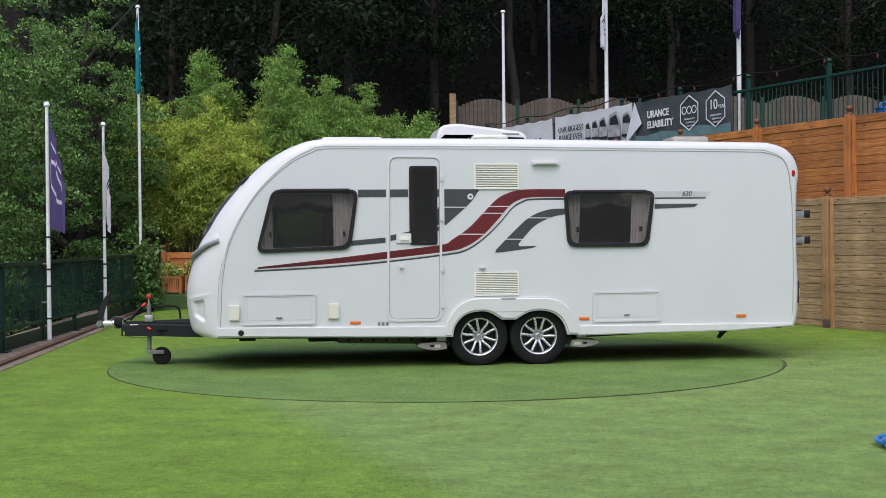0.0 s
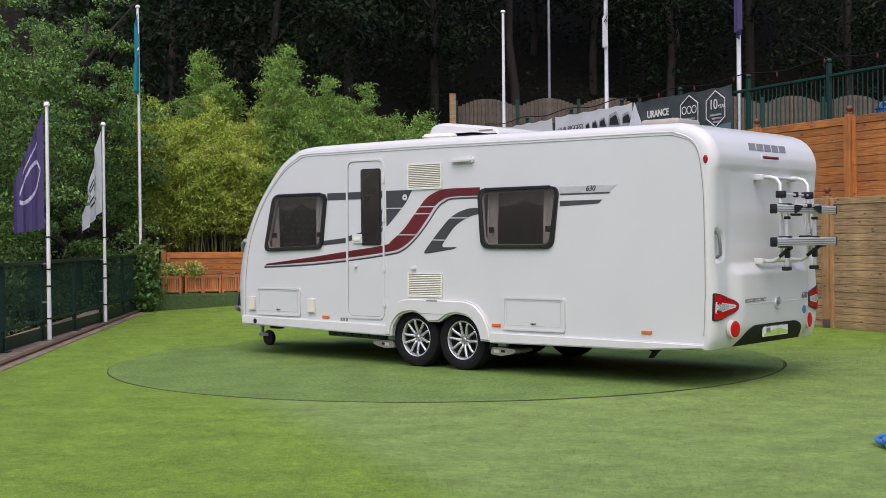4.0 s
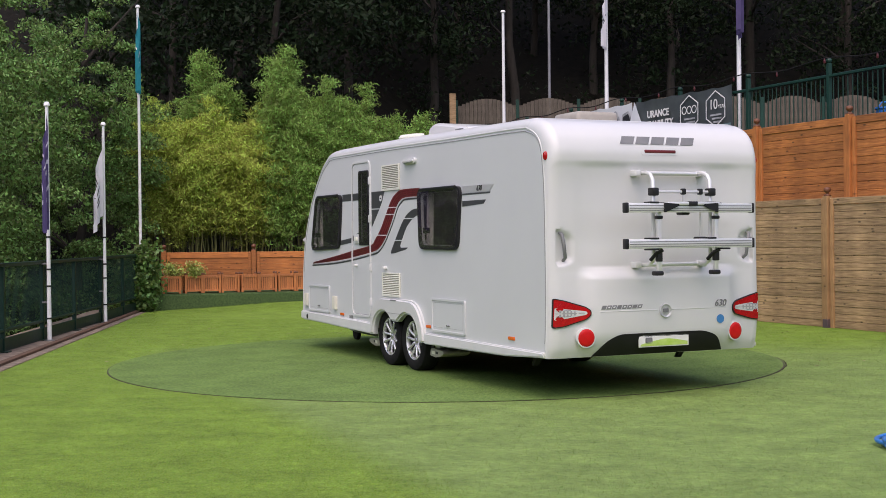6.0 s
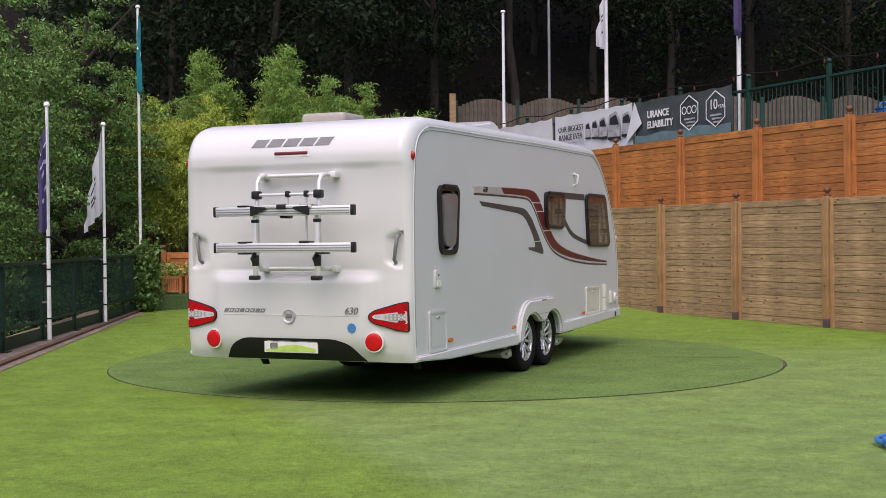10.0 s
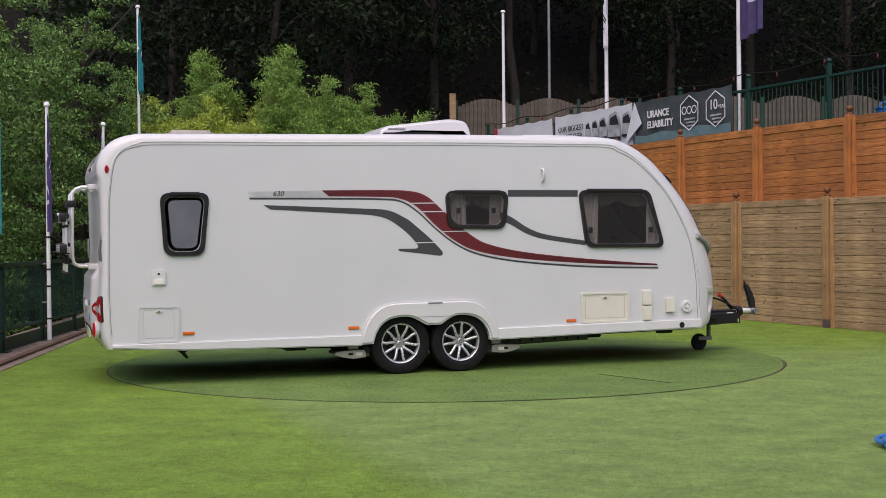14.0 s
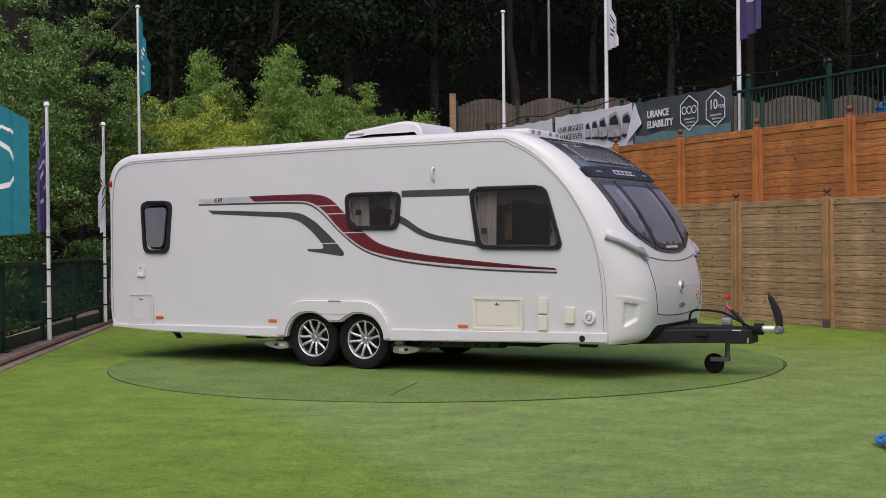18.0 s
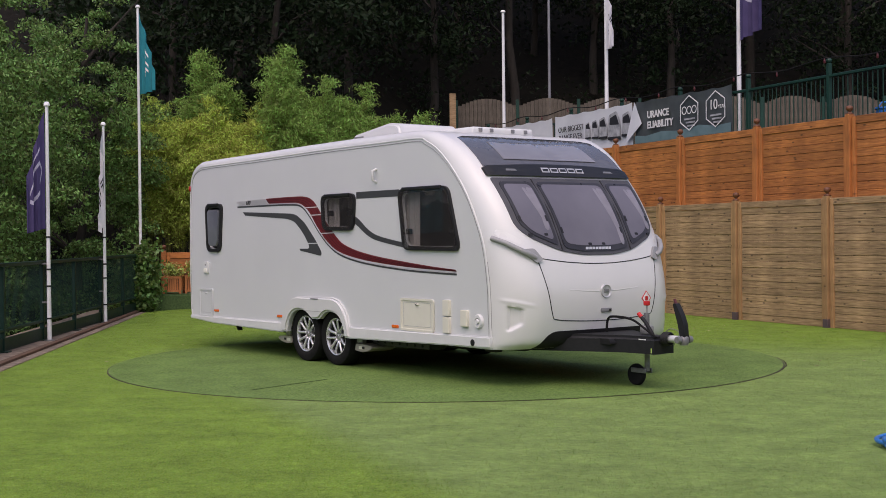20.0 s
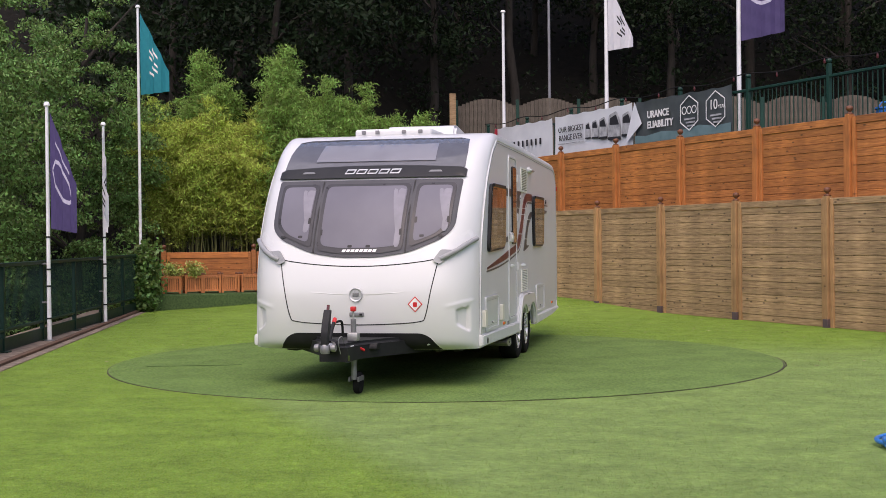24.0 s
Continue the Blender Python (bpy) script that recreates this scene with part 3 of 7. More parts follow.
def trunk_mesh(h, r, rng, limbs=7, lean=0.1, spread=1.6, start=0.35):
    bm = bmesh.new()
    pts = [(0, 0, -0.3)]
    dx, dy = rng.uniform(-lean, lean), rng.uniform(-lean, lean)
    for k in range(1, 8):
        z = h * k / 7
        pts.append((dx * z + 0.12 * rng.uniform(-1, 1), dy * z + 0.12 * rng.uniform(-1, 1), z))
    tube(bm, pts, r, 8, taper=r * 0.25)
    for k in range(limbs):
        i = rng.randint(int(7 * start), 6)
        p = Vector(pts[i])
        a = rng.uniform(0, math.tau)
        q = p + Vector((math.cos(a) * spread * 0.5, math.sin(a) * spread * 0.5, rng.uniform(0.2, 0.8)))
        s = q + Vector((math.cos(a + 0.4) * spread * 0.6, math.sin(a + 0.4) * spread * 0.6, rng.uniform(0.1, 1.0)))
        tube(bm, [p, q, s], r * 0.4, 6, taper=r * 0.08)
    return bm


def tree(name, label, seed, h, r, clumps, per, size, material, radii, cz, group, low=0.2, spread=0.38, limbs=8):
    rng = random.Random(seed)
    th = empty(name, label, "tree", group)
    part("trunk", trunk_mesh(h, r, rng, limbs=limbs, spread=radii[0] * 0.55), BARK, th, smooth=60)
    cl = crown_clumps(clumps, (0, 0, cz), radii, rng, low)
    leaf_cloud("crown", cl, per, (spread, spread, spread * 0.62), size, material, th, seed, dome=True)
    return th


def trees():
    # bushy trees beyond the yard railing
    a = tree("tree", "bushy mid-green broadleaf tree beyond the railing", 3, 7.5, 0.13, 200, 280, 0.082, LEAFM, (2.3, 2.3, 4.1), 4.0, "trees beyond the railing", low=-1.5, spread=0.36)
    b = tree("tree", "tall mid-green broadleaf tree beyond the railing", 8, 9.0, 0.16, 230, 280, 0.084, LEAFM, (2.6, 2.5, 4.6), 5.2, "trees beyond the railing", low=-1.0, spread=0.38)
    spots = [(-8.6, 6.0, 10), (-9.9, 9.6, 100), (-8.3, 13.4, 200), (-11.8, 13.0, 300), (-10.8, 18.0, 150), (-12.9, 8.4, 80), (-14.6, 17, 250)]
    for i, (x, y, rz) in enumerate(spots):
        src = (a, b)[i % 2]
        m = pose(x, y, min(hill(x, y), 1.2) - 0.15, 0, 0, rz)
        if i < 2:
            src.matrix_basis = m
        else:
            copy_thing(src, m)
    # wood on the hillside, its deep shade put into the leaf colour
    c = tree("tree", "woodland tree with a high crown on the hillside, leaves darkened for shade", 21, 11.0, 0.19, 150, 56, 0.20, LEAFD, (3.6, 3.4, 3.0), 9.6, "woodland trees", low=5.0, spread=0.8)
    d = tree("tree", "woodland tree with low spreading boughs, leaves darkened for shade", 34, 10.0, 0.16, 160, 56, 0.19, LEAFD, (3.3, 3.4, 4.2), 6.4, "woodland trees", low=1.0, spread=0.8)
    wood = [(-3.0, 24.0), (2.6, 29.5), (8.0, 28.8), (13.8, 28.0), (-6.8, 27.0), (-0.4, 27.5), (5.6, 32.0), (11.2, 31.2), (17.5, 30.0), (-10.5, 25.5), (-1.8, 31.5),
            (3.6, 35.0), (9.0, 34.2), (15.0, 33.0), (21.5, 31.0), (-7.0, 33.0), (6.4, 38.5), (12.2, 37.6), (18.5, 36.0), (0.6, 36.5), (-12.0, 32.0), (24.0, 27.0), (20.5, 26.0), (-7.4, 20.0), (-4.6, 20.6)]
    for i, (x, y) in enumerate(wood):
        src = (d, c, d)[i % 3]
        m = pose(x, y, hill(x, y) - 0.1, 0, 0, i * 67 % 360)
        if i < 2:
            (d, c)[i].matrix_basis = m
        else:
            copy_thing(src, m)


trees()


def undergrowth():
    """Brush over the wooded slope, in leaves darkened to stand for shade."""
    rng = random.Random(12)
    cl = []
    for _ in range(900):
        x, y = rng.uniform(-16, 26), rng.uniform(17.5, 46)
        if x > -2 and y < 26.5:
            continue
        cl.append((x, y, hill(x, y) + abs(rng.gauss(0, 0.9))))
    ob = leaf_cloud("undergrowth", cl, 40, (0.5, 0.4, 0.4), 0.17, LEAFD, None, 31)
    tagged(ob, "brush and brambles on the wooded slope, leaves darkened for shade", "undergrowth", kind="stuff")


undergrowth()


# ---- bamboo behind the back fence ----
def bamboo_clump(seed, h, group, leaves, label):
    """Arching culms, each with short drooping sprays that thin out to a pointed plume."""
    rng = random.Random(seed)
    th = empty("bamboo", label, "bamboo", group)
    clumps = []
    for k in range(20):
        a, q = rng.uniform(0, math.tau), rng.uniform(0, 1) ** 0.5
        x, y = 0.34 * q * math.cos(a), 0.30 * q * math.sin(a)
        hh = h * (1.0 - 0.30 * q * rng.uniform(0.3, 1.3)) if k else h
        reach = (0.15 + 0.85 * q) * rng.uniform(0.5, 1.0) if k else 0.1
        lx, ly = reach * math.cos(a), 0.8 * reach * math.sin(a)
        pts = [(x + lx * t ** 2.2, y + ly * t ** 2.2, hh * t - 0.12 * reach * hh * t ** 5 - 0.1) for t in (0, 0.3, 0.55, 0.8, 0.92, 1.0)]
        part("culm", tubem(pts, 0.016, 5, taper=0.003), CULM, th)
        for j in range(30):
            t = 0.42 + 0.58 * ((j + rng.random()) / 30) ** 0.8
            bx, by, bz = x + lx * t ** 2.2, y + ly * t ** 2.2, hh * t - 0.12 * reach * hh * t ** 5 - 0.1
            ln = (0.25 + 0.58 * (1 - t) ** 0.7 * min(1, t * 2.2)) * rng.uniform(0.6, 1.2)
            b = rng.uniform(0, math.tau)
            for m in range(5):
                u = (m + 0.6) / 5
                clumps.append((bx + ln * u * math.cos(b), by + ln * u * math.sin(b), bz + ln * (0.75 * u - 0.55 * u * u)))
    leaf_cloud("foliage", clumps, 14, (0.075, 0.075, 0.05), 0.098, leaves, th, seed, slim=0.42, droop=0.5, tri=True)
    return th


def bamboo():
    yellow, green = "yellow-green clump of tall bamboo behind the board fence", "fresh green clump of tall bamboo behind the board fence"
    src = [bamboo_clump(5, 4.85, "bamboo clumps", LEAFB, yellow), bamboo_clump(6, 6.2, "bamboo clumps", LEAFG, green), bamboo_clump(7, 4.5, "bamboo clumps", LEAFG, green),
           bamboo_clump(8, 5.35, "bamboo clumps", LEAFG, green), bamboo_clump(9, 4.2, "bamboo clumps", LEAFB, yellow)]
    spots = [(-6.5, 15.0, 0, 0), (-5.3, 15.0, 40, 0), (-3.95, 15.3, 90, 1), (-2.75, 15.0, 200, 3), (-1.9, 15.2, 140, 2), (-1.1, 15.4, 10, 2), (-2.15, 15.6, 330, 3),
             (-7.3, 16.3, 70, 3), (-5.75, 16.2, 300, 1), (-4.7, 16.0, 220, 0), (-3.4, 16.2, 30, 3), (-2.4, 16.2, 120, 2), (-0.3, 15.2, 60, 2), (-4.6, 15.0, 150, 4), (-3.3, 14.9, 250, 2), (-5.9, 14.8, 310, 4)]
    used = set()
    for x, y, rz, k in spots:
        m = pose(x, y, 0.0, 0, 0, rz)
        if k not in used:
            used.add(k)
            src[k].matrix_basis = m
        else:
            copy_thing(src[k], m)


bamboo()


# ---- the caravan on the turntable ----
CAR = empty("touring_caravan", "white twin-axle touring caravan with burgundy and charcoal stripes on a turntable", "caravan")
OX, OY, HW = -0.008, 0.256, 1.125


def cpart(name, bm, material, label="", smooth=None, parent=None):
    return part(name, bm, material, parent or CAR, label, None if parent else (OX, OY, 0), smooth)


# centre line, seam at the side, width of the rounded corner
BODY = [((-2.80, .37), (-2.57, .37), .40), ((-2.89, .43), (-2.57, .43), .40), ((-2.93, .55), (-2.57, .55), .40), ((-2.955, .72), (-2.56, .72), .40),
        ((-2.955, .90), (-2.555, .90), .40), ((-2.92, 1.08), (-2.535, 1.07), .39), ((-2.865, 1.25), (-2.505, 1.24), .38), ((-2.78, 1.45), (-2.445, 1.44), .36),
        ((-2.64, 1.70), (-2.32, 1.69), .33), ((-2.46, 1.93), (-2.16, 1.93), .29), ((-2.25, 2.14), (-1.965, 2.14), .25), ((-2.02, 2.31), (-1.765, 2.305), .19),
        ((-1.75, 2.45), (-1.575, 2.402), .14), ((-1.45, 2.525), (-1.42, 2.445), .10),
        ((-.8, 2.535), (-.8, 2.445), .095), ((.5, 2.53), (.5, 2.44), .095), ((2.0, 2.51), (2.0, 2.42), .095), ((3.45, 2.49), (3.42, 2.405), .095),
        ((3.68, 2.475), (3.63, 2.383), .095), ((3.85, 2.42), (3.775, 2.322), .10), ((3.96, 2.32), (3.85, 2.232), .105), ((4.012, 2.2), (3.885, 2.115), .11),
        ((4.018, 2.10), (3.90, 2.0), .11), ((4.004, 2.02), (3.91, 1.92), .11), ((3.99, 1.85), (3.92, 1.75), .11), ((3.985, 1.5), (3.925, 1.5), .11), ((3.985, 1.18), (3.93, 1.18), .11),
        ((3.99, 1.08), (3.93, 1.06), .11), ((4.0, .92), (3.93, .9), .11), ((4.005, .78), (3.925, .78), .11), ((4.0, .62), (3.92, .62), .11),
        ((3.98, .47), (3.905, .47), .11), ((3.94, .375), (3.885, .375), .11)]
FINE = 12
KC, KE = path2([b[0] for b in BODY], FINE), path2([b[1] for b in BODY], FINE)
KR = [v[0] for v in path2([(b[2], 0) for b in BODY], FINE)]
I_ROOF, I_REAR = 13 * FINE, 17 * FINE
FLAT = [0, .10, .20, .30, .40, .46, .50, .53, .56, .59, .61, .63, .65, .67, .685]


def smoothstep(a, b, v):
    t = min(1.0, max(0.0, (v - a) / (b - a)))
    return t * t * (3 - 2 * t)


def body_point(i, s):
    """Point i of the profile at the lateral station s (0 centre, 1 side)."""
    c, e, r = Vector(KC[i]), Vector(KE[i]), KR[i]
    if s < 0.7:
        y, k = (HW - r) * s / 0.7, 0.0
    else:
        a = (s - 0.7) / 0.3 * math.pi / 2
        y, k = HW - r + r * math.sin(a), 1 - math.cos(a)
    p = c + (e - c) * k
    x, z = p
    if i > I_REAR and z < 1.16:
        x += 0.068 * smoothstep(1.18, 1.05, z) * smoothstep(0.86, 0.68, y) * smoothstep(0.30, 0.60, z)
    if i > I_REAR:
        # shallow field under the rear lip, and the hollows behind the grab handles
        x -= 0.013 * smoothstep(2.10, 2.02, z) * smoothstep(1.16, 1.40, z) * smoothstep(0.92, 0.74, y)
        low, high = 1.175 + .55 * max(0.0, .985 - y), 1.50 - .42 * max(0.0, 1.03 - y)
        x -= 0.042 * smoothstep(low, low + .03, z) * smoothstep(high, high - .03, z) * smoothstep(.895, .925, y) * smoothstep(1.062, 1.04, y)
    if i < I_ROOF:
        x += 0.06 * (y / HW) ** 2 * smoothstep(2.5, 2.0, z)
        if z < .95 and s > .7:
            # sloping ridge and the tapered pocket below it at each lower corner
            a = (s - .7) / .3 * math.pi / 2
            ridge = .83 - .25 * (1.05 - y)
            d = -.007 * math.exp(-((z - ridge) / .014) ** 2) * smoothstep(.82, .90, y) * smoothstep(1.11, 1.06, y)
            low, top = .54 + .7 * max(0.0, 1.045 - y), ridge - .045
            d += .034 * smoothstep(low, low + .03, z) * smoothstep(top, top - .010, z) * smoothstep(.945, .962, y) * smoothstep(1.058, 1.046, y)
            x, y = x + d * math.cos(a), y - d * math.sin(a)
    return x, y, z


STATIONS = FLAT + [.7 + .3 * k / 34 for k in range(35)]


def shell(name, i0, i1, material, label):
    bm = bmesh.new()
    ss = [-s for s in STATIONS[:0:-1]] + STATIONS
    grid = []
    for i in range(i0, i1 + 1):
        row = []
        for s in ss:
            x, y, z = body_point(i, abs(s))
            row.append(bm.verts.new((x, math.copysign(y, s), z)))
        grid.append(row)
    for a, b in zip(grid, grid[1:]):
        for k in range(len(ss) - 1):
            bm.faces.new((a[k], a[k + 1], b[k + 1], b[k]))
    bmesh.ops.recalc_face_normals(bm, faces=bm.faces)
    return cpart(name, bm, material, label, smooth=50)


def end_x(i0, i1):
    """The x of the body's end at a place (y, z)."""
    table = []
    for s in STATIONS:
        line = [body_point(i, s) for i in range(i0, i1 + 1)]
        zz, xx, yy = (np.array([p[k] for p in line]) for k in (2, 0, 1))
        o = np.argsort(zz)
        table.append((zz[o], xx[o], yy[o]))

    def f(y, z):
        y = abs(y)
        xs, ys = [], []
        for zz, xx, yy in table:
            xs.append(np.interp(z, zz, xx))
            ys.append(np.interp(z, zz, yy))
        return float(np.interp(y, ys, xs))
    return f


front_x, rear_x = end_x(0, I_ROOF), end_x(I_REAR, len(KC) - 1)


def patch(name, pts, end, off, material, label="", parent=None, cuts=3, holes=()):
    """A thin skin with an outline in y, z laid on the body's front (end -1) or rear (end 1)."""
    bm = bmesh.new()
    edges = []
    for lp in [pts, *holes]:
        vs = [bm.verts.new((0, *p)) for p in lp]
        edges += [bm.edges.new((vs[i - 1], vs[i])) for i in range(len(vs))]
    bmesh.ops.triangle_fill(bm, edges=edges, use_beauty=True)
    for _ in range(cuts):
        long = [e for e in bm.edges if e.calc_length() > 0.10]
        if not long:
            break
        bmesh.ops.subdivide_edges(bm, edges=long, cuts=1)
        bmesh.ops.triangulate(bm, faces=bm.faces)
    f = front_x if end < 0 else rear_x
    for v in bm.verts:
        v.co.x = f(v.co.y, v.co.z) + end * off
    r = bmesh.ops.extrude_face_region(bm, geom=bm.faces[:])
    for v in r["geom"]:
        if isinstance(v, bmesh.types.BMVert):
            v.co.x -= end * (off + 0.004)
    bmesh.ops.recalc_face_normals(bm, faces=bm.faces)
    return cpart(name, bm, material, label, smooth=40, parent=parent)


# windows: outlines in x, z
WIN_D = [("front_side_window", [(-1.985, 1.975), (-1.045, 1.97), (-1.135, 1.315), (-2.165, 1.285)]),
         ("rear_side_window", [(1.24, 1.945), (2.29, 1.94), (2.21, 1.31), (1.28, 1.315)])]
WIN_O = [("washroom_window", [(2.94, 1.905), (3.43, 1.90), (3.39, 1.28), (3.00, 1.28)]),
         ("kitchen_window", [(-.25, 1.93), (.47, 1.93), (.44, 1.53), (-.21, 1.52)]),
         ("front_side_window", [(-1.94, 1.95), (-1.07, 1.94), (-1.16, 1.31), (-2.13, 1.30)])]
DOORWIN = rect(-.475, -.195, 1.37, 2.21, .03)
ARCH_IN = path2([(-.02, .34), (.0, .44), (.06, .53), (.15, .59), (.285, .615), (.40, .598), (.53, .519)], 3) + path2([(.685, .517), (.83, .596), (.955, .613), (1.09, .59), (1.18, .53), (1.24, .44), (1.27, .34)], 3)


def inset(pts, d):
    c = Vector((sum(p[0] for p in pts) / len(pts), sum(p[1] for p in pts) / len(pts)))
    out = []
    for p in pts:
        v = Vector(p) - c
        out.append(tuple(c + Vector((v.x - math.copysign(d, v.x), v.y - math.copysign(d, v.y)))))
    return out


def side_wall(sy, wins, extra):
    outer = [tuple(p) for p in KE[::3]] + [(1.40, .37)] + [(x, z) for x, z in ARCH_IN[::-1]] + [(-.12, .37)]
    holes = [rounded(inset(w, .045), .09) for _, w in wins] + extra
    return cpart("side_wall", slabm(outer, "xz", sy * (HW - .03), sy * HW, holes), SIDE, "smooth white side sheet", smooth=30)


shell("front_panel", 0, I_ROOF, WHITE, "white moulded front panel")
shell("roof", I_ROOF, I_REAR, WHITE, "white roof with rounded edges")
shell("rear_panel", I_REAR, len(KC) - 1, WHITE, "white moulded rear panel")
side_wall(-1, WIN_D, [DOORWIN])
side_wall(1, WIN_O, [])
for name_, x0_, x1_, w_, z0_, z1_, m_, l_ in (("floor_pan", -2.55, 3.80, 1.04, .36, .40, UNDER, "dark underbody"), ("inner_floor", -2.5, 3.85, 1.08, .402, .43, CABIN, "brown cabin floor")):
    # narrow between the wheel wells
    plan_ = [(x0_, -w_), (-.06, -w_), (-.06, -.79), (1.31, -.79), (1.31, -w_), (x1_, -w_), (x1_, w_), (1.31, w_), (1.31, .79), (-.06, .79), (-.06, w_), (x0_, w_)]
    cpart(name_, slabm(plan_, "xy", z0_, z1_), m_, l_)
cpart("partition", boxm(-.9, 3.8, -.03, .03, .44, 2.40), CABIN, "brown cabin partition")
cpart("seat_box", boxm(-2.4, -1.0, .55, 1.05, .44, 1.0, bev=.03), CABIN, "brown bench seat")
cpart("seat_box", boxm(-2.4, -1.0, -1.05, -.55, .44, 1.0, bev=.03), CABIN, "brown bench seat")


def side_seams():
    for sy in (-1, 1):
        cpart("edge_rail", tubem([(x, sy * (HW - .002), z) for x, z in KE[7:-7:2]], .009, 6), TRIMW, "white edge rail")
        line = [(x * .994 + .008, sy * (HW + .002), z - .03 * smoothstep(I_ROOF - 63, I_ROOF - 8, i) * smoothstep(I_REAR + 39, I_REAR + 3, i)) for i, (x, z) in enumerate(KE) if 15 < i < len(KE) - 15 and i % 2]
        cpart("seal_line", tubem(line, .0035, 5), GREYLINE, "thin grey seal")
        for p in ([(-2.59, .385), (-.10, .335), (-.10, .463), (-2.59, .492)], [(1.39, .325), (3.2, .345), (3.90, .385), (3.90, .428), (1.39, .442)]):
            bm = slabm(rounded(p, .012, 2), "xz", sy * (HW - .01), sy * (HW + .03))
            bmesh.ops.bevel(bm, geom=[e for e in bm.edges if all(abs(v.co.y) > HW + .02 for v in e.verts) and len(e.link_faces) == 2 and e.calc_face_angle(0) > .8], offset=.012, segments=3, affect="EDGES")
            cpart("skirt", bm, TRIMW, "white lower skirt", smooth=40)
        # wheel arch moulding
        out = path2([(-.13, .335), (-.09, .52), (.0, .66), (.12, .745), (.26, .773)], 4) + path2([(1.04, .765), (1.19, .725), (1.31, .62), (1.385, .47), (1.41, .335)], 4)
        bm = slabm(out + ARCH_IN[::-1], "xz", sy * (HW - .02), sy * (HW + .045))
        bmesh.ops.bevel(bm, geom=[e for e in bm.edges if all(abs(v.co.y) > HW + .04 for v in e.verts) and len(e.link_faces) == 2 and e.calc_face_angle(0) > .8], offset=.022, segments=3, affect="EDGES")
        ar = cpart("wheel_arch", bm, WHITE, "white moulded twin wheel arch", smooth=40)
        cpart("arch_line", boxm(.42, .83, sy * (HW + .044) - .004, sy * (HW + .044) + .004, .605, .609), GREYLINE, parent=ar)
        cpart("arch_badge", boxm(.52, .68, sy * (HW + .044) - .004, sy * (HW + .044) + .006, .742, .756, bev=.003), GREYP, parent=ar)
        cpart("wheel_well", boxm(-.03, 1.28, sy * (HW - .32) - .01, sy * (HW - .32) + .01, .30, .69), UNDER)
        cpart("wheel_well_top", boxm(-.03, 1.28, min(sy * (HW - .32), sy * (HW - .03)), max(sy * (HW - .32), sy * (HW - .03)), .67, .69), UNDER)


side_seams()


def side_windows(sy, wins):
    for name, w in wins:
        fr = cpart("window", slabm(rounded(w, .10), "xz", sy * (HW - .025), sy * (HW + .028), [rounded(inset(w, .042), .085)]), BLACK, "black-framed side window", smooth=30)
        fr.name = "window"
        frost = name == "washroom_window"
        pane = slabm(rounded(inset(w, .075 if frost else .02), .07 if frost else .09), "xz", sy * (HW + (.012 if frost else .030)), sy * (HW + .038))
        bmesh.ops.bevel(pane, geom=[e for e in pane.edges if all(abs(v.co.y) > HW + .034 for v in e.verts) and len(e.link_faces) == 2 and e.calc_face_angle(0) > .8], offset=.004, segments=2, affect="EDGES")
        m = FROST if name == "washroom_window" else TINT
        ob = cpart("pane", pane, m, "smoked acrylic pane", parent=fr)
        ob.visible_shadow = False
        x0, x1, z0, z1 = min(p[0] for p in w), max(p[0] for p in w), min(p[1] for p in w), max(p[1] for p in w)
        cpart("top_hinge", boxm(w[0][0] + .10 if w[0][0] < w[1][0] else w[1][0] + .10, max(w[0][0], w[1][0]) - .10, min(sy * (HW + .02), sy * (HW + .045)), max(sy * (HW + .02), sy * (HW + .045)), w[0][1] - .03, w[0][1] + .005, bev=.008), BLACK, "black hinge rail", parent=fr)
        for zc in (z0 + .20, ):
            for xc in (x0 + .16, x1 - .16):
                cpart("catch", boxm(xc - .012, xc + .012, min(sy * (HW - .05), sy * (HW + .02)), max(sy * (HW - .05), sy * (HW + .02)), zc - .03, zc + .03, bev=.005), BLACK, parent=fr)
        # folded curtain inside
        if name != "washroom_window":
            for xa, xb in ((x1 - .27, x1 - .05), (x0 + .05, x0 + .19)):
                bm = bmesh.new()
                n = 16
                rows = [[bm.verts.new((xa + (xb - xa) * k / n + (0.04 * (zz - z0) if xa > 0 else -.02 * (zz - z0)), sy * (HW - .07 + .014 * math.sin(k * 2.2)), zz)) for k in range(n + 1)] for zz in (z0 - .05, (z0 + z1) / 2, z1 + .02)]
                for a, b in zip(rows, rows[1:]):
                    for k in range(n):
                        bm.faces.new((a[k], a[k + 1], b[k + 1], b[k]))
                cpart("curtain", bm, CURTAIN, "pale pleated curtain", smooth=80)
            bm = bmesh.new()
            n = 24
            rows = [[bm.verts.new((x0 + .05 + (x1 - x0 - .1) * k / n, sy * (HW - .10 + .008 * math.sin(k * 1.9)), z1 + .02 if r == 0 else z1 - .12 - .07 * abs(math.sin(k / n * math.pi * 2)))) for k in range(n + 1)] for r in (0, 1)]
            for k in range(n):
                bm.faces.new((rows[0][k], rows[0][k + 1], rows[1][k + 1], rows[1][k]))
            cpart("valance", bm, VALANCE, "grey scalloped valance", smooth=80)


VALANCE = mat("grey_valance_cloth", (0.16, 0.145, 0.15), (0.11, 0.10, 0.105), rough=0.9, scale=12)
FROST = mat("frosted_window_acrylic", (0.17, 0.18, 0.205), (0.12, 0.13, 0.15), rough=0.12, coat=0.9, scale=3)
side_windows(-1, WIN_D)
side_windows(1, WIN_O)


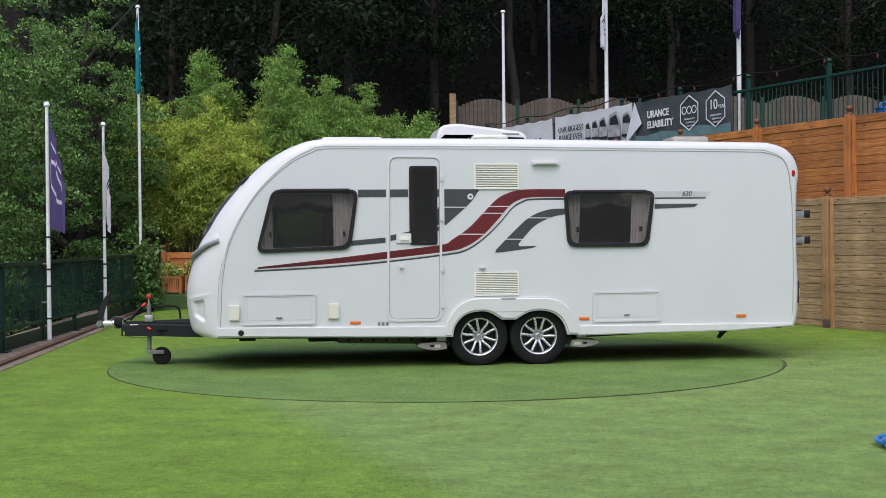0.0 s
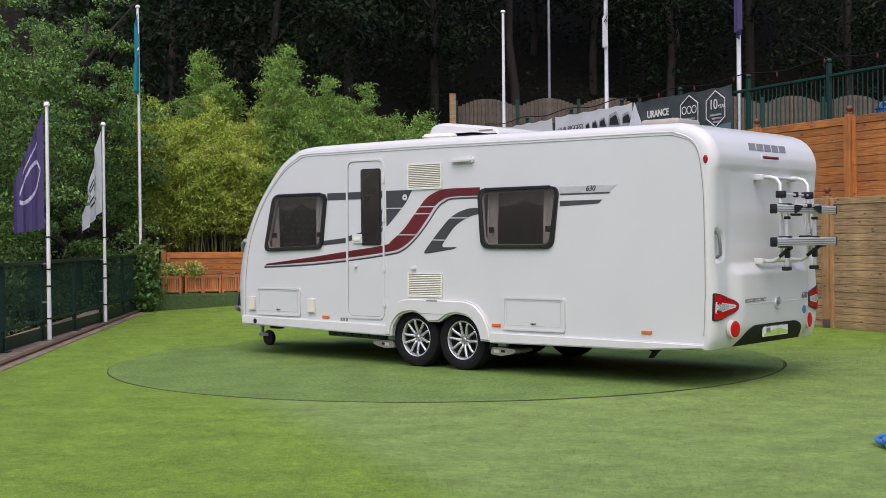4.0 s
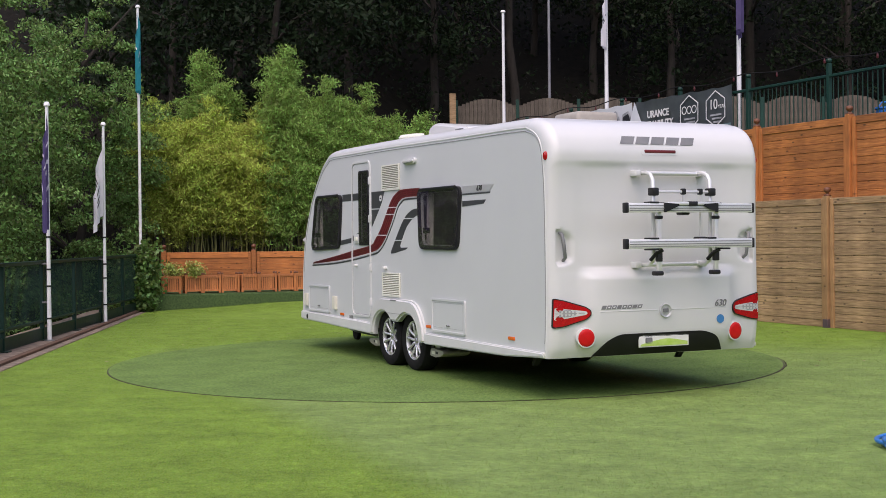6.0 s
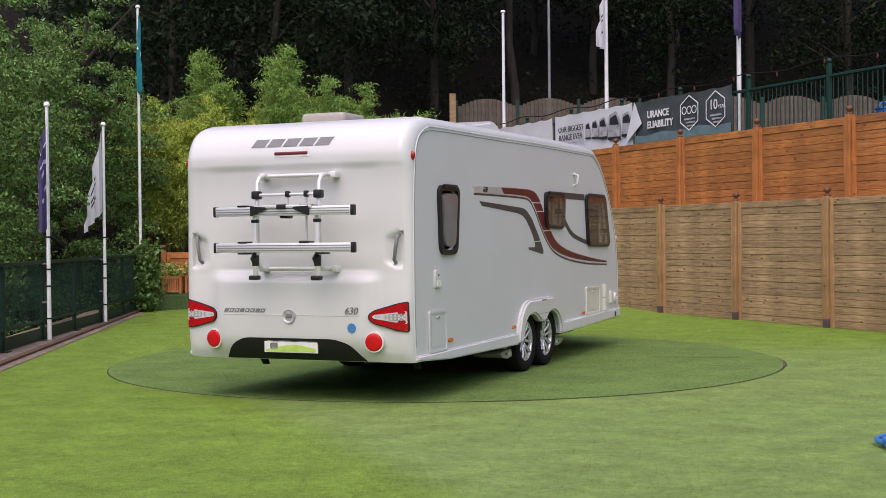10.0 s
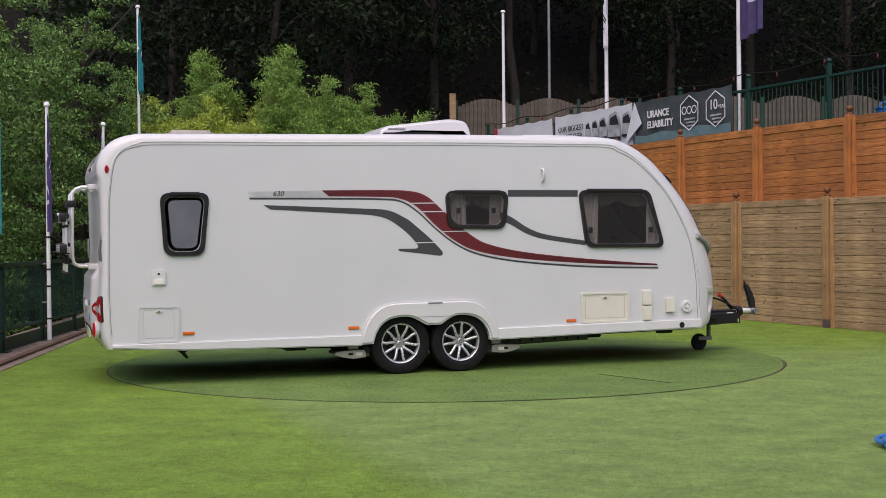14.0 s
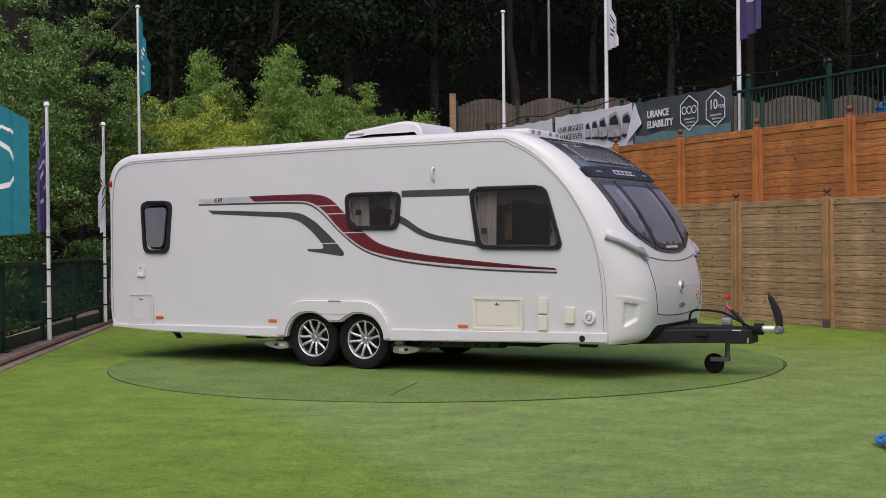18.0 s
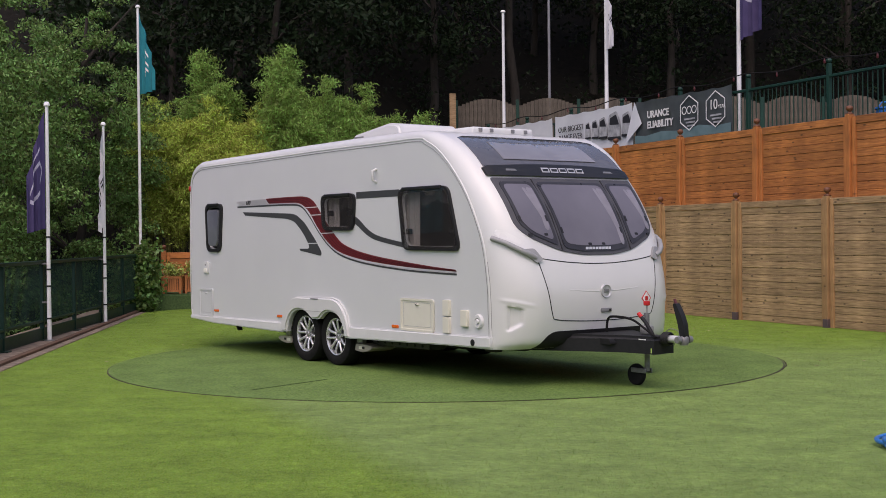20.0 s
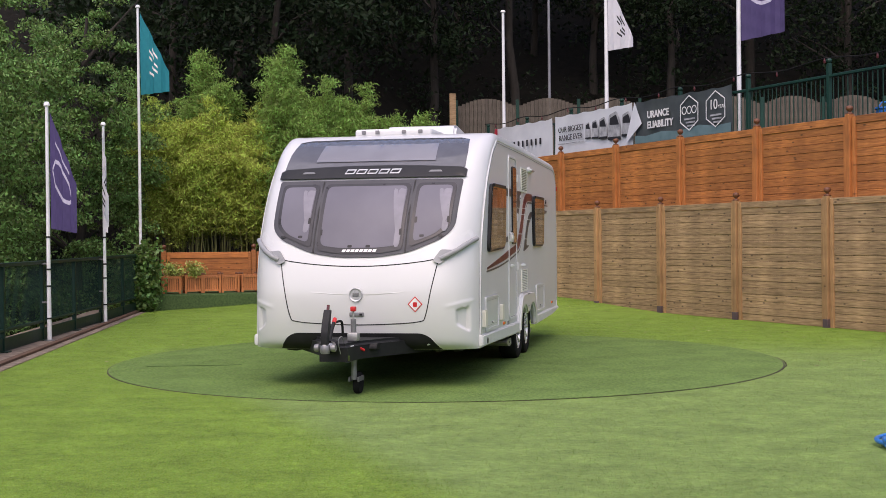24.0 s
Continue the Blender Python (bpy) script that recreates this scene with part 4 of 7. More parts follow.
# ---- stripes ----
def decal(name, pts, sy, material, label, lift=.003):
    return cpart(name, slabm(pts, "xz", sy * (HW - .001), sy * (HW + lift)), material, label)


def between(top, bot):
    return path2(top, 5) + path2(bot, 5)[::-1]


def blend(a, b, t):
    pa, pb = path2(a, 5), path2(b, 5)
    m = min(len(pa), len(pb))
    ia, ib = np.linspace(0, len(pa) - 1, m), np.linspace(0, len(pb) - 1, m)
    g = lambda P, i: np.array([np.interp(i, range(len(P)), [p[k] for p in P]) for k in (0, 1)]).T
    return [tuple(v) for v in g(pa, ia) * (1 - t) + g(pb, ib) * t]


def ribbon(pts, w):
    out, back = [], []
    for i, p in enumerate(pts):
        d = (Vector(pts[min(i + 1, len(pts) - 1)]) - Vector(pts[max(i - 1, 0)])).normalized()
        n = Vector((-d.y, d.x)) * w / 2
        out.append(tuple(Vector(p) + n))
        back.append(tuple(Vector(p) - n))
    return out + back[::-1]


RED_D = ([(1.26, 1.962), (.84, 1.962), (.67, 1.94), (.50, 1.865), (.33, 1.70), (.17, 1.54), (-.02, 1.41), (-.14, 1.355), (-.71, 1.29), (-1.27, 1.225), (-2.13, 1.135)],
         [(1.26, 1.875), (.86, 1.87), (.74, 1.845), (.63, 1.78), (.49, 1.62), (.31, 1.44), (.12, 1.325), (-.08, 1.28), (-.71, 1.212), (-1.27, 1.165), (-2.16, 1.112)])
RED_O = ([(1.80, 1.93), (1.2, 1.935), (.85, 1.925), (.66, 1.865), (.48, 1.71), (.20, 1.475), (-.05, 1.35), (-.58, 1.25), (-1.53, 1.155), (-2.02, 1.12)],
         [(1.72, 1.868), (1.25, 1.865), (.98, 1.85), (.78, 1.76), (.58, 1.57), (.36, 1.40), (.10, 1.285), (-.40, 1.20), (-1.2, 1.135), (-2.05, 1.10)])
GREY_D = [(1.26, 1.852), (.88, 1.85), (.77, 1.82), (.66, 1.755), (.50, 1.575), (.31, 1.40), (.12, 1.287), (-.10, 1.245), (-.71, 1.178), (-1.4, 1.125), (-2.18, 1.092)]
GREY_O = [(2.54, 1.845), (1.86, 1.845), (1.20, 1.84), (.95, 1.815), (.76, 1.70), (.56, 1.52), (.34, 1.36), (.08, 1.25), (-.40, 1.165), (-1.2, 1.10), (-2.05, 1.072)]


CUTS = []


def stripes():
    for sy, red, grey in ((-1, RED_D, GREY_D), (1, RED_O, GREY_O)):
        decal("red_stripe", between(*red), sy, BURG, "burgundy sweeping stripe")
        CUTS.append((sy, between(*red), (1.775, 1.70, 1.47) if sy < 0 else (1.80, 1.71, 1.50)))
        for t in (.25, .5, .75):
            decal("stripe_line", ribbon(blend(*red, t), .009), sy, BURGD, "dark burgundy pinstripe", .0045)
        decal("grey_stripe", ribbon(path2(grey, 5), .017), sy, CHAR, "thin dark grey stripe")
        decal("silver_stripe", ribbon([(x, z + .016) for x, z in path2(grey, 5)], .012), sy, SILVER, "thin silver stripe", .0038)
    # door side
    hook = [(1.26, 1.745), (1.10, 1.743), (.955, 1.706), (.825, 1.638), (.609, 1.435), (.47, 1.289), (.462, 1.262), (.55, 1.266), (.893, 1.311), (.935, 1.332),
            (.738, 1.329), (.723, 1.352), (.793, 1.434), (.90, 1.555), (1.054, 1.634), (1.155, 1.666), (1.26, 1.681)]
    CUTS.append((-1, hook, (1.645, 1.41)))
    CUTS.append((-1, [(.30, 1.965), (-.10, 1.968), (-.10, 1.57), (.145, 1.773)], (1.77,)))
    decal("charcoal_hook", rounded(hook, [0, .05, .08, .15, .1, .05, .015, .03, .02, .005, .02, .02, .1, .1, .1, .05, 0], 3), -1, CHAR, "charcoal hooked stripe")
    decal("charcoal_block", rounded([(.30, 1.965), (-.10, 1.968), (-.10, 1.57), (-.085, 1.572), (.145, 1.773), (.22, 1.85), (.27, 1.93)], [.02, 0, 0, 0, 0, .05, .05], 2), -1, CHAR, "charcoal panel")
    decal("charcoal_bar", rect(-.182, -.16, 1.885, 1.968), -1, CHAR, "charcoal bar", .0065)
    decal("charcoal_bar", [(-.182, 1.572), (-.16, 1.572), (-.16, 1.775), (-.182, 1.745)], -1, CHAR, "charcoal bar", .0065)
    decal("charcoal_bar", [(-.70, 1.403), (-.49, 1.446), (-.49, 1.506), (-.70, 1.465)], -1, CHAR, "charcoal bar", .0065)
    decal("charcoal_bar", [(-.182, 1.502), (-.16, 1.517), (-.16, 1.562), (-.182, 1.547)], -1, CHAR, "charcoal bar", .0065)
    decal("charcoal_bar", rect(-1.05, -.745, 1.885, 1.968), -1, CHAR, "charcoal bar")
    decal("charcoal_bar", rect(-.70, -.50, 1.885, 1.968), -1, CHAR, "charcoal bar", .0065)
    decal("charcoal_bar", [(-1.13, 1.41), (-.755, 1.442), (-.755, 1.385), (-1.13, 1.355)], -1, CHAR, "charcoal bar")
    decal("silver_tail", [(2.29, 1.935), (2.97, 1.93), (2.88, 1.868), (2.29, 1.868)], -1, SILVER, "silver model flash")
    decal("grey_stripe", [(2.29, 1.862), (2.89, 1.862), (2.88, 1.847), (2.29, 1.847)], -1, CHAR, "thin dark grey stripe")
    decal("charcoal_tail", [(2.29, 1.79), (2.80, 1.79), (2.75, 1.752), (2.29, 1.735)], -1, CHAR, "charcoal stripe end")
    # off side
    decal("silver_tail", [(2.57, 1.915), (1.82, 1.93), (1.72, 1.862), (2.48, 1.862)], 1, SILVER, "silver model flash")
    hook = [(2.40, 1.780), (2.225, 1.774), (1.167, 1.736), (1.049, 1.716), (.93, 1.655), (.871, 1.625), (.624, 1.42), (.496, 1.283), (.50, 1.25), (.526, 1.243), (.735, 1.27), (.974, 1.298),
            (.989, 1.322), (.785, 1.322), (.765, 1.342), (.784, 1.376), (.853, 1.456), (.971, 1.556), (1.089, 1.631), (1.168, 1.657), (1.287, 1.678), (2.225, 1.73), (2.33, 1.735)]
    CUTS.append((1, hook, (1.655, 1.385)))
    decal("charcoal_hook", rounded(hook, [0, .1, .1, .06, .06, .06, .1, .03, .015, .01, .1, .01, .003, .015, .012, .03, .1, .1, .06, .05, .05, .1, 0], 3), 1, CHAR, "charcoal hooked stripe")
    decal("charcoal_bar", rect(-1.07, -.25, 1.868, 1.94), 1, CHAR, "charcoal bar")
    decal("charcoal_bar", between([(-.16, 1.70), (-.30, 1.64), (-.48, 1.53), (-.70, 1.455), (-1.16, 1.385)], [(-.16, 1.62), (-.30, 1.555), (-.47, 1.465), (-.68, 1.405), (-1.16, 1.335)]), 1, CHAR, "charcoal swoosh")
    # white cuts across the stripes
    for sy, outline, heights in CUTS:
        for z in heights:
            xs = sorted(a[0] + (b[0] - a[0]) * (z - a[1]) / (b[1] - a[1]) for a, b in zip(outline, outline[1:] + outline[:1]) if (a[1] - z) * (b[1] - z) < 0)
            for x0, x1 in zip(xs[::2], xs[1::2]):
                if x1 - x0 < .5:
                    decal("white_cut", ribbon([(x0 - .004, z), (x1 + .004, z - .003)], .010), sy, SIDE, "white cut line", .0052)


stripes()


def letters(body, size, material, parent, m, label="", depth=.003, shear=0.0, bold=0.0):
    c = bpy.data.curves.new("lettering", "FONT")
    c.body, c.size, c.align_x, c.align_y, c.extrude, c.shear, c.offset = body, size, "CENTER", "CENTER", depth, shear, bold
    ob = new("lettering", c)
    dg = bpy.context.evaluated_depsgraph_get()
    me = bpy.data.meshes.new_from_object(ob.evaluated_get(dg))
    bpy.data.objects.remove(ob)
    # each character is a part of its own
    src = bmesh.new()
    src.from_mesh(me)
    bpy.data.meshes.remove(me)
    seen = set()
    for f0 in src.faces:
        if f0.index in seen:
            continue
        stack, island = [f0], []
        seen.add(f0.index)
        while stack:
            f = stack.pop()
            island.append(f)
            for v in f.verts:
                for g in v.link_faces:
                    if g.index not in seen:
                        seen.add(g.index)
                        stack.append(g)
        ids, co, fs = {}, [], []
        for f in island:
            for v in f.verts:
                if v.index not in ids:
                    ids[v.index] = len(co)
                    co.append(tuple(v.co))
            fs.append([ids[v.index] for v in f.verts])
        o = raw("letter", co, fs, material, parent)
        o.matrix_basis = m
        if label:
            o["label"] = label
    src.free()


letters("630", .075, BLACK, CAR, pose(2.66 + OX, -HW - .004 + OY, 1.902, 90, 0, 0), "dark model number", shear=.25)
letters("630", .075, BLACK, CAR, pose(2.25 + OX, HW + .004 + OY, 1.892, 90, 0, 180), "dark model number", shear=.25)


# ---- door, vents, hatches, small fittings on the sides ----
def plate(name, x0, x1, z0, z1, sy, t, material, label="", r=.02, parent=None, bev=.006):
    bm = slabm(rect(x0, x1, z0, z1, r, 3), "xz", sy * (HW - .002), sy * (HW + t))
    if bev:
        bmesh.ops.bevel(bm, geom=[e for e in bm.edges if all(abs(v.co.y) > HW + t - .001 for v in e.verts) and len(e.link_faces) == 2 and e.calc_face_angle(0) > .8], offset=min(bev, t * .6), segments=2, affect="EDGES")
    return cpart(name, bm, material, label, smooth=40, parent=parent)


def ring(name, x0, x1, z0, z1, w, sy, t, material, label="", r=.03, parent=None):
    bm = slabm(rect(x0, x1, z0, z1, r, 4), "xz", sy * (HW - .001), sy * (HW + t), [rect(x0 + w, x1 - w, z0 + w, z1 - w, max(.004, r - w), 4)])
    return cpart(name, bm, material, label, smooth=40, parent=parent)


# backing darker than the ivory slats, to paint the shade in the louvre gaps
VENTB = mat("vent_gap_shade", (0.30, 0.29, 0.21), (0.24, 0.23, 0.17), rough=0.6)


def louvre(x0, x1, z0, z1, sy, n, label):
    v = plate("vent", x0, x1, z0, z1, sy, .008, VENTB, label, r=.008)
    ring("vent_frame", x0, x1, z0, z1, .014, sy, .016, VENTW, r=.008, parent=v)
    h = (z1 - z0 - .03) / n
    for k in range(n):
        z = z0 + .015 + k * h
        cpart("slat", slabm([(sy * (HW + .006), z + h * .25), (sy * (HW + .017), z), (sy * (HW + .017), z + h * .28), (sy * (HW + .006), z + h * .58)], "yz", x0 + .014, x1 - .014), VENTW, parent=v)
    return v


GAPW = mat("pale_grey_seal", (0.42, 0.42, 0.42), rough=0.6)


def hatch(x0, x1, z0, z1, sy, material, label, latch="bottom"):
    h = plate("service_hatch", x0, x1, z0, z1, sy, .010, material, label, r=.03)
    ring("hatch_rim", x0, x1, z0, z1, .022, sy, .018, material, r=.03, parent=h)
    ring("hatch_gap", x0 + .05, x1 - .05, z0 + .05, z1 - .04, .003, sy, .0115, GAPW, r=.02, parent=h)
    zc = z0 + .075 if latch == "bottom" else z1 - .06
    xc = (x0 + x1) / 2
    plate("latch", xc - .035, xc + .035, zc - .009, zc + .009, sy, .022, GREYP if latch == "bottom" else material, "small latch", r=.01, parent=h)
    plate("latch_key", xc - .012, xc + .012, zc - .010, zc + .010, sy, .028, CHROME, "small lock", r=.008, parent=h)
    return h


def door_side():
    d = cpart("door", slabm(rounded([(-.73, .53), (-.15, .53), (-.14, 2.325), (-.71, 2.33)], .09), "xz", -(HW - .03), -(HW + .002), [DOORWIN]), SIDE, "white entrance door with a tall narrow window", smooth=30)
    cpart("door_trim", slabm(rounded([(-.745, .515), (-.135, .515), (-.125, 2.34), (-.725, 2.345)], .10), "xz", -(HW), -(HW + .012), [rounded([(-.722, .54), (-.158, .54), (-.148, 2.315), (-.702, 2.32)], .085)]), TRIMW, "white door surround", smooth=40, parent=d)
    cpart("door_gap", slabm(rounded([(-.720, .542), (-.160, .542), (-.150, 2.313), (-.700, 2.318)], .083), "xz", -(HW), -(HW + .0035), [rounded([(-.714, .548), (-.166, .548), (-.156, 2.307), (-.694, 2.312)], .080)]), GREYLINE, "dark door gap", parent=d)
    cpart("window_frame", slabm(rounded([(-.49, 1.355), (-.18, 1.355), (-.18, 2.225), (-.49, 2.225)], .035), "xz", -(HW - .01), -(HW + .014), [rect(-.455, -.215, 1.40, 2.19, .03)]), BLACK, "black door window frame", smooth=40, parent=d)
    ob = cpart("window_pane", slabm(rect(-.475, -.195, 1.37, 2.21, .03), "xz", -(HW + .015), -(HW + .019)), TINT, "smoked door pane", parent=d)
    ob.visible_shadow = False
    plate("lock_plate", -.635, -.47, 1.375, 1.485, -1, .022, TRIMW, "white lock plate", r=.02, parent=d)
    plate("lock_handle", -.60, -.50, 1.405, 1.452, -1, .034, VENTW, "white handle", r=.015, parent=d)
    for z in (.70, 1.10, 1.66, 2.10):
        plate("hinge", -.150, -.118, z - .045, z + .045, -1, .028, TRIMW, r=.006, parent=d)
    plate("door_stay", -.60, -.565, 1.10, 1.13, -1, .045, TRIMW, "white door catch", r=.01, parent=d)
    plate("door_retainer", .285, .345, 1.085, 1.118, -1, .05, TRIMW, "white door retainer", r=.012)
    louvre(.235, .735, 1.965, 2.25, -1, 13, "ivory upper fridge vent")
    louvre(.225, .725, .785, 1.05, -1, 12, "ivory lower fridge vent")
    a = plate("awning_light", .88, 1.19, 2.225, 2.285, -1, .05, TRIMW, "white awning light", r=.028, bev=.02)
    plate("lamp_lens", .92, 1.15, 2.235, 2.262, -1, .054, CLEARL, "clear lens", r=.012, parent=a)
    hatch(-2.315, -1.525, .505, .845, -1, SIDE, "white front locker hatch")
    hatch(1.56, 2.345, .47, .815, -1, SIDE, "white rear locker hatch")
    for x in (-2.40, -1.33):
        plate("socket_cover", x - .055, x + .055, .56, .725, -1, .035, CREAM, "aged cream socket cover", r=.01)
    # roundel on the charcoal panel
    lo = cpart("roundel", lathem([(.0, .008), (.026, .008), (.034, .006), (.034, 0)], "y", (.19, -HW - .011, 1.885), 20), TRIMW, "small chrome roundel")
    cpart("roundel_centre", boxm(.178, .205, -HW - .014, -HW - .009, 1.877, 1.893, bev=.004), BLACK, parent=lo)
    for k in range(3):
        plate("step_sticker", -.85 + k * .045, -.82 + k * .045, .475, .515, -1, .004, GREYP, "small grey sticker", r=.003, bev=0)


def off_side():
    hatch(3.25, 3.645, .425, .795, 1, SIDE, "white toilet service hatch", latch="top")
    hatch(-1.675, -1.095, .48, .815, 1, CREAM, "aged cream battery box hatch", latch="top")
    for x, z in ((-1.90, .74), (-1.90, .57), (-2.19, .65)):
        plate("socket_cover", x - .052, x + .052, z - .08, z + .08, 1, .035, CREAM, "aged cream socket cover", r=.01)
    w = plate("water_inlet", 3.375, 3.515, .99, 1.15, 1, .02, TRIMW, "white shower point cover", r=.03)
    plate("inlet_lid", 3.40, 3.49, 1.0, 1.06, 1, .028, VENTW, r=.015, parent=w)
    plate("inlet_lock", 3.435, 3.455, 1.095, 1.115, 1, .027, BLACK, r=.008, parent=w)
    c = cpart("flue", lathem([(.0, .012), (.03, .012), (.036, .03), (.06, .03), (.07, .014), (.07, 0)], "y", (-2.40, HW - .002, .63), 24), TRIMW, "white round heater flue", smooth=40)
    cpart("flue_cap", lathem([(.0, .035), (.02, .035), (.026, .02), (.026, .012)], "y", (-2.40, HW, .63), 16), TRIMW, parent=c)
    g = cpart("grab_clip", tubem([(-.65, HW, 2.03), (-.65, HW + .05, 2.05), (-.65, HW + .055, 2.15), (-.65, HW, 2.17)], .014, 8), TRIMW, "white awning bracket", smooth=60)


def both_sides():
    for sy in (-1, 1):
        for x in (-1.095, 1.465, 3.29) if sy < 0 else (3.16, 1.475, -.98):
            plate("side_reflector", x - .058, x + .058, .496, .527, sy, .014, ORANGE, "orange side reflector", r=.008)
        cpart("jacking_hole", lathem([(.0, .036), (.024, .036), (.032, .034), (.032, .030)], "y", (-2.33, 0, .425), 16) if sy > 0 else lathem([(.0, -.036), (.024, -.036), (.032, -.034), (.032, -.030)], "y", (-2.33, 0, .425), 16), BLACK, "black drain plug").location = (OX, OY + sy * HW, 0)
        m = cpart("marker_lamp", lathem([(.0, .05), (.028, .05), (.04, .035), (.045, 0)], "y", (0, 0, 0), 16), REDL, "red side marker lamp", smooth=40)
        for v in m.data.vertices:
            v.co = Vector((3.925 + v.co.x * .5, sy * (HW - .025 + v.co.y * .8), 2.13 + v.co.z * .95))


door_side()
off_side()
both_sides()


# ---- caravan front: window bank, roof light, locker, emblem ----
def front_line(name, pts, r, material, label="", parent=None, lift=.0, end=-1, seg=6):
    f = front_x if end < 0 else rear_x
    return cpart(name, tubem([(f(y, z) + end * lift, y, z) for y, z in pts], r, seg), material, label, smooth=60, parent=parent)


def mirror(pts):
    return pts + [(-y, z) for y, z in pts[::-1]]


def front_end():
    sr = patch("roof_light", mirror([(.93, 2.13), (.925, 2.30), (.90, 2.44), (.80, 2.462), (.4, 2.468)]), -1, .012, ROOFGL, "smoked acrylic panoramic roof light", cuts=6)
    # pale inner glazing: the sky's reflection is put into its colour
    patch("roof_blind", [(-.62, 2.21), (.62, 2.21), (.60, 2.40), (-.60, 2.40)], -1, .024, SUNB, "inner glazing of the roof light, pale with painted sky reflection", parent=sr, cuts=6)
    band = patch("visor", mirror([(.955, 2.035), (.955, 2.11), (.90, 2.135), (.5, 2.155), (.2, 2.162)]), -1, .035, BLACK, "black visor band", cuts=6)
    for k in range(5):
        y = .27 - k * .115
        patch("emblem_bar", [(y, 2.075), (y - .095, 2.075), (y - .115, 2.125), (y - .02, 2.125)], -1, .040, SILVER, "silver emblem shape", parent=band, cuts=1)
        patch("emblem_inner", [(y - .012, 2.087), (y - .085, 2.087), (y - .10, 2.113), (y - .028, 2.113)], -1, .0425, BLACK, parent=band, cuts=1)
    for s in (-1, 1):
        patch("air_scoop", [(s * .72, 2.085), (s * .58, 2.085), (s * .60, 2.105), (s * .70, 2.105)], -1, .040, GREYP, "small air scoop", parent=band, cuts=1)
    outer = rounded([(.935, 2.012), (.91, 1.53), (.80, 1.425), (.48, 1.295), (.2, 1.252), (-.2, 1.252), (-.48, 1.295), (-.80, 1.425), (-.91, 1.53), (-.935, 2.012)], [.03, .10, .10, .1, .1, .1, .1, .1, .1, .03], 4)
    bank = patch("front_window", outer, -1, .010, SURR, "dark grey front window surround", cuts=6)
    panes = ([(-.435, 1.975), (.435, 1.975), (.425, 1.325), (.2, 1.29), (-.2, 1.29), (-.425, 1.325)],
             [(.495, 1.975), (.885, 1.975), (.865, 1.56), (.76, 1.455), (.485, 1.345)],
             [(-.485, 1.345), (-.76, 1.455), (-.865, 1.56), (-.885, 1.975), (-.495, 1.975)])
    inner = ([(-.405, 1.950), (.405, 1.950), (.39, 1.37), (.2, 1.345), (-.2, 1.345), (-.39, 1.37)],
             [(.525, 1.950), (.855, 1.950), (.83, 1.575), (.735, 1.478), (.52, 1.395)],
             [(-.52, 1.395), (-.735, 1.478), (-.83, 1.575), (-.855, 1.950), (-.525, 1.950)])
    for p, q in zip(panes, inner):
        pn = patch("pane", rounded(p, .05, 4), -1, .018, SMOKE, "smoked acrylic pane", parent=bank, cuts=6)
        patch("blind", rounded(q, .06, 4), -1, .0205, BLINDG, "lilac-grey blind behind the pane", parent=pn, cuts=6)
        c = [sum(v[0] for v in q) / len(q), sum(v[1] for v in q) / len(q)]
        ys, zs = [v[0] for v in q], [v[1] for v in q]
        for yy in (min(ys) + .012, max(ys) - .012):
            patch("stay", rect(yy - .012, yy + .012, c[1] - .09, c[1] - .03, .008, 2), -1, .0225, BLACK, "black window stay", parent=pn, cuts=1)
        for yy in (c[0] - .09, c[0] + .09):
            zz = min(zs) + (.015 if abs(c[0]) < .1 else .06)
            patch("catch", rect(yy - .022, yy + .022, zz - .012, zz + .012, .008, 2), -1, .0225, BLACK, "black window catch", parent=pn, cuts=1)
        ye, zt, zb = min(ys) + .012, max(zs) - .04, min(zs) + (.03 if abs(c[0]) < .1 else .12)
        for k, (o, w0, w1, w2) in enumerate(((.0, .075, .028, .055), (.085, .035, .012, .004))):
            fold = path2([(ye + o, zt), (ye + o + w0, zt - .01), (ye + o * .55 + w1 + .02, (zt + zb) / 2), (ye + o * .2 + w2, zb), (ye + o * .2, zb + .01), (ye + o * .5, (zt + zb) / 2)], 3)
            patch("curtain_edge", fold, -1, .0218, CURTF, "pale drawn curtain edge", parent=pn, cuts=2)
    for k in range(8):
        y = .165 - k * .043
        patch("script_bar", [(y, 1.306), (y - .033, 1.306), (y - .043, 1.330), (y - .010, 1.330)], -1, .021, SILVER, "silver script emblem", parent=bank, cuts=1)
    for s in (-1, 1):
        front_line("seal", [(s * .465, 2.0), (s * .455, 1.65), (s * .455, 1.30)], .008, BLACK, "black rubber seal", parent=bank, lift=.014)
    # locker front
    edge = path2([(.78, 1.235), (.72, .95), (.665, .70), (.60, .645), (.3, .622), (0, .615), (-.3, .622), (-.60, .645), (-.665, .70), (-.72, .95), (-.78, 1.235)], 4)
    lid = front_line("locker_gap", edge, .0055, BLACK, "dark gap round the gas locker lid", lift=-.001)
    top = path2([(1.02, 1.36), (.80, 1.245), (.5, 1.195), (.2, 1.172), (0, 1.168), (-.2, 1.172), (-.5, 1.195), (-.80, 1.245), (-1.02, 1.36)], 4)
    front_line("locker_gap", top, .0055, BLACK, "dark gap under the front window", lift=-.001)
    front_line("crease", path2([(.45, .925), (.2, .905), (.06, .902)], 4), .006, WHITE, "moulded crease", lift=-.003)
    front_line("crease", path2([(-.45, .925), (-.2, .905), (-.06, .902)], 4), .006, WHITE, "moulded crease", lift=-.003)
    x0 = front_x(0, .90)
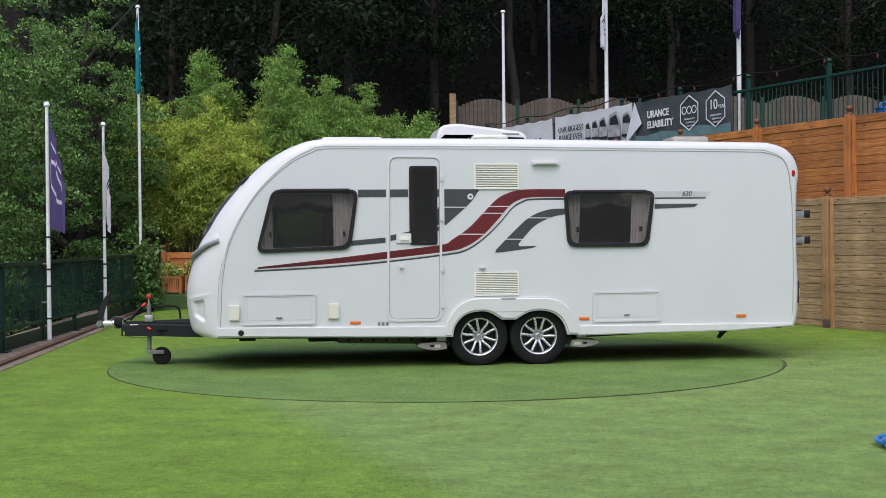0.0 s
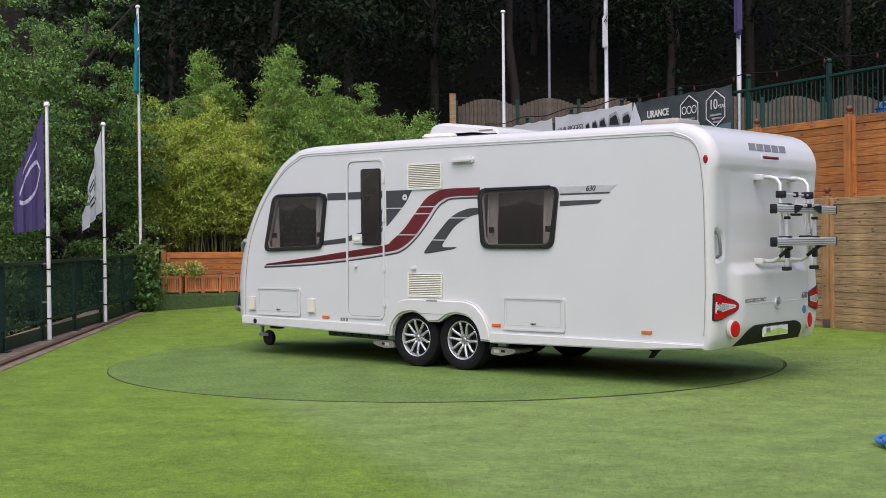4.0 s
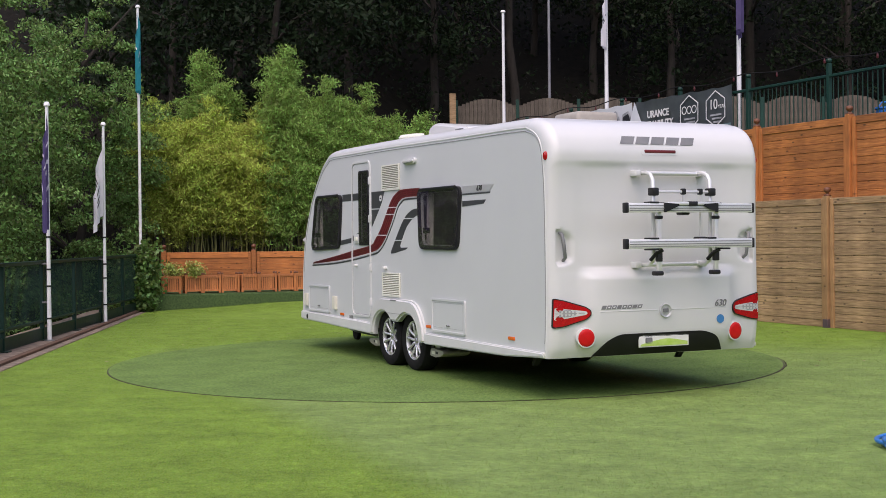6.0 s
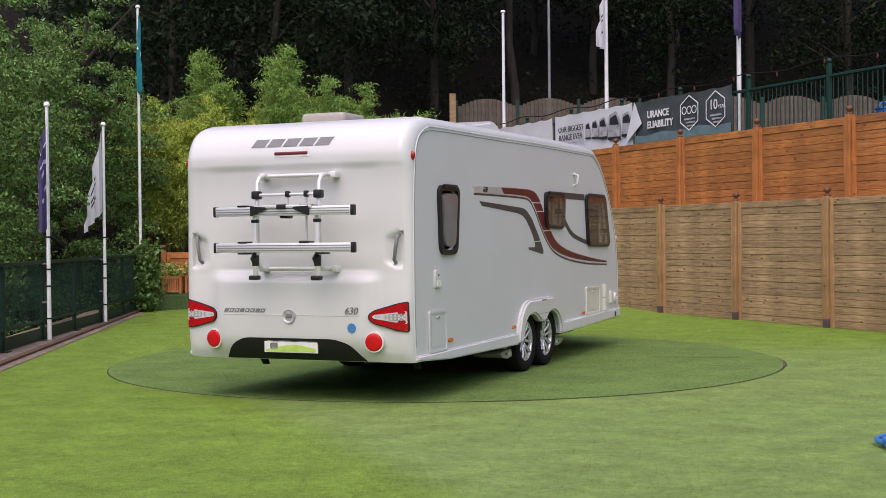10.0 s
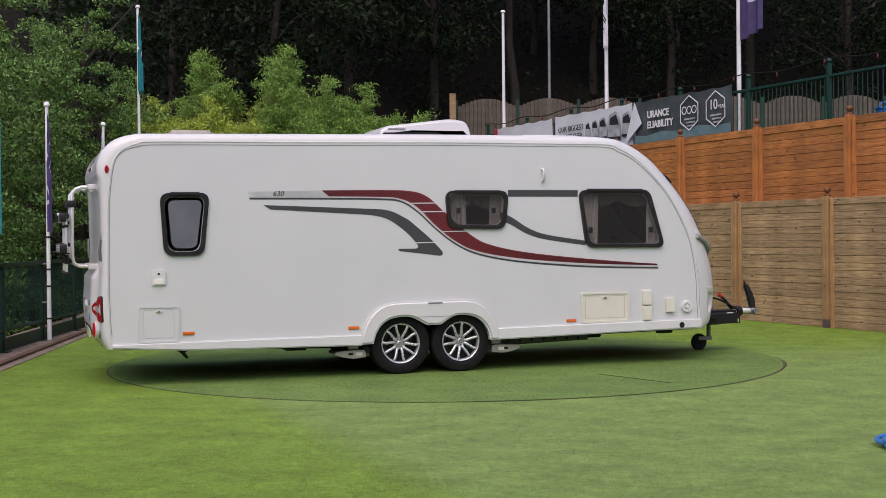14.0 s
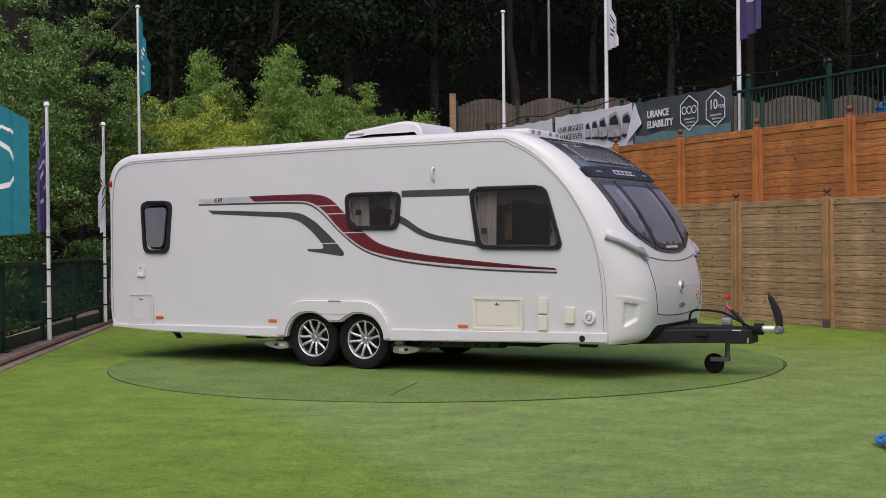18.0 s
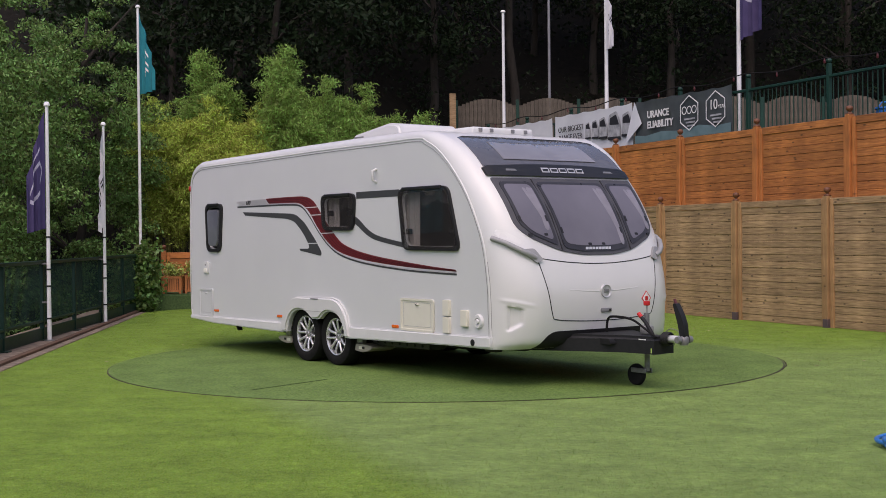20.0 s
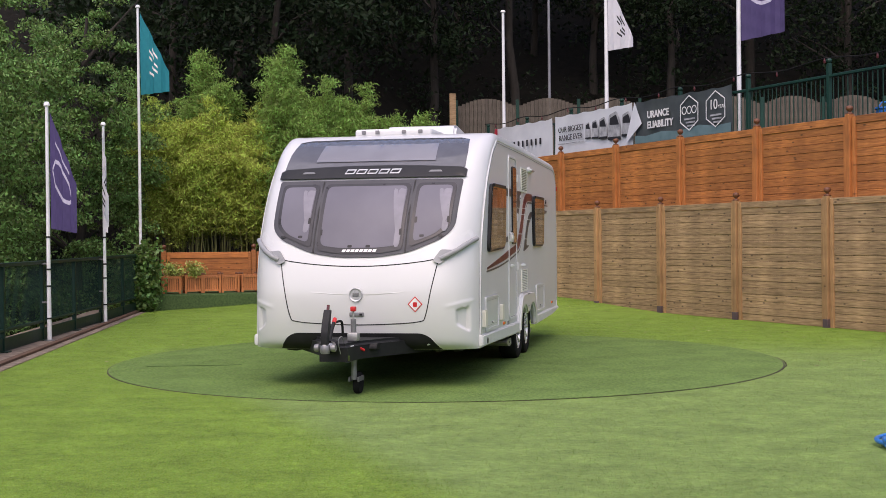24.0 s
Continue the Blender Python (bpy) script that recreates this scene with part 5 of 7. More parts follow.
    em = cpart("roundel", lathem([(.0, -.012), (.05, -.012), (.062, -.02), (.066, -.01), (.066, .01)], "x", (x0, 0, .90), 28), BRIGHT, "round chrome emblem", smooth=30)
    cpart("roundel_figure", boxm(x0 - .018, x0 - .010, -.03, .03, .885, .92, bev=.006), GREYP, parent=em)
    xl = front_x(0, .71)
    lk = cpart("locker_lock", boxm(xl - .014, xl + .02, -.075, .065, .695, .735, bev=.008), GREYP, "grey locker lock plate", smooth=40)
    cpart("lock_key", boxm(xl - .018, xl, -.06, -.035, .705, .725, bev=.004), BLACK, parent=lk)
    dm = patch("warning_sign", [(-.57, .735), (-.64, .81), (-.57, .885), (-.50, .81)], -1, .004, REDP, "red and white gas warning diamond", cuts=2)
    patch("sign_field", [(-.57, .748), (-.628, .81), (-.57, .872), (-.512, .81)], -1, .0055, PAPER, parent=dm, cuts=2)
    patch("sign_bottle", rounded([(-.59, .785), (-.55, .785), (-.55, .83), (-.59, .83)], .01, 2), -1, .007, REDP, parent=dm, cuts=1)
    patch("bumper_recess", rounded([(-.80, .372), (.80, .372), (.70, .50), (.62, .535), (-.62, .535), (-.70, .50)], [0, 0, .04, .04, .04, .04], 3), -1, .006, MATTBLK, "black lower opening for the drawbar", cuts=5)
    for s in (-1, 1):
        pts = [(s * 1.10, 1.425), (s * 1.03, 1.375), (s * .95, 1.315), (s * .86, 1.265), (s * .80, 1.235)]
        h = cpart("grab_handle", tubem([(front_x(min(abs(y), 1.09), z) - (.045 if 0 < i < 4 else .02), y, z) for i, (y, z) in enumerate(pts)], .026, 8), HANDG, "grey grab handle", smooth=60)
        patch("handle_foot", rounded([(s * .93, 1.315), (s * .80, 1.185), (s * .725, 1.215), (s * .80, 1.325)], .02, 2), -1, .03, HANDG, parent=h, cuts=2)
        patch("handle_recess", rounded([(s * 1.08, 1.46), (s * .90, 1.36), (s * .88, 1.40), (s * 1.04, 1.52)], .03, 3), -1, .003, TRIMW, "moulded handle recess", parent=h, cuts=3)
        front_line("corner_seam", [(s * 1.118, z) for z in (.40, .6, .8, 1.0, 1.2)], .003, GREYLINE, "fine seam", lift=.0)


HANDG = mat("mid_grey_handle", (0.26, 0.265, 0.27), (0.30, 0.305, 0.31), rough=0.45)
SURR = mat("window_surround_grey", (0.058, 0.058, 0.066), (0.072, 0.072, 0.080), rough=0.5, spec=0.3)
BRIGHT = mat("bright_emblem", (0.60, 0.60, 0.61), (0.40, 0.40, 0.41), rough=0.4, metal=0.4, scale=30)
# roof glazing lightened to stand for reflected sky
SUNB = mat("sky_glare_glazing", (0.24, 0.235, 0.25), (0.20, 0.195, 0.21), rough=0.12, coat=0.6, scale=2, big=0.2)
SMOKE = mat("smoked_pane_edge", (0.030, 0.029, 0.034), (0.040, 0.039, 0.045), rough=0.3, coat=0.05, spec=0.3)
BLINDG = mat("blind_behind_acrylic", (0.160, 0.154, 0.184), (0.122, 0.118, 0.146), rough=0.4, coat=0.03, spec=0.25, scale=1.6, big=0.12)
CURTF = mat("pale_curtain_edge", (0.24, 0.23, 0.265), rough=0.4, coat=0.03, spec=0.25)
front_end()


# ---- caravan rear: lamps, emblem, plate, handles, cycle rack ----
def rear_end():
    for k in range(5):
        y = -.40 + k * .16
        patch("emblem_bar", [(y - .01, 2.245), (y + .125, 2.245), (y + .165, 2.315), (y + .03, 2.315)], 1, .006, GREYP, "grey emblem shape", cuts=2)
    xb = rear_x(0, 2.18)
    b = cpart("brake_lamp", boxm(xb - .02, xb + .012, -.165, .165, 2.168, 2.196, bev=.008), BURG, "high red brake lamp", smooth=40)
    patch("lamp_surround", rounded([(-.20, 2.15), (.20, 2.15), (.18, 2.22), (-.18, 2.22)], .02, 2), 1, .004, WHITE, parent=b, cuts=3)
    front_line("crease", [(-.67, .775), (-.3, .775), (-.07, .775)], .005, WHITE, "moulded crease", lift=-.001, end=1)
    front_line("crease", [(.67, .775), (.3, .775), (.07, .775)], .005, WHITE, "moulded crease", lift=-.001, end=1)
    for k in range(8):
        y = -.665 + k * .053
        patch("script_bar", [(y, .795), (y + .042, .795), (y + .058, .828), (y + .016, .828)], 1, .004, GREYP, "grey slanted script emblem", cuts=1)
        if k % 3:
            patch("script_gap", [(y + .014, .805), (y + .034, .805), (y + .042, .818), (y + .022, .818)], 1, .0052, WHITE, cuts=1)
    xn = max(rear_x(.49 + .02 * k, .78 + .04 * i) for k in range(11) for i in range(3)) + .006
    letters("630", .085, GREYP, CAR, pose(xn + OX, .60 + OY, .815, 90, 0, 90), "grey model number", shear=.25)
    x0 = rear_x(0, .77)
    em = cpart("roundel", lathem([(.0, .012), (.045, .012), (.058, .02), (.062, .01), (.062, -.01)], "x", (x0, 0, .765), 28), BRIGHT, "round chrome emblem", smooth=30)
    cpart("roundel_figure", boxm(x0 + .010, x0 + .018, -.028, .028, .75, .785, bev=.006), GREYP, parent=em)
    xs = rear_x(.6, .675)
    cpart("sticker", lathem([(.0, .004), (.04, .004), (.04, -.002)], "x", (xs + .002, .605, .672), 20), BLUEST, "round blue sticker")
    patch("bumper_recess", rounded([(-.70, .378), (-.60, .51), (-.47, .572), (.43, .572), (.58, .525), (.70, .378)], [0, .06, .06, .06, .06, 0], 3), 1, .006, MATTBLK, "black lower rear panel", cuts=5)
    xp = rear_x(0, .5)
    pl = cpart("number_plate", boxm(xp + .006, xp + .022, -.265, .265, .445, .572, bev=.004), PAPER, "white display plate with green hills")
    cpart("plate_hill", slabm(path2([(-.25, .47), (-.1, .50), (.05, .515), (.25, .485)], 5) + [(.25, .455), (-.25, .455)], "yz", xp + .020, xp + .0245), PLATEG, "green hill print", parent=pl)
    cpart("plate_bar", boxm(xp + .020, xp + .0245, -.23, .23, .545, .560), GREYP, "dark line of writing", parent=pl)
    cpart("plate_motif", boxm(xp + .020, xp + .026, -.20, -.13, .48, .53, bev=.01), GREYP, "small grey motif", parent=pl)
    for s in (-1, 1):
        lens = [(s * 1.105, .640), (s * 1.00, .652), (s * .80, .705), (s * .755, .745), (s * .755, .79), (s * .80, .825), (s * 1.00, .882), (s * 1.10, .902)]
        t = patch("tail_lamp", rounded(lens, .02, 3), 1, .016, BLACK, "red tail lamp cluster with a clear strip", cuts=6)
        inner = [(s * 1.098, .650), (s * 1.00, .662), (s * .805, .713), (s * .765, .748), (s * .765, .787), (s * .805, .816), (s * 1.00, .872), (s * 1.094, .892)]
        patch("red_lens", rounded(inner, .015, 3), 1, .019, REDL, "dark red lens", parent=t, cuts=6)
        patch("reverse_lens", rounded([(s * 1.094, .712), (s * .99, .724), (s * .80, .752), (s * .785, .768), (s * .80, .784), (s * .99, .806), (s * 1.090, .818)], .010, 2), 1, .0215, CLEARL, "clear ribbed strip across the lamp", parent=t, cuts=5)
        for z in (.742, .768, .794):
            w = 1.085 if abs(z - .768) < .01 else 1.08
            patch("lamp_rib", [(s * w, z - .0022), (s * (.81 if z == .768 else .94), z - .0022), (s * (.81 if z == .768 else .94), z + .0022), (s * w, z + .0022)], 1, .0235, GREYP, parent=t, cuts=3)
        for k in range(7):
            y = s * (.83 + k * .036)
            zh = .010 + .020 * k / 6
            patch("lamp_dot", rect(y - .008, y + .008, .768 - zh, .768 - .005, .003, 2), 1, .0235, HANDG, parent=t, cuts=1)
            patch("lamp_dot", rect(y - .008, y + .008, .768 + .005, .768 + zh, .003, 2), 1, .0235, HANDG, parent=t, cuts=1)
        yr, zr = s * .797, .553
        nx = max(rear_x(yr - .06, zr), rear_x(yr, zr), rear_x(yr + .06, zr)) - .012
        tilt = 7 * s
        r = cpart("fog_reflector", lathem([(.0, .016), (.05, .015), (.074, .010), (.079, .004), (.079, -.03)], "x", (0, 0, 0), 32), REDR2, "round red reflector", smooth=40)
        r.matrix_basis = pose(nx + .008 + OX, yr + OY, zr, 0, 0, tilt)
        rim = cpart("rim", lathem([(.079, .006), (.088, .004), (.09, -.03)], "x", (0, 0, 0), 32), TRIMW, "white rim", parent=r, smooth=40)
        rim.matrix_basis = pose(0, 0, 0)
        # recessed handle
        hx = rear_x(s * 1.0, 1.35)
        cpart("rear_handle", tubem([(hx - .01, s * 1.00, 1.47), (hx + .045, s * 1.00, 1.445), (hx + .05, s * .985, 1.35), (hx + .045, s * .97, 1.25), (hx - .01, s * .965, 1.215)], .016, 8), GREYP, "grey grab handle", smooth=60)


rear_end()


def cycle_rack():
    ya, yb, wall = -.22, .385, 3.985
    arm = lambda y: tubem([(wall + .06, y, 1.985), (wall + .14, y, 1.985), (wall + .20, y, 1.965), (wall + .235, y, 1.92), (wall + .24, y, 1.6), (wall + .24, y, 1.27), (wall + .225, y, 1.21), (wall + .17, y, 1.18), (wall + .06, y, 1.175)], .019, 10)
    rack = cpart("cycle_rack", arm(ya), ALU, "silver folding cycle rack on the rear panel", smooth=60)
    cpart("side_tube", arm(yb), ALU, "bent silver side tube", smooth=60, parent=rack)
    for z in (1.985, 1.175):
        cpart("cross_tube", tubem([(wall + .06, ya - .04, z), (wall + .06, yb + .04, z)], .019, 10), ALU, "white cross tube", smooth=60, parent=rack)
        for y in (ya - .05, yb + .05):
            cpart("wall_bracket", boxm(wall - .04, wall + .09, y - .03, y + .03, z - .028, z + .028, bev=.01), TRIMW, "white wall bracket", smooth=40, parent=rack)
    cpart("upper_bar", tubem([(wall + .25, ya, 1.815), (wall + .25, yb, 1.815)], .013, 8), ALU, "silver upper bar", smooth=60, parent=rack)
    for y in (ya, yb):
        cpart("joint", boxm(wall + .20, wall + .29, y - .032, y + .032, 1.78, 1.85, bev=.012), BLACK, "black plastic joint", smooth=40, parent=rack)
    for y in (.09, .27):
        cpart("hook", boxm(wall + .225, wall + .275, y - .018, y + .018, 1.79, 1.845, bev=.01), BLACK, "black clamp", smooth=40, parent=rack)
        cpart("bike_arm", tubem([(wall + .25, y, 1.80), (wall + .25, y, 1.40 if y > .2 else 1.72)], .011, 8), ALU, "silver bike arm", smooth=60, parent=rack)
        cpart("bike_clamp", boxm(wall + .21, wall + .31, y - .05, y + .03, (1.40 if y > .2 else 1.63) - .02, (1.40 if y > .2 else 1.63) + .02, bev=.012), BLACK, "black frame clamp", smooth=40, parent=rack)
    for z in (1.672, 1.362):
        rl = cpart("wheel_rail", boxm(wall + .31, wall + .37, -.565, .755, z - .040, z + .040, bev=.008), ALU, "ribbed aluminium wheel rail", smooth=40, parent=rack)
        for y in (-.57, .76):
            cpart("end_cap", boxm(wall + .305, wall + .375, y - .014, y + .014, z - .045, z + .045, bev=.010), BLACK, "black end cap", smooth=40, parent=rack)
        for dz in (-.024, -.004, .018):
            cpart("rail_groove", boxm(wall + .366, wall + .3712, -.55, .74, z + dz - .0035, z + dz + .0035), GREYP, parent=rack)
        for y in (ya, yb):
            cpart("strap", boxm(wall + .27, wall + .375, y - .12, y - .03, z + .038, z + .054, bev=.005), BLACK, "black strap buckle", smooth=40, parent=rack)
    for y in (ya, yb):
        cpart("support_arm", boxm(wall + .285, wall + .315, y - .005, y + .035, 1.10, 1.70, bev=.006), ALU, "aluminium support arm", smooth=40, parent=rack)
        cpart("arm_clip", tubem([(wall + .24, y - .03, 1.22), (wall + .30, y - .02, 1.27), (wall + .34, y + .03, 1.31)], .017, 8), BLACK, "black locking lever", smooth=60, parent=rack)
        cpart("arm_foot", boxm(wall + .26, wall + .335, y - .04, y + .045, 1.085, 1.125, bev=.012), BLACK, "black foot knob", smooth=40, parent=rack)
        cpart("arm_head", boxm(wall + .27, wall + .36, y - .02, y + .05, 1.665, 1.72, bev=.012), BLACK, "black arm head", smooth=40, parent=rack)
    for y, e in ((ya, 1), (yb, -1)):
        cpart("gusset", slabm(rounded([(y + e * .02, 1.715), (y + e * .17, 1.705), (y + e * .17, 1.69), (y + e * .06, 1.645), (y + e * .02, 1.63)], .008, 2), "yz", wall + .372, wall + .39), BLACK, "black triangular gusset", parent=rack)
        cpart("strap", boxm(wall + .27, wall + .375, y + (.03 if e < 0 else -.12), y + (.12 if e < 0 else -.03), 1.305, 1.320, bev=.004), BLACK, "black strap buckle", smooth=40, parent=rack)
        cpart("clamp_ring", boxm(wall + .275, wall + .325, y - .015, y + .045, 1.575, 1.605, bev=.008), BLACK, "black sleeve", smooth=40, parent=rack)
        cpart("clamp_sleeve", boxm(wall + .278, wall + .322, y - .012, y + .042, 1.205, 1.30, bev=.01), BLACK, "black sleeve", smooth=40, parent=rack)
    cpart("top_bar", boxm(wall + .36, wall + .385, ya + .05, yb, 1.695, 1.722, bev=.006), ALU, "flat aluminium bar", smooth=40, parent=rack)
    cpart("top_clip", boxm(wall + .355, wall + .392, .055, .145, 1.688, 1.728, bev=.006), BLACK, "black clip", smooth=40, parent=rack)


cycle_rack()


# ---- roof fittings ----
def roof_box(name, x0, x1, y0, y1, z0, z1, material, label, bev=.04):
    return cpart(name, boxm(x0, x1, y0, y1, z0, z1, bev=bev, seg=4), material, label, smooth=40)


def roof_fittings():
    ac = cpart("air_conditioner", slabm(rounded([(-.10, 2.50), (.97, 2.50), (.965, 2.62), (.90, 2.668), (.14, 2.762), (-.035, 2.735), (-.085, 2.64)], [.01, .01, .03, .05, .10, .06, .05], 5), "xz", -.42, .42), WHITE, "white rooftop air conditioner", smooth=30)
    bmac = bmesh.new()
    bmac.from_mesh(ac.data)
    bmesh.ops.bevel(bmac, geom=[e for e in bmac.edges if len(e.link_faces) == 2 and e.calc_face_angle(0) > 1 and abs(abs(e.verts[0].co.y) - .42) < .001 and abs(abs(e.verts[1].co.y) - .42) < .001], offset=.03, segments=3, affect="EDGES")
    bmac.to_mesh(ac.data)
    bmac.free()
    for s in (-1, 1):
        cpart("intake", slabm(rounded([(.22, 2.555), (.945, 2.545), (.94, 2.595), (.30, 2.605)], .02, 2), "xz", s * .418, s * .424), MATTBLK, "dark intake slot", parent=ac)
        cpart("badge_bar", boxm(.68, .88, min(s * .418, s * .424), max(s * .418, s * .424), 2.625, 2.643), GREYP, "grey maker's badge", parent=ac)
    v = roof_box("roof_vent", 2.75, 3.20, -.36, .10, 2.49, 2.615, GREYP2, "grey-beige roof vent dome")
    roof_box("roof_vent", -.66, -.02, -.50, .30, 2.525, 2.575, TRIMW, "white roof light dome")
    h = roof_box("front_roof_light", -1.42, -.72, -.42, .42, 2.51, 2.60, TRIMW, "white front roof light", bev=.03)
    for y in (-.30, -.12, .17, .32):
        cpart("roof_clip", boxm(-1.435, -1.40, y - .022, y + .022, 2.545, 2.585, bev=.006), GREYP, "dark clip", parent=h)
    roof_box("roof_vent", 1.75, 2.15, .10, .50, 2.51, 2.555, TRIMW, "white roof vent dome")
    cpart("aerial", tubem([(.50, -.83, 2.47), (.50, -.83, 2.55)], .03, 10), TRIMW, "white aerial mast")
    wing = slabm(rounded([(.26, -.92), (.36, -.98), (.66, -.90), (.68, -.78), (.36, -.68), (.26, -.74)], .04, 3), "xy", 2.535, 2.59)
    bmesh.ops.bevel(wing, geom=[e for e in wing.edges if len(e.link_faces) == 2 and e.calc_face_angle(0) > 1], offset=.018, segments=3, affect="EDGES")
    cpart("aerial_head", wing, VENTW, "flat cream aerial wing", smooth=40)


GREYP2 = mat("beige_grey_plastic", (0.36, 0.33, 0.28), (0.29, 0.265, 0.225), rough=0.4)
roof_fittings()


# ---- wheels and underbody ----
# dark barrel colour stands in for shade between the spokes
BARREL = mat("shade_dark_barrel", (0.05, 0.05, 0.05), (0.03, 0.03, 0.03), rough=0.6, metal=0.3, scale=20)


def build_wheel():
    """One wheel with its axis along y, its outer face towards -y."""
    holder = part("wheel", lathem([(0.1941, -.06), (0.21, -.076), (0.2136, -.086), (0.208, -.091), (0.1969, -.086), (0.1904, -.070), (0.1886, -.05), (0.1941, -.06)], "y", seg=48, cap=False), ALLOY, CAR, "silver alloy wheel", smooth=40)
    part("barrel", lathem([(0.2155, .09), (0.2025, .06), (0.1987, .0), (0.1969, -.055), (0.1894, -.055), (0.1858, .07), (0.0464, .075), (0.0464, .085), (0.2155, .09)], "y", seg=40, cap=False), BARREL, holder, "wheel barrel coloured dark for the shade behind the spokes", smooth=40)
    part("tyre", lathem([(.206, -.083), (.220, -.098), (.250, -.105), (.290, -.104), (.314, -.092), (.325, -.068), (.328, 0), (.325, .068), (.314, .092), (.290, .104), (.220, .098), (.206, .083)], "y", seg=48, cap=False), RUBBER, holder, "black tyre", smooth=35)
    part("brake_drum", lathem([(0, .03), (0.1068, .03), (0.1115, .055), (0.1115, .09), (0, .09)], "y", seg=24), UNDER, holder, "dark brake drum", smooth=40)
    part("hub_cap", lathem([(0, -.070), (0.0204, -.070), (0.0279, -.064), (0.0315, -.050), (0.0632, -.046), (0.0687, -.02), (0, -.02)], "y", seg=24), ALLOY, holder, "silver hub", smooth=30)
    part("cap_badge", lathem([(0, -.0735), (0.0222, -.0735), (0.0222, -.066)], "y", seg=18), GREYP, holder)
    sp = bmesh.new()
    tube(sp, [(-.012, -.046, .042), (-.019, -.056, .074), (-.034, -.066, .104), (-.050, -.072, .137), (-.060, -.076, .167), (-.062, -.077, .187)], .0165, 8, taper=.0145)
    me = bpy.data.meshes.new("spoke")
    for f in sp.faces:
        f.smooth = True
    sp.to_mesh(me)
    sp.free()
    me.materials.append(ALLOY)
    mm = me.copy()
    for v in mm.vertices:
        v.co.x = -v.co.x
    mm.flip_normals()
    for k in range(5):
        share("spoke", me, holder, (0, 0, 0), ry=k * 72)
        share("spoke", mm, holder, (0, 0, 0), ry=k * 72)
    nut = bpy.data.meshes.new("wheel_nut")
    nb = lathem([(0, -.057), (0.0093, -.057), (0.0111, -.036)], "y", seg=8)
    nb.to_mesh(nut)
    nb.free()
    nut.materials.append(MATTBLK)
    for k in range(5):
        a = k * math.tau / 5 + math.pi / 2
        share("wheel_nut", nut, holder, (.0465 * math.cos(a), 0, .0465 * math.sin(a)))
    return holder


def wheels():
    w = build_wheel()
    w.matrix_basis = pose(.285 + OX, -.985 + OY, .328, 0, 12, 0)
    for x, sy, turn in ((.955, -1, 40), (.285, 1, 25), (.955, 1, 5)):
        copy_thing(w, pose(x + OX, sy * .985 + OY, .328, 0, turn, 0 if sy < 0 else 180))


CHASS = mat("dull_chassis_steel", (0.055, 0.058, 0.052), (0.09, 0.088, 0.078), rough=0.7, metal=0.2, scale=18)


def underbody():
    for sy in (-1, 1):
        cpart("chassis_rail", slabm([(-2.7, .36), (3.85, .36), (3.2, .33), (1.5, .27), (1.3, .23), (-.1, .23), (-1.25, .26), (-1.35, .315), (-2.6, .335)], "xz", sy * .70, sy * .74), UNDER, "dark chassis rail")
        for x in (-.17, 1.42):
            e = -1 if x < 0 else 1
            prof = rounded([(x + e * .24, .235), (x + e * .22, .262), (x + e * .02, .275), (x - e * .08, .272), (x - e * .10, .20), (x + e * .04, .185), (x + e * .16, .205)], .02, 2)
            mv = cpart("mover_unit", slabm(prof, "xz", sy * .74, sy * 1.05), GREYP2, "grey-beige mover motor unit", smooth=40)
            cpart("mover_label", boxm(x - .055, x + .02, sy * 1.05 - .003, sy * 1.05 + .003, .215, .25, bev=.002), CREAM, "cream label", parent=mv)
            cpart("mover_latch", boxm(x + e * .07 - .025, x + e * .07 + .025, sy * 1.05 - .004, sy * 1.05 + .004, .222, .248, bev=.003), BLACK, parent=mv)
            cpart("mover_roller", lathem([(.0, -.12), (.045, -.12), (.045, .12), (.0, .12)], "y", (x + (.1 if x < 0 else -.1), sy * .9, .27), 14), UNDER, parent=mv)
            cpart("mover_bracket", boxm(x - .02, x + .09, sy * 1.0 - .03, sy * 1.0 + .03, .28, .345, bev=.01), GALV, parent=mv)
        cpart("corner_steady", slabm([(3.05, .35), (3.28, .35), (3.20, .29), (3.15, .235), (3.12, .24), (3.16, .30)], "xz", sy * .80 - .03, sy * .80 + .03), UNDER, "folded black corner steady")
        cpart("corner_steady", boxm(-2.36, -2.18, sy * .85 - .04, sy * .85 + .04, .315, .37, bev=.008), UNDER, "folded black corner steady")
        pl = cpart("chassis_plate", slabm(rounded([(-1.28, .275), (-.22, .262), (-.22, .345), (-1.28, .335)], .012, 2), "xz", sy * .90, sy * .908), CHASS, "dull galvanised chassis plate")
        for k in range(7):
            cpart("plate_hole", lathem([(.0, -.0055), (.017, -.0055), (.017, .0055), (.0, .0055)], "y", (-1.16 + k * .14, sy * .906, .303), 12), MATTBLK, parent=pl)
    for x in (.285, .955):
        cpart("axle", tubem([(x, -.92, .328), (x, .92, .328)], .045, 10), UNDER, "dark axle tube")
    cpart("step_well", boxm(1.9, 2.12, .5, .8, .27, .36, bev=.01), UNDER, "dark tank under the floor")
    cpart("spare_carrier", boxm(-1.6, -.4, -.6, .6, .27, .36, bev=.02), UNDER, "dark spare wheel carrier")


wheels()
underbody()


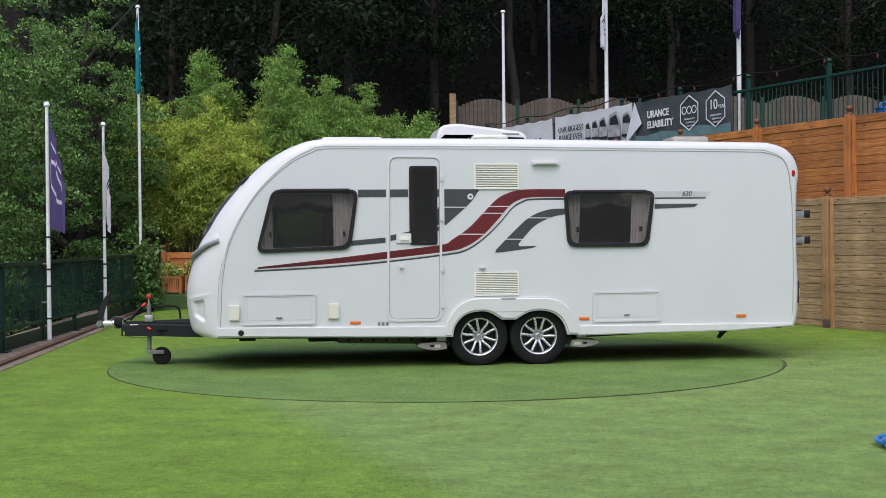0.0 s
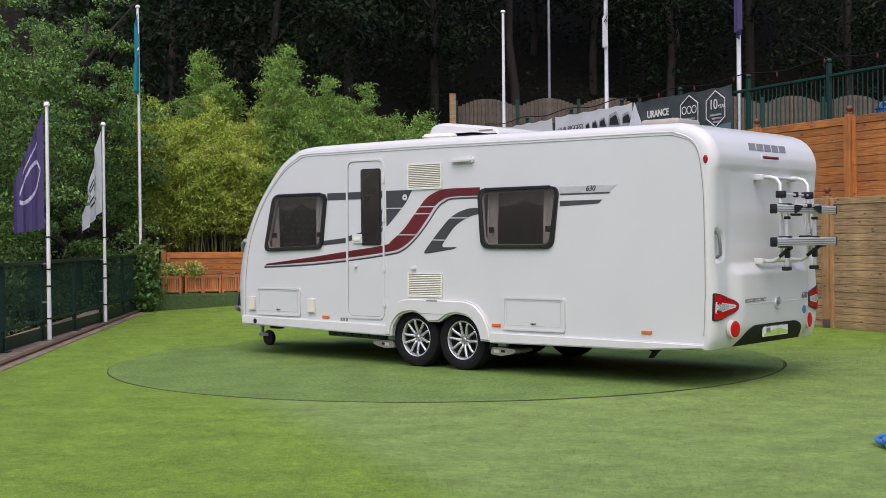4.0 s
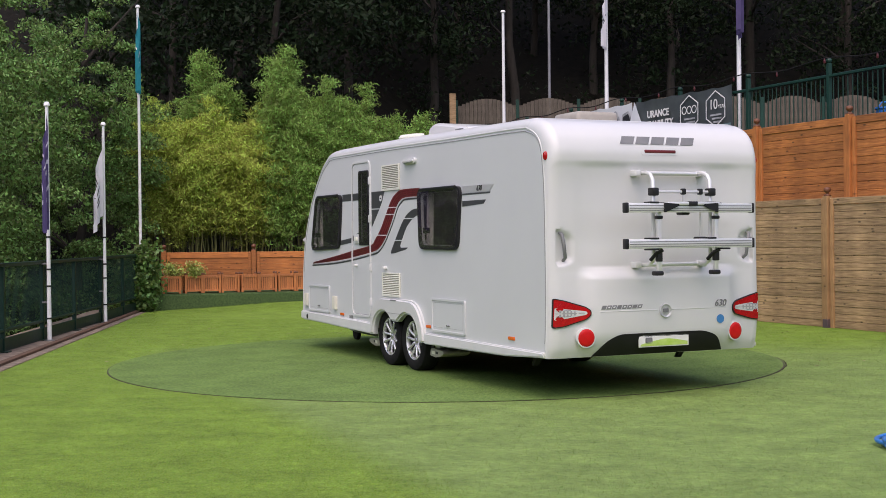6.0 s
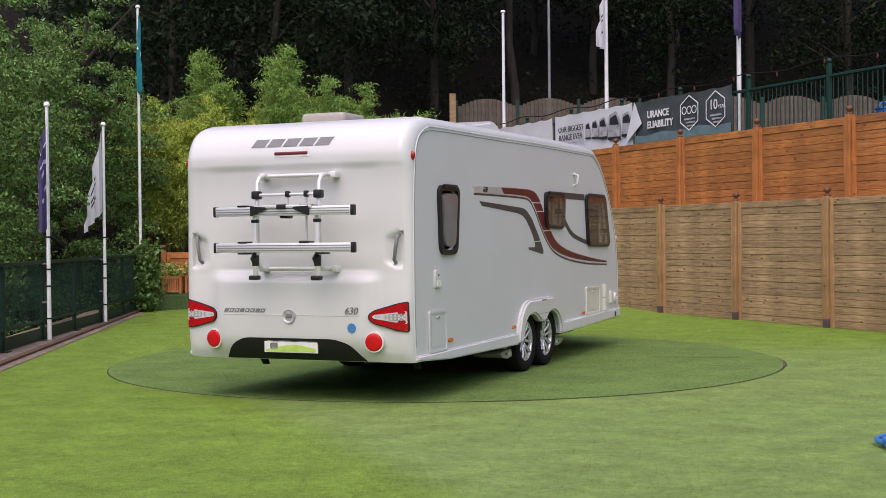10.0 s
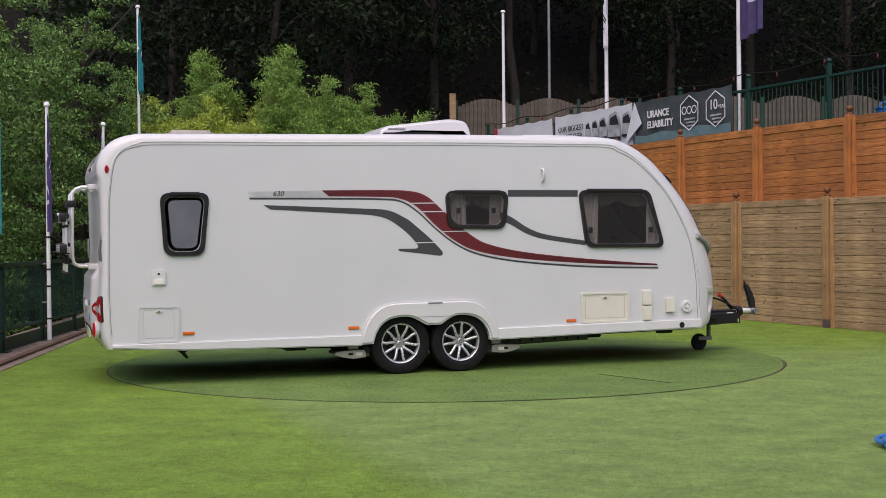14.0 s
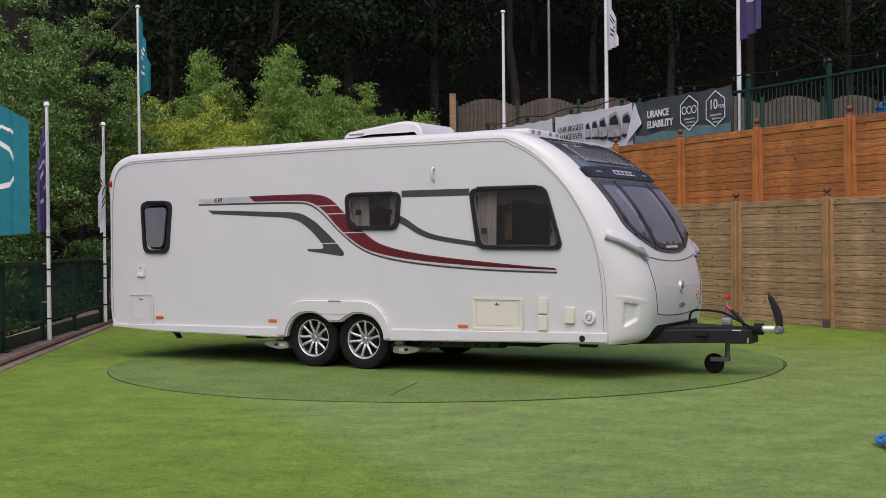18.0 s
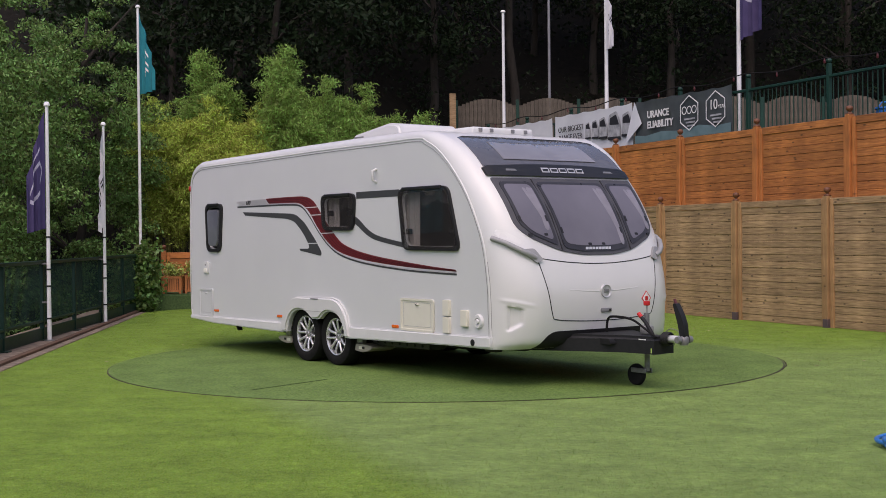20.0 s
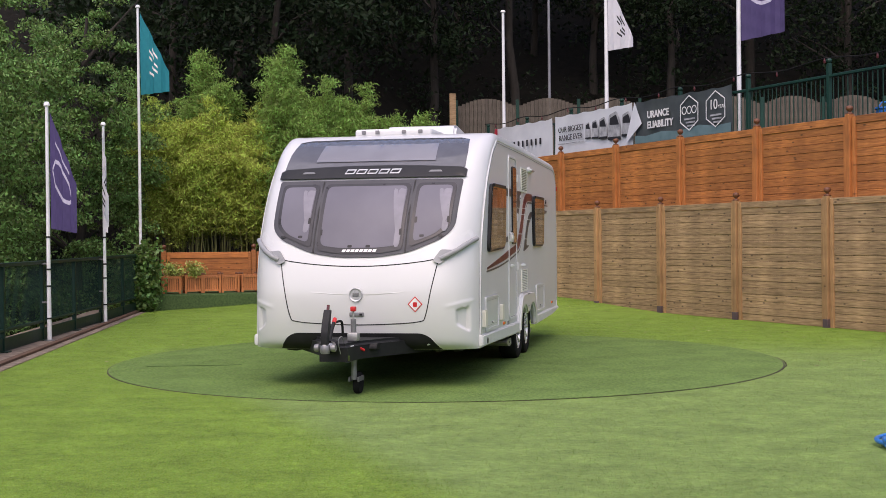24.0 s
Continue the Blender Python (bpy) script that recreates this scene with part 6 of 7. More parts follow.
# ---- drawbar, coupling, jockey wheel ----
def drawbar():
    """The A-frame cover, coupling and jockey wheel."""
    made = set(CAR.children_recursive)
    top = [(-2.45, -.66), (-2.98, -.33), (-3.28, -.17), (-3.60, -.13), (-3.60, .13), (-3.28, .17), (-2.98, .33), (-2.45, .66)]
    bm = slabm(top, "xy", .425, .585)
    bmesh.ops.bevel(bm, geom=[e for e in bm.edges if all(v.co.z > .58 for v in e.verts) and len(e.link_faces) == 2 and e.calc_face_angle(0) > .8], offset=.035, segments=3, affect="EDGES")
    d = cpart("drawbar_cover", bm, BLACKD, "dark grey moulded drawbar cover", smooth=40)
    for s in (-1, 1):
        cpart("cover_step", slabm(rounded([(-3.20, .50), (-2.95, .50), (-2.88, .55), (-3.18, .555)], .02, 2), "xz", s * .16, s * .29), MATTBLK, "recess in the cover", parent=d)
        cpart("label", boxm(-3.50, -3.41, min(s * .13, s * .1345), max(s * .13, s * .1345), .535, .56), PAPER, "white label", parent=d)
        cpart("label", boxm(-3.575, -3.52, min(s * .13, s * .1345), max(s * .13, s * .1345), .435, .48), PLATEG, "green label", parent=d)
    cpart("breakaway_lever", tubem([(-3.31, -.15, .53), (-3.26, -.19, .50)], .012, 8), REDP, "red lever", parent=d)
    c = cpart("coupling_head", tubem([(-3.60, 0, .53), (-3.78, 0, .535), (-3.84, 0, .53)], .034, 12, taper=.03), ALU, "silver coupling head", smooth=50)
    cpart("coupling_cup", lathem([(.0, -.045), (.038, -.045), (.046, -.02), (.043, .025), (.025, .045), (.0, .05)], "z", (-3.85, 0, .53), 16), DULL, "grey ball cup", smooth=40, parent=c)
    for s in (-1, 1):
        cpart("friction_pad", lathem([(.0, -.02), (.030, -.02), (.034, 0), (.030, .02), (.0, .02)], "y", (-3.85, s * .075, .535), 16), DULL, "grey friction pad", smooth=40, parent=c)
    cpart("bellows", lathem([(.055, 0), (.065, .015), (.052, .03), (.065, .045), (.052, .06), (.065, .075), (.055, .09)], "x", (-3.69, 0, .53), 16, cap=False), MATTBLK, "black ribbed bellows", smooth=30, parent=c)
    cpart("stabiliser_handle", slabm(rounded([(-3.885, .55), (-3.83, .55), (-3.80, .68), (-3.77, .77), (-3.74, .86), (-3.775, .865), (-3.84, .76), (-3.875, .67)], .02, 2), "xz", -.030, .030), BLACKD, "black stabiliser handle raised", smooth=30, parent=c)
    cpart("handle_tip", tubem([(-3.765, 0, .84), (-3.74, 0, .90)], .014, 8), BURGD, parent=c)
    cpart("handbrake", tubem([(-3.52, .06, .60), (-3.44, .06, .70), (-3.38, .06, .755)], .018, 8), MATTBLK, "black handbrake lever", smooth=60, parent=d)
    cpart("handbrake_button", tubem([(-3.38, .06, .755), (-3.34, .06, .79)], .02, 8), REDP, parent=d)
    tb = cpart("jockey_wheel", tubem([(-3.29, -.10, .15), (-3.29, -.10, .70)], .026, 12), DULL, "steel jockey wheel", smooth=60)
    cpart("clamp", boxm(-3.34, -3.24, -.15, -.05, .50, .58, bev=.015), GALV, parent=tb, smooth=40)
    cpart("winding_rod", tubem([(-3.29, -.10, .70), (-3.29, -.10, .77)], .009, 8), GALV, parent=tb)
    cpart("winding_knob", boxm(-3.315, -3.265, -.125, -.075, .77, .815, bev=.01), REDP, "red winding handle", parent=tb, smooth=40)
    cpart("fork", boxm(-3.31, -3.12, -.15, -.135, .13, .175, bev=.005), DULL, parent=tb)
    cpart("fork", boxm(-3.31, -3.12, -.065, -.05, .13, .175, bev=.005), DULL, parent=tb)
    cpart("small_tyre", lathem([(.0, -.03), (.06, -.03), (.095, -.028), (.105, -.01), (.105, .01), (.095, .028), (.06, .03), (.0, .03)], "y", (-3.15, -.10, .106), 22), RUBBER, "black solid tyre", smooth=40, parent=tb)
    cb = path2([(-3.60, .58), (-3.45, .66), (-3.28, .735), (-3.05, .75), (-2.97, .72), (-2.95, .60)], 5)
    cpart("electric_cable", tubem([(x, .10, z) for x, z in cb], .012, 6), RUBBER, "black electric cable", smooth=60)
    cb = path2([(-3.65, .50), (-3.72, .62), (-3.60, .65), (-3.52, .56), (-3.56, .44), (-3.40, .40), (-3.25, .42)], 5)
    cpart("breakaway_cable", tubem([(x, -.08, z) for x, z in cb], .004, 5), GREYP, "thin steel breakaway cable", smooth=60)
    # the whole assembly sits low and well forward
    for o in CAR.children:
        if o not in made:
            jw = o.name.startswith("jockey_wheel")
            o.location.x += -.12
            o.location.z += 0.0 if jw else (-.05 if o.name.startswith("coupling") else -.085)


DULL = mat("dull_grey_steel", (0.16, 0.16, 0.165), (0.24, 0.24, 0.245), rough=0.5, metal=0.5, scale=20)
BLACKD = mat("dark_grey_moulding", (0.011, 0.0115, 0.013), (0.016, 0.0165, 0.018), rough=0.55, spec=0.25, scale=30)
drawbar()


# ---- flagpoles and flags ----
PURPLE = mat("purple_flag_cloth", (0.105, 0.078, 0.215), (0.080, 0.060, 0.17), rough=0.75, scale=5, big=0.1, bump=0.2, bscale=14)
WHITEC = mat("white_flag_cloth", (0.78, 0.77, 0.80), (0.70, 0.69, 0.73), rough=0.75, scale=5, bump=0.2, bscale=14)
TEAL = mat("teal_flag_cloth", (0.012, 0.30, 0.36), (0.010, 0.24, 0.30), rough=0.75, scale=5, bump=0.2, bscale=14)
PALE = mat("pale_flag_print", (0.50, 0.47, 0.60), rough=0.75)
INK = mat("dark_print", (0.02, 0.02, 0.025), rough=0.6)
REDR = mat("red_print", (0.45, 0.03, 0.05), rough=0.6)


def soften(m, amount):
    """Thin cloth or leaf that lets some light through."""
    nt = m.node_tree
    b = nt.nodes["Principled BSDF"]
    tr = nt.nodes.new("ShaderNodeBsdfTranslucent")
    mx = nt.nodes.new("ShaderNodeMixShader")
    mx.inputs[0].default_value = amount
    out = nt.nodes["Material Output"]
    src = b.inputs["Base Color"].links[0].from_socket
    nt.links.new(src, tr.inputs["Color"])
    nt.links.new(b.outputs[0], mx.inputs[1])
    nt.links.new(tr.outputs[0], mx.inputs[2])
    nt.links.new(mx.outputs[0], out.inputs["Surface"])


for m_ in (PURPLE, WHITEC, TEAL):
    soften(m_, 0.35)
for m_, k_ in ((LEAFM, .20), (LEAFB, .30), (LEAFG, .30), (LEAFD, .25), (IVY, .3)):
    soften(m_, k_)


def flagpole(label, x, y, z0, z1, r=.042, material=None, clamps=()):
    th = empty("flagpole", label, "flagpole", "flagpoles", loc=(x, y, z0))
    h = z1 - z0
    part("pole", tubem([(0, 0, 0), (0, 0, h * .35), (0, 0, h)], r, 14, taper=r * .72), material or POLEW, th, smooth=60)
    part("base_plate", lathem([(.0, 0), (r * 2.2, 0), (r * 2.2, .012), (r * 1.15, .02), (.0, .02)], seg=18), GREYP, th, smooth=30)
    part("cap", lathem([(.0, h), (r * .9, h), (r * 1.35, h + .01), (r * 1.3, h + .04), (r * .8, h + .065), (.0, h + .07)], seg=16), POLEW, th, "white domed cap", smooth=50)
    for z in ((.32, .78, 1.02, 1.48) if clamps else ()):
        part("pole_band", lathem([(r * .9, z - .012), (r * 1.06, z - .012), (r * 1.06, z + .012), (r * .9, z + .012)], seg=14, cap=False), MATTBLK, th, "black band round the pole")
    for z in clamps:
        part("clamp", boxm(-.10, .02, -.012, .012, z - .012, z + .012, bev=.003), GREYP, th, "grey clamp to the railing")
    return th


FLAGS = []


def flag(label, x, y, ztop, hoist, fly, n, material, print_mat, style, ext, out=0.05, sag=60, fall=.24):
    """A flag in upright rigid strips, hinged one on the next; ext says how far it reaches to the right (1) or left (-1) at each time."""
    th = empty("flag", label, "flag", "flags", loc=(x, y, ztop))
    w = fly / n
    td = math.tan(radians(sag))
    strips = []
    hf = hoist * fall
    for i in range(n):
        a0, a1 = 0.0, -w * td
        h0 = hoist + (hf - hoist) * i / n
        h1 = hoist + (hf - hoist) * (i + 1) / n
        v = []
        for d in (-.001, .001):
            v += [(0, d, a0), (w, d, a1), (w, d, a1 - h1), (0, d, a0 - h0)]
        f = [(0, 1, 2, 3), (7, 6, 5, 4), (0, 4, 5, 1), (1, 5, 6, 2), (2, 6, 7, 3), (3, 7, 4, 0)]
        s = raw("cloth_strip", v, f, material, th)
        marks = []

        def ring_at(u, r_, sign):
            q = 1 - ((u - .46) / r_) ** 2
            return None if q < -.02 else .46 + sign * math.sqrt(max(0.0, q)) * .17
        if style == "ring":
            for sign in (-1, 1):
                c0, c1 = ring_at(i / n, .36, sign), ring_at((i + 1) / n, .36, sign)
                if c0 is not None and c1 is not None:
                    marks.append((c0, c1, .035))
            if .2 < (i + .5) / n < .75:
                marks.append((.16, .17, .022))
        elif .30 < (i + .5) / n < .62:
            marks += [(zz, zz + .01, .03) for k, zz in enumerate((.22, .32, .42, .54, .66)) if (k + i) % 3]
        for m0, m1, t_ in marks:
            zc0, zc1 = a0 - h0 * m0, a1 - h1 * m1
            hh = t_ * hoist / 2
            v = []
            for d in (-.0035, .0035):
                v += [(0.0, d, zc0 + hh), (w, d, zc1 + hh), (w, d, zc1 - hh), (0.0, d, zc0 - hh)]
            raw("print_mark", v, f, print_mat, s)
        strips.append(s)
    FLAGS.append((strips, w, td, ext, out))
    return th


def flag_rows(strips, w, td, ext, out):
    """Keys for the strips: the whole flag swings about its pole, the strips ripple."""
    te, ve = [e[0] for e in ext], [e[1] for e in ext]
    times = [k * 0.5 for k in range(49)]
    rows = [[] for _ in strips]
    for t in times:
        e = max(-.97, min(.97, float(np.interp(t, te, ve))))
        base = -math.acos(e)
        px, py, pz = out * math.cos(base), out * math.sin(base), 0.0
        for i in range(len(strips)):
            amp = .55 + 1.05 * (1 - abs(e))
            phi = base + amp * math.sin(1.75 * i + 1.6 * t + len(strips)) * min(1, .35 + i * .25)
            rows[i].append((t, pose(px, py, pz, 0, 0, math.degrees(phi))))
            px += w * math.cos(phi)
            py += w * math.sin(phi)
            pz -= w * td
    for s, r in zip(strips, rows):
        walk(s, r)


def poles_and_flags():
    flagpole("white flagpole beside the yard railing with a purple flag", -5.645, 3.18, .02, 3.36, r=.032, clamps=(.55, 1.1))
    flagpole("white flagpole beside the yard railing with a white flag", -5.86, 6.95, .02, 3.42, r=.032, clamps=(.55, 1.1))
    flagpole("tall white flagpole in ivy with a teal flag", -6.30, 11.35, -.06, 6.25, r=.036)
    flagpole("white flagpole beside the yard railing with a teal flag", -5.60, -.10, .02, 3.36, r=.032, clamps=(.55, 1.1))
    flag("purple flag with a pale emblem on a white pole", -5.645, 3.18, 3.28, 1.66, .46, 10, PURPLE, PALE, "ring",
         [(0, .75), (1, .55), (2, -.7), (3.5, -.85), (5, -.92), (6, .1), (7, -.05), (8, .12), (9, .1), (10, -.1), (12, 0), (13, -.1), (14, .35), (15, .6), (16, .75), (17, .95), (18, -.15), (19.5, -.4), (21, -.55), (22, -.2), (23, .6), (24, .95)], sag=66, fall=.42)
    flag("white flag with dark print on a white pole", -5.86, 6.95, 3.34, 1.40, .66, 10, WHITEC, INK, "letters",
         [(0, .45), (1, .80), (2, -.2), (3.5, -.4), (5, -.5), (6, -.15), (7, .15), (8, -.55), (9, -.3), (10, -.4), (14, -.2), (18, .1), (21, .2), (22, .45), (23, .97), (24, .35)], sag=68, fall=.10)
    flag("teal flag with white print on a tall white pole", -6.30, 11.35, 6.15, 1.7, .72, 10, TEAL, PAPER, "letters",
         [(0, .25), (2, .1), (5, .2), (7, .15), (10, .25), (14, .3), (17, .4), (18, .55), (21, .75), (24, .95)])
    flag("teal flag with a white roundel beside the railing", -5.60, -.10, 3.24, 1.75, .86, 9, TEAL, PAPER, "ring",
         [(0, -.8), (10, -.7), (12, -.2), (13, .45), (14, .75), (16, .85), (17, .93), (18, .97), (18.7, .9), (19.6, .2), (20.5, -.4), (24, -.6)], sag=25, fall=.75)
    b = lambda k, s: F0 + FD * k + FN * s
    p = b(2.22, 2.16)
    flagpole("tall white flagpole on the terrace with a purple flag", p.x, p.y, 3.18, 9.2, r=.05)
    flag("purple flag with a pale square emblem on the terrace", p.x, p.y, 7.22, 2.0, .88, 9, PURPLE, PALE, "ring",
         [(0, -.25), (2, -.2), (5, -.2), (10, -.3), (12, -.5), (13, -.6), (14, .4), (15, -.5), (16, -.35), (17, -.3), (18, .35), (21, .45), (22, .5), (23, .8), (24, .97)], sag=22, fall=.75)
    p = b(4.40, 2.16)
    flagpole("tall white flagpole on the terrace with a white flag", p.x, p.y, 3.18, 9.6, r=.05)
    flag("white flag with dark print on the terrace", p.x, p.y, 7.3, 1.6, .66, 9, WHITEC, INK, "letters",
         [(0, -.3), (1, -.25), (2, .25), (3.5, 0), (5, -.45), (6, -.3), (7, -.55), (8, -.35), (9, -.25), (10, -.5), (12, -.85), (13, -.95), (14, -.2), (15, .45), (16, .1), (17, .4), (18, .35), (21, .12), (22, .2), (23, .35), (24, .9)], sag=64, fall=.12)
    p = b(6.72, 2.16)
    flagpole("bare white flagpole on the terrace", p.x, p.y, 3.18, 7.45, r=.05)
    flagpole("thin grey lamp post behind the brown fence", 3.55, 27.3, 3.3, 13.0, r=.055, material=POLEG)


poles_and_flags()


# ---- banners on the terrace railing ----
BANW = mat("white_banner_vinyl", (0.66, 0.68, 0.70), (0.60, 0.62, 0.65), rough=0.45, scale=3, bump=0.25, bscale=5)
BAND = mat("dark_teal_banner_vinyl", (0.085, 0.098, 0.10), (0.028, 0.036, 0.040), rough=0.4, scale=1.6, bump=0.25, bscale=5)
BANT = mat("misty_teal_print", (0.14, 0.22, 0.23), (0.10, 0.17, 0.18), rough=0.4, scale=4)
GREYV = mat("grey_print", (0.20, 0.21, 0.22), (0.48, 0.49, 0.50), rough=0.5, scale=8)


def banner(label, k0, k1, z0, z1, material, seed):
    """A vinyl sheet hung on the railing, slightly waved."""
    a = F0 + FD * k0 + FN * 1.93
    d = FD * (k1 - k0)
    ln = d.length
    th = empty("banner", label, "banner", "banners", loc=(a.x, a.y, 0), rz=math.degrees(math.atan2(d.y, d.x)))
    bm = bmesh.new()
    nx, nz = 28, 8
    g = []
    for j in range(nz + 1):
        row = []
        for i in range(nx + 1):
            x, z = ln * i / nx, z0 + (z1 - z0) * j / nz
            y = .022 * noise.noise(Vector((x * 2.2, z * 1.2, seed))) + .012 * math.sin(x * 5 + z * 3)
            sagz = -.03 * abs(math.sin(i / nx * math.pi * 5)) * (j / nz)
            row.append(bm.verts.new((x, y, z + sagz)))
        g.append(row)
    for p, q in zip(g, g[1:]):
        for i in range(nx):
            bm.faces.new((p[i], p[i + 1], q[i + 1], q[i]))
    r = bmesh.ops.extrude_face_region(bm, geom=bm.faces[:])
    for v in r["geom"]:
        if isinstance(v, bmesh.types.BMVert):
            v.co.y += .003
    bmesh.ops.recalc_face_normals(bm, faces=bm.faces)
    part("sheet", bm, material, th, smooth=50)
    return th, ln


def on_banner(th, name, pts, material, lift=.045, label=""):
    return part(name, slabm(pts, "xz", lift - .002, lift), material, th, label)


def banners():
    # seen from the yard the railing runs away to the left, so a banner's own x runs from right to left
    th, ln = banner("dark teal banner with white lettering on the railing", 2.185, 3.70, 3.42, 4.36, BAND, 3)
    Y = .045
    face = lambda x, z: pose(x, Y, z, 90, 0, 180)
    W = lambda u: ln * (1 - u)
    letters("URANCE", .205, PAPER, th, face(W(.27), 4.02), bold=.006)
    letters("ELIABILITY", .205, PAPER, th, face(W(.29), 3.80), bold=.006)
    on_banner(th, "hill_print", [(W(.0), 3.44), (W(1), 3.44), (W(1), 3.62), (W(.85), 3.60), (W(.7), 3.66), (W(.5), 3.60), (W(.3), 3.64), (W(.12), 3.58), (W(0), 3.62)], BANT, .030, "misty teal hills")
    for c in (.60, .86):
        for s in (1.0, ):
            hexa = [(W(c) + .36 * s * math.sin(a), 3.93 + .36 * s * math.cos(a) * 1.02) for a in (k * math.tau / 6 for k in range(6))]
            hexi = [(W(c) + .335 * s * math.sin(a), 3.93 + .335 * s * math.cos(a) * 1.02) for a in (k * math.tau / 6 for k in range(6))]
            part("hexagon", slabm(hexa, "xz", Y - .002, Y + .002, [hexi]), PAPER, th, "white hexagon outline")
        for k in range(3):
            on_banner(th, "text_bar", rect(W(c) - .19, W(c) + .17 - .05 * k, 3.79 - .07 * k, 3.825 - .07 * k), GREYV, Y, "small line of writing")
    for k in range(3):
        x = W(.60) + .17 - k * .17
        o = [(x + .085 * math.cos(a), 3.99 + .085 * math.sin(a)) for a in (q * math.tau / 16 for q in range(16))]
        i_ = [(x + .065 * math.cos(a), 3.99 + .065 * math.sin(a)) for a in (q * math.tau / 16 for q in range(16))]
        part("emblem_ring", slabm(o, "xz", Y - .002, Y + .002, [i_]), PAPER, th, "white ring emblem")
    letters("10", .28, PAPER, th, face(W(.84), 4.01))
    letters("YEAR", .10, PAPER, th, face(W(.92), 3.96))
    on_banner(th, "folded_corner", [(W(-.10), 3.44), (W(.02), 4.34), (W(.10), 3.86)], BANW, Y + .03, "white folded-over corner")
    th, ln = banner("white banner with dark lettering and a row of grey vehicles", 3.76, 5.30, 3.42, 4.36, BANW, 5)
    W = lambda u: ln * (1 - u)
    face = lambda x, z: pose(x, Y, z, 90, 0, 180)
    letters("OUR BIGGEST", .19, INK, th, face(W(.24), 4.00))
    letters("RANGE EVER", .19, INK, th, face(W(.235), 3.80))
    on_banner(th, "text_bar", rect(W(.42), W(.06), 3.655, 3.675), GREYV, Y, "small line of writing")
    for k, (u, s) in enumerate(((.47, .16), (.56, .19), (.66, .24), (.80, .34), (.95, .28))):
        x = W(u)
        p = part("vehicle_print", slabm(rounded([(x - s * .78, 3.80 - s * .45), (x + s * .72, 3.80 - s * .40), (x + s * .66, 3.95 + s * .62), (x - s * .30, 3.95 + s * .85), (x - s * .70, 3.95 + s * .2)], s * .18, 3), "xz", Y - .004, Y + .001), GREYV, th, "grey printed vehicle")
        part("print_shadow", slabm([(x - s * .8, 3.80 - s * .62), (x + s * .75, 3.80 - s * .58), (x + s * .72, 3.80 - s * .38), (x - s * .78, 3.80 - s * .42)], "xz", Y, Y + .003), INK, p)
        part("print_window", slabm(rounded([(x - s * .62, 3.92), (x + s * .55, 3.94), (x + s * .50, 3.97 + s * .35), (x - s * .26, 3.97 + s * .55)], s * .08, 2), "xz", Y, Y + .004), INK, p)
    th, ln = banner("white banner with plain dark marks on the railing", 5.36, 6.75, 3.42, 4.34, BANW, 9)
    W = lambda u: ln * (1 - u)
    for k in range(8):
        x = W(.30 + k * .075)
        on_banner(th, "emblem_bar", rect(x - .045, x + .045, 3.74, 3.90, .015, 2), INK, Y, "dark emblem shape")
    on_banner(th, "red_mark", [(W(.02), 4.32), (W(.0), 4.0), (W(.06), 4.05), (W(.07), 4.32)], REDR, Y, "red fabric tie")


banners()


def festoon():
    th = empty("festoon_cable", "black cable with small lamps along the terrace railing", "cable")
    pts, bulbs = [], []
    for k in range(0, 57):
        u = -1 + 8 * k / 56
        p = F0 + FD * u + FN * 1.90
        z = 4.475 - .10 * math.sin(math.pi * (u % 1.0)) ** 2 * .8 + .03
        pts.append((p.x, p.y, z))
        if k % 4 == 2:
            bulbs.append((p.x, p.y, z))
    part("cable", tubem(pts, .011, 5), RUBBER, th)
    bl = lathem([(.0, 0), (.014, 0), (.016, -.03), (.022, -.05), (.018, -.085), (.0, -.095)], seg=10)
    me = bpy.data.meshes.new("bulb")
    bl.to_mesh(me)
    bl.free()
    me.materials.append(BURGD)
    for b in bulbs:
        share("bulb", me, th, b)


festoon()


# ---- brown wavy-topped fence on the upper ground ----
def wavy_fence():
    th = empty("panel_fence", "grey-brown fence of upright boards with wavy tops", "fence", loc=(.42, 24.9, 0))
    pw, nb = 1.82, 15
    me = {}
    for j in range(nb):
        u = (j + .5) / nb
        top = 5.55 + .24 * math.sin(math.pi * u)
        bm = boxm(-pw / nb / 2 + .004, pw / nb / 2 - .004, -.008, .008, 3.15, top)
        m = bpy.data.meshes.new("board")
        bm.to_mesh(m)
        bm.free()
        m.materials.append(GREYW)
        me[j] = m
    po = bpy.data.meshes.new("post")
    bm = boxm(-.05, .05, -.05, .05, 3.15, 5.75, bev=.006, seg=1)
    bm.to_mesh(po)
    bm.free()
    po.materials.append(GREENP)
    for k in range(9):
        share("post", po, th, (k * (pw + .1), 0, 0))
        for j in range(nb):
            share("board", me[j], th, (k * (pw + .1) + .05 + pw * (j + .5) / nb, 0, 0))
    tagged(part("gate_post", boxm(-.10, .10, -.10, .10, 0, 2.85, bev=.012), OLDW, None, loc=(.30, 24.4, 3.05)), "pale square timber post at the fence end", "post")


wavy_fence()


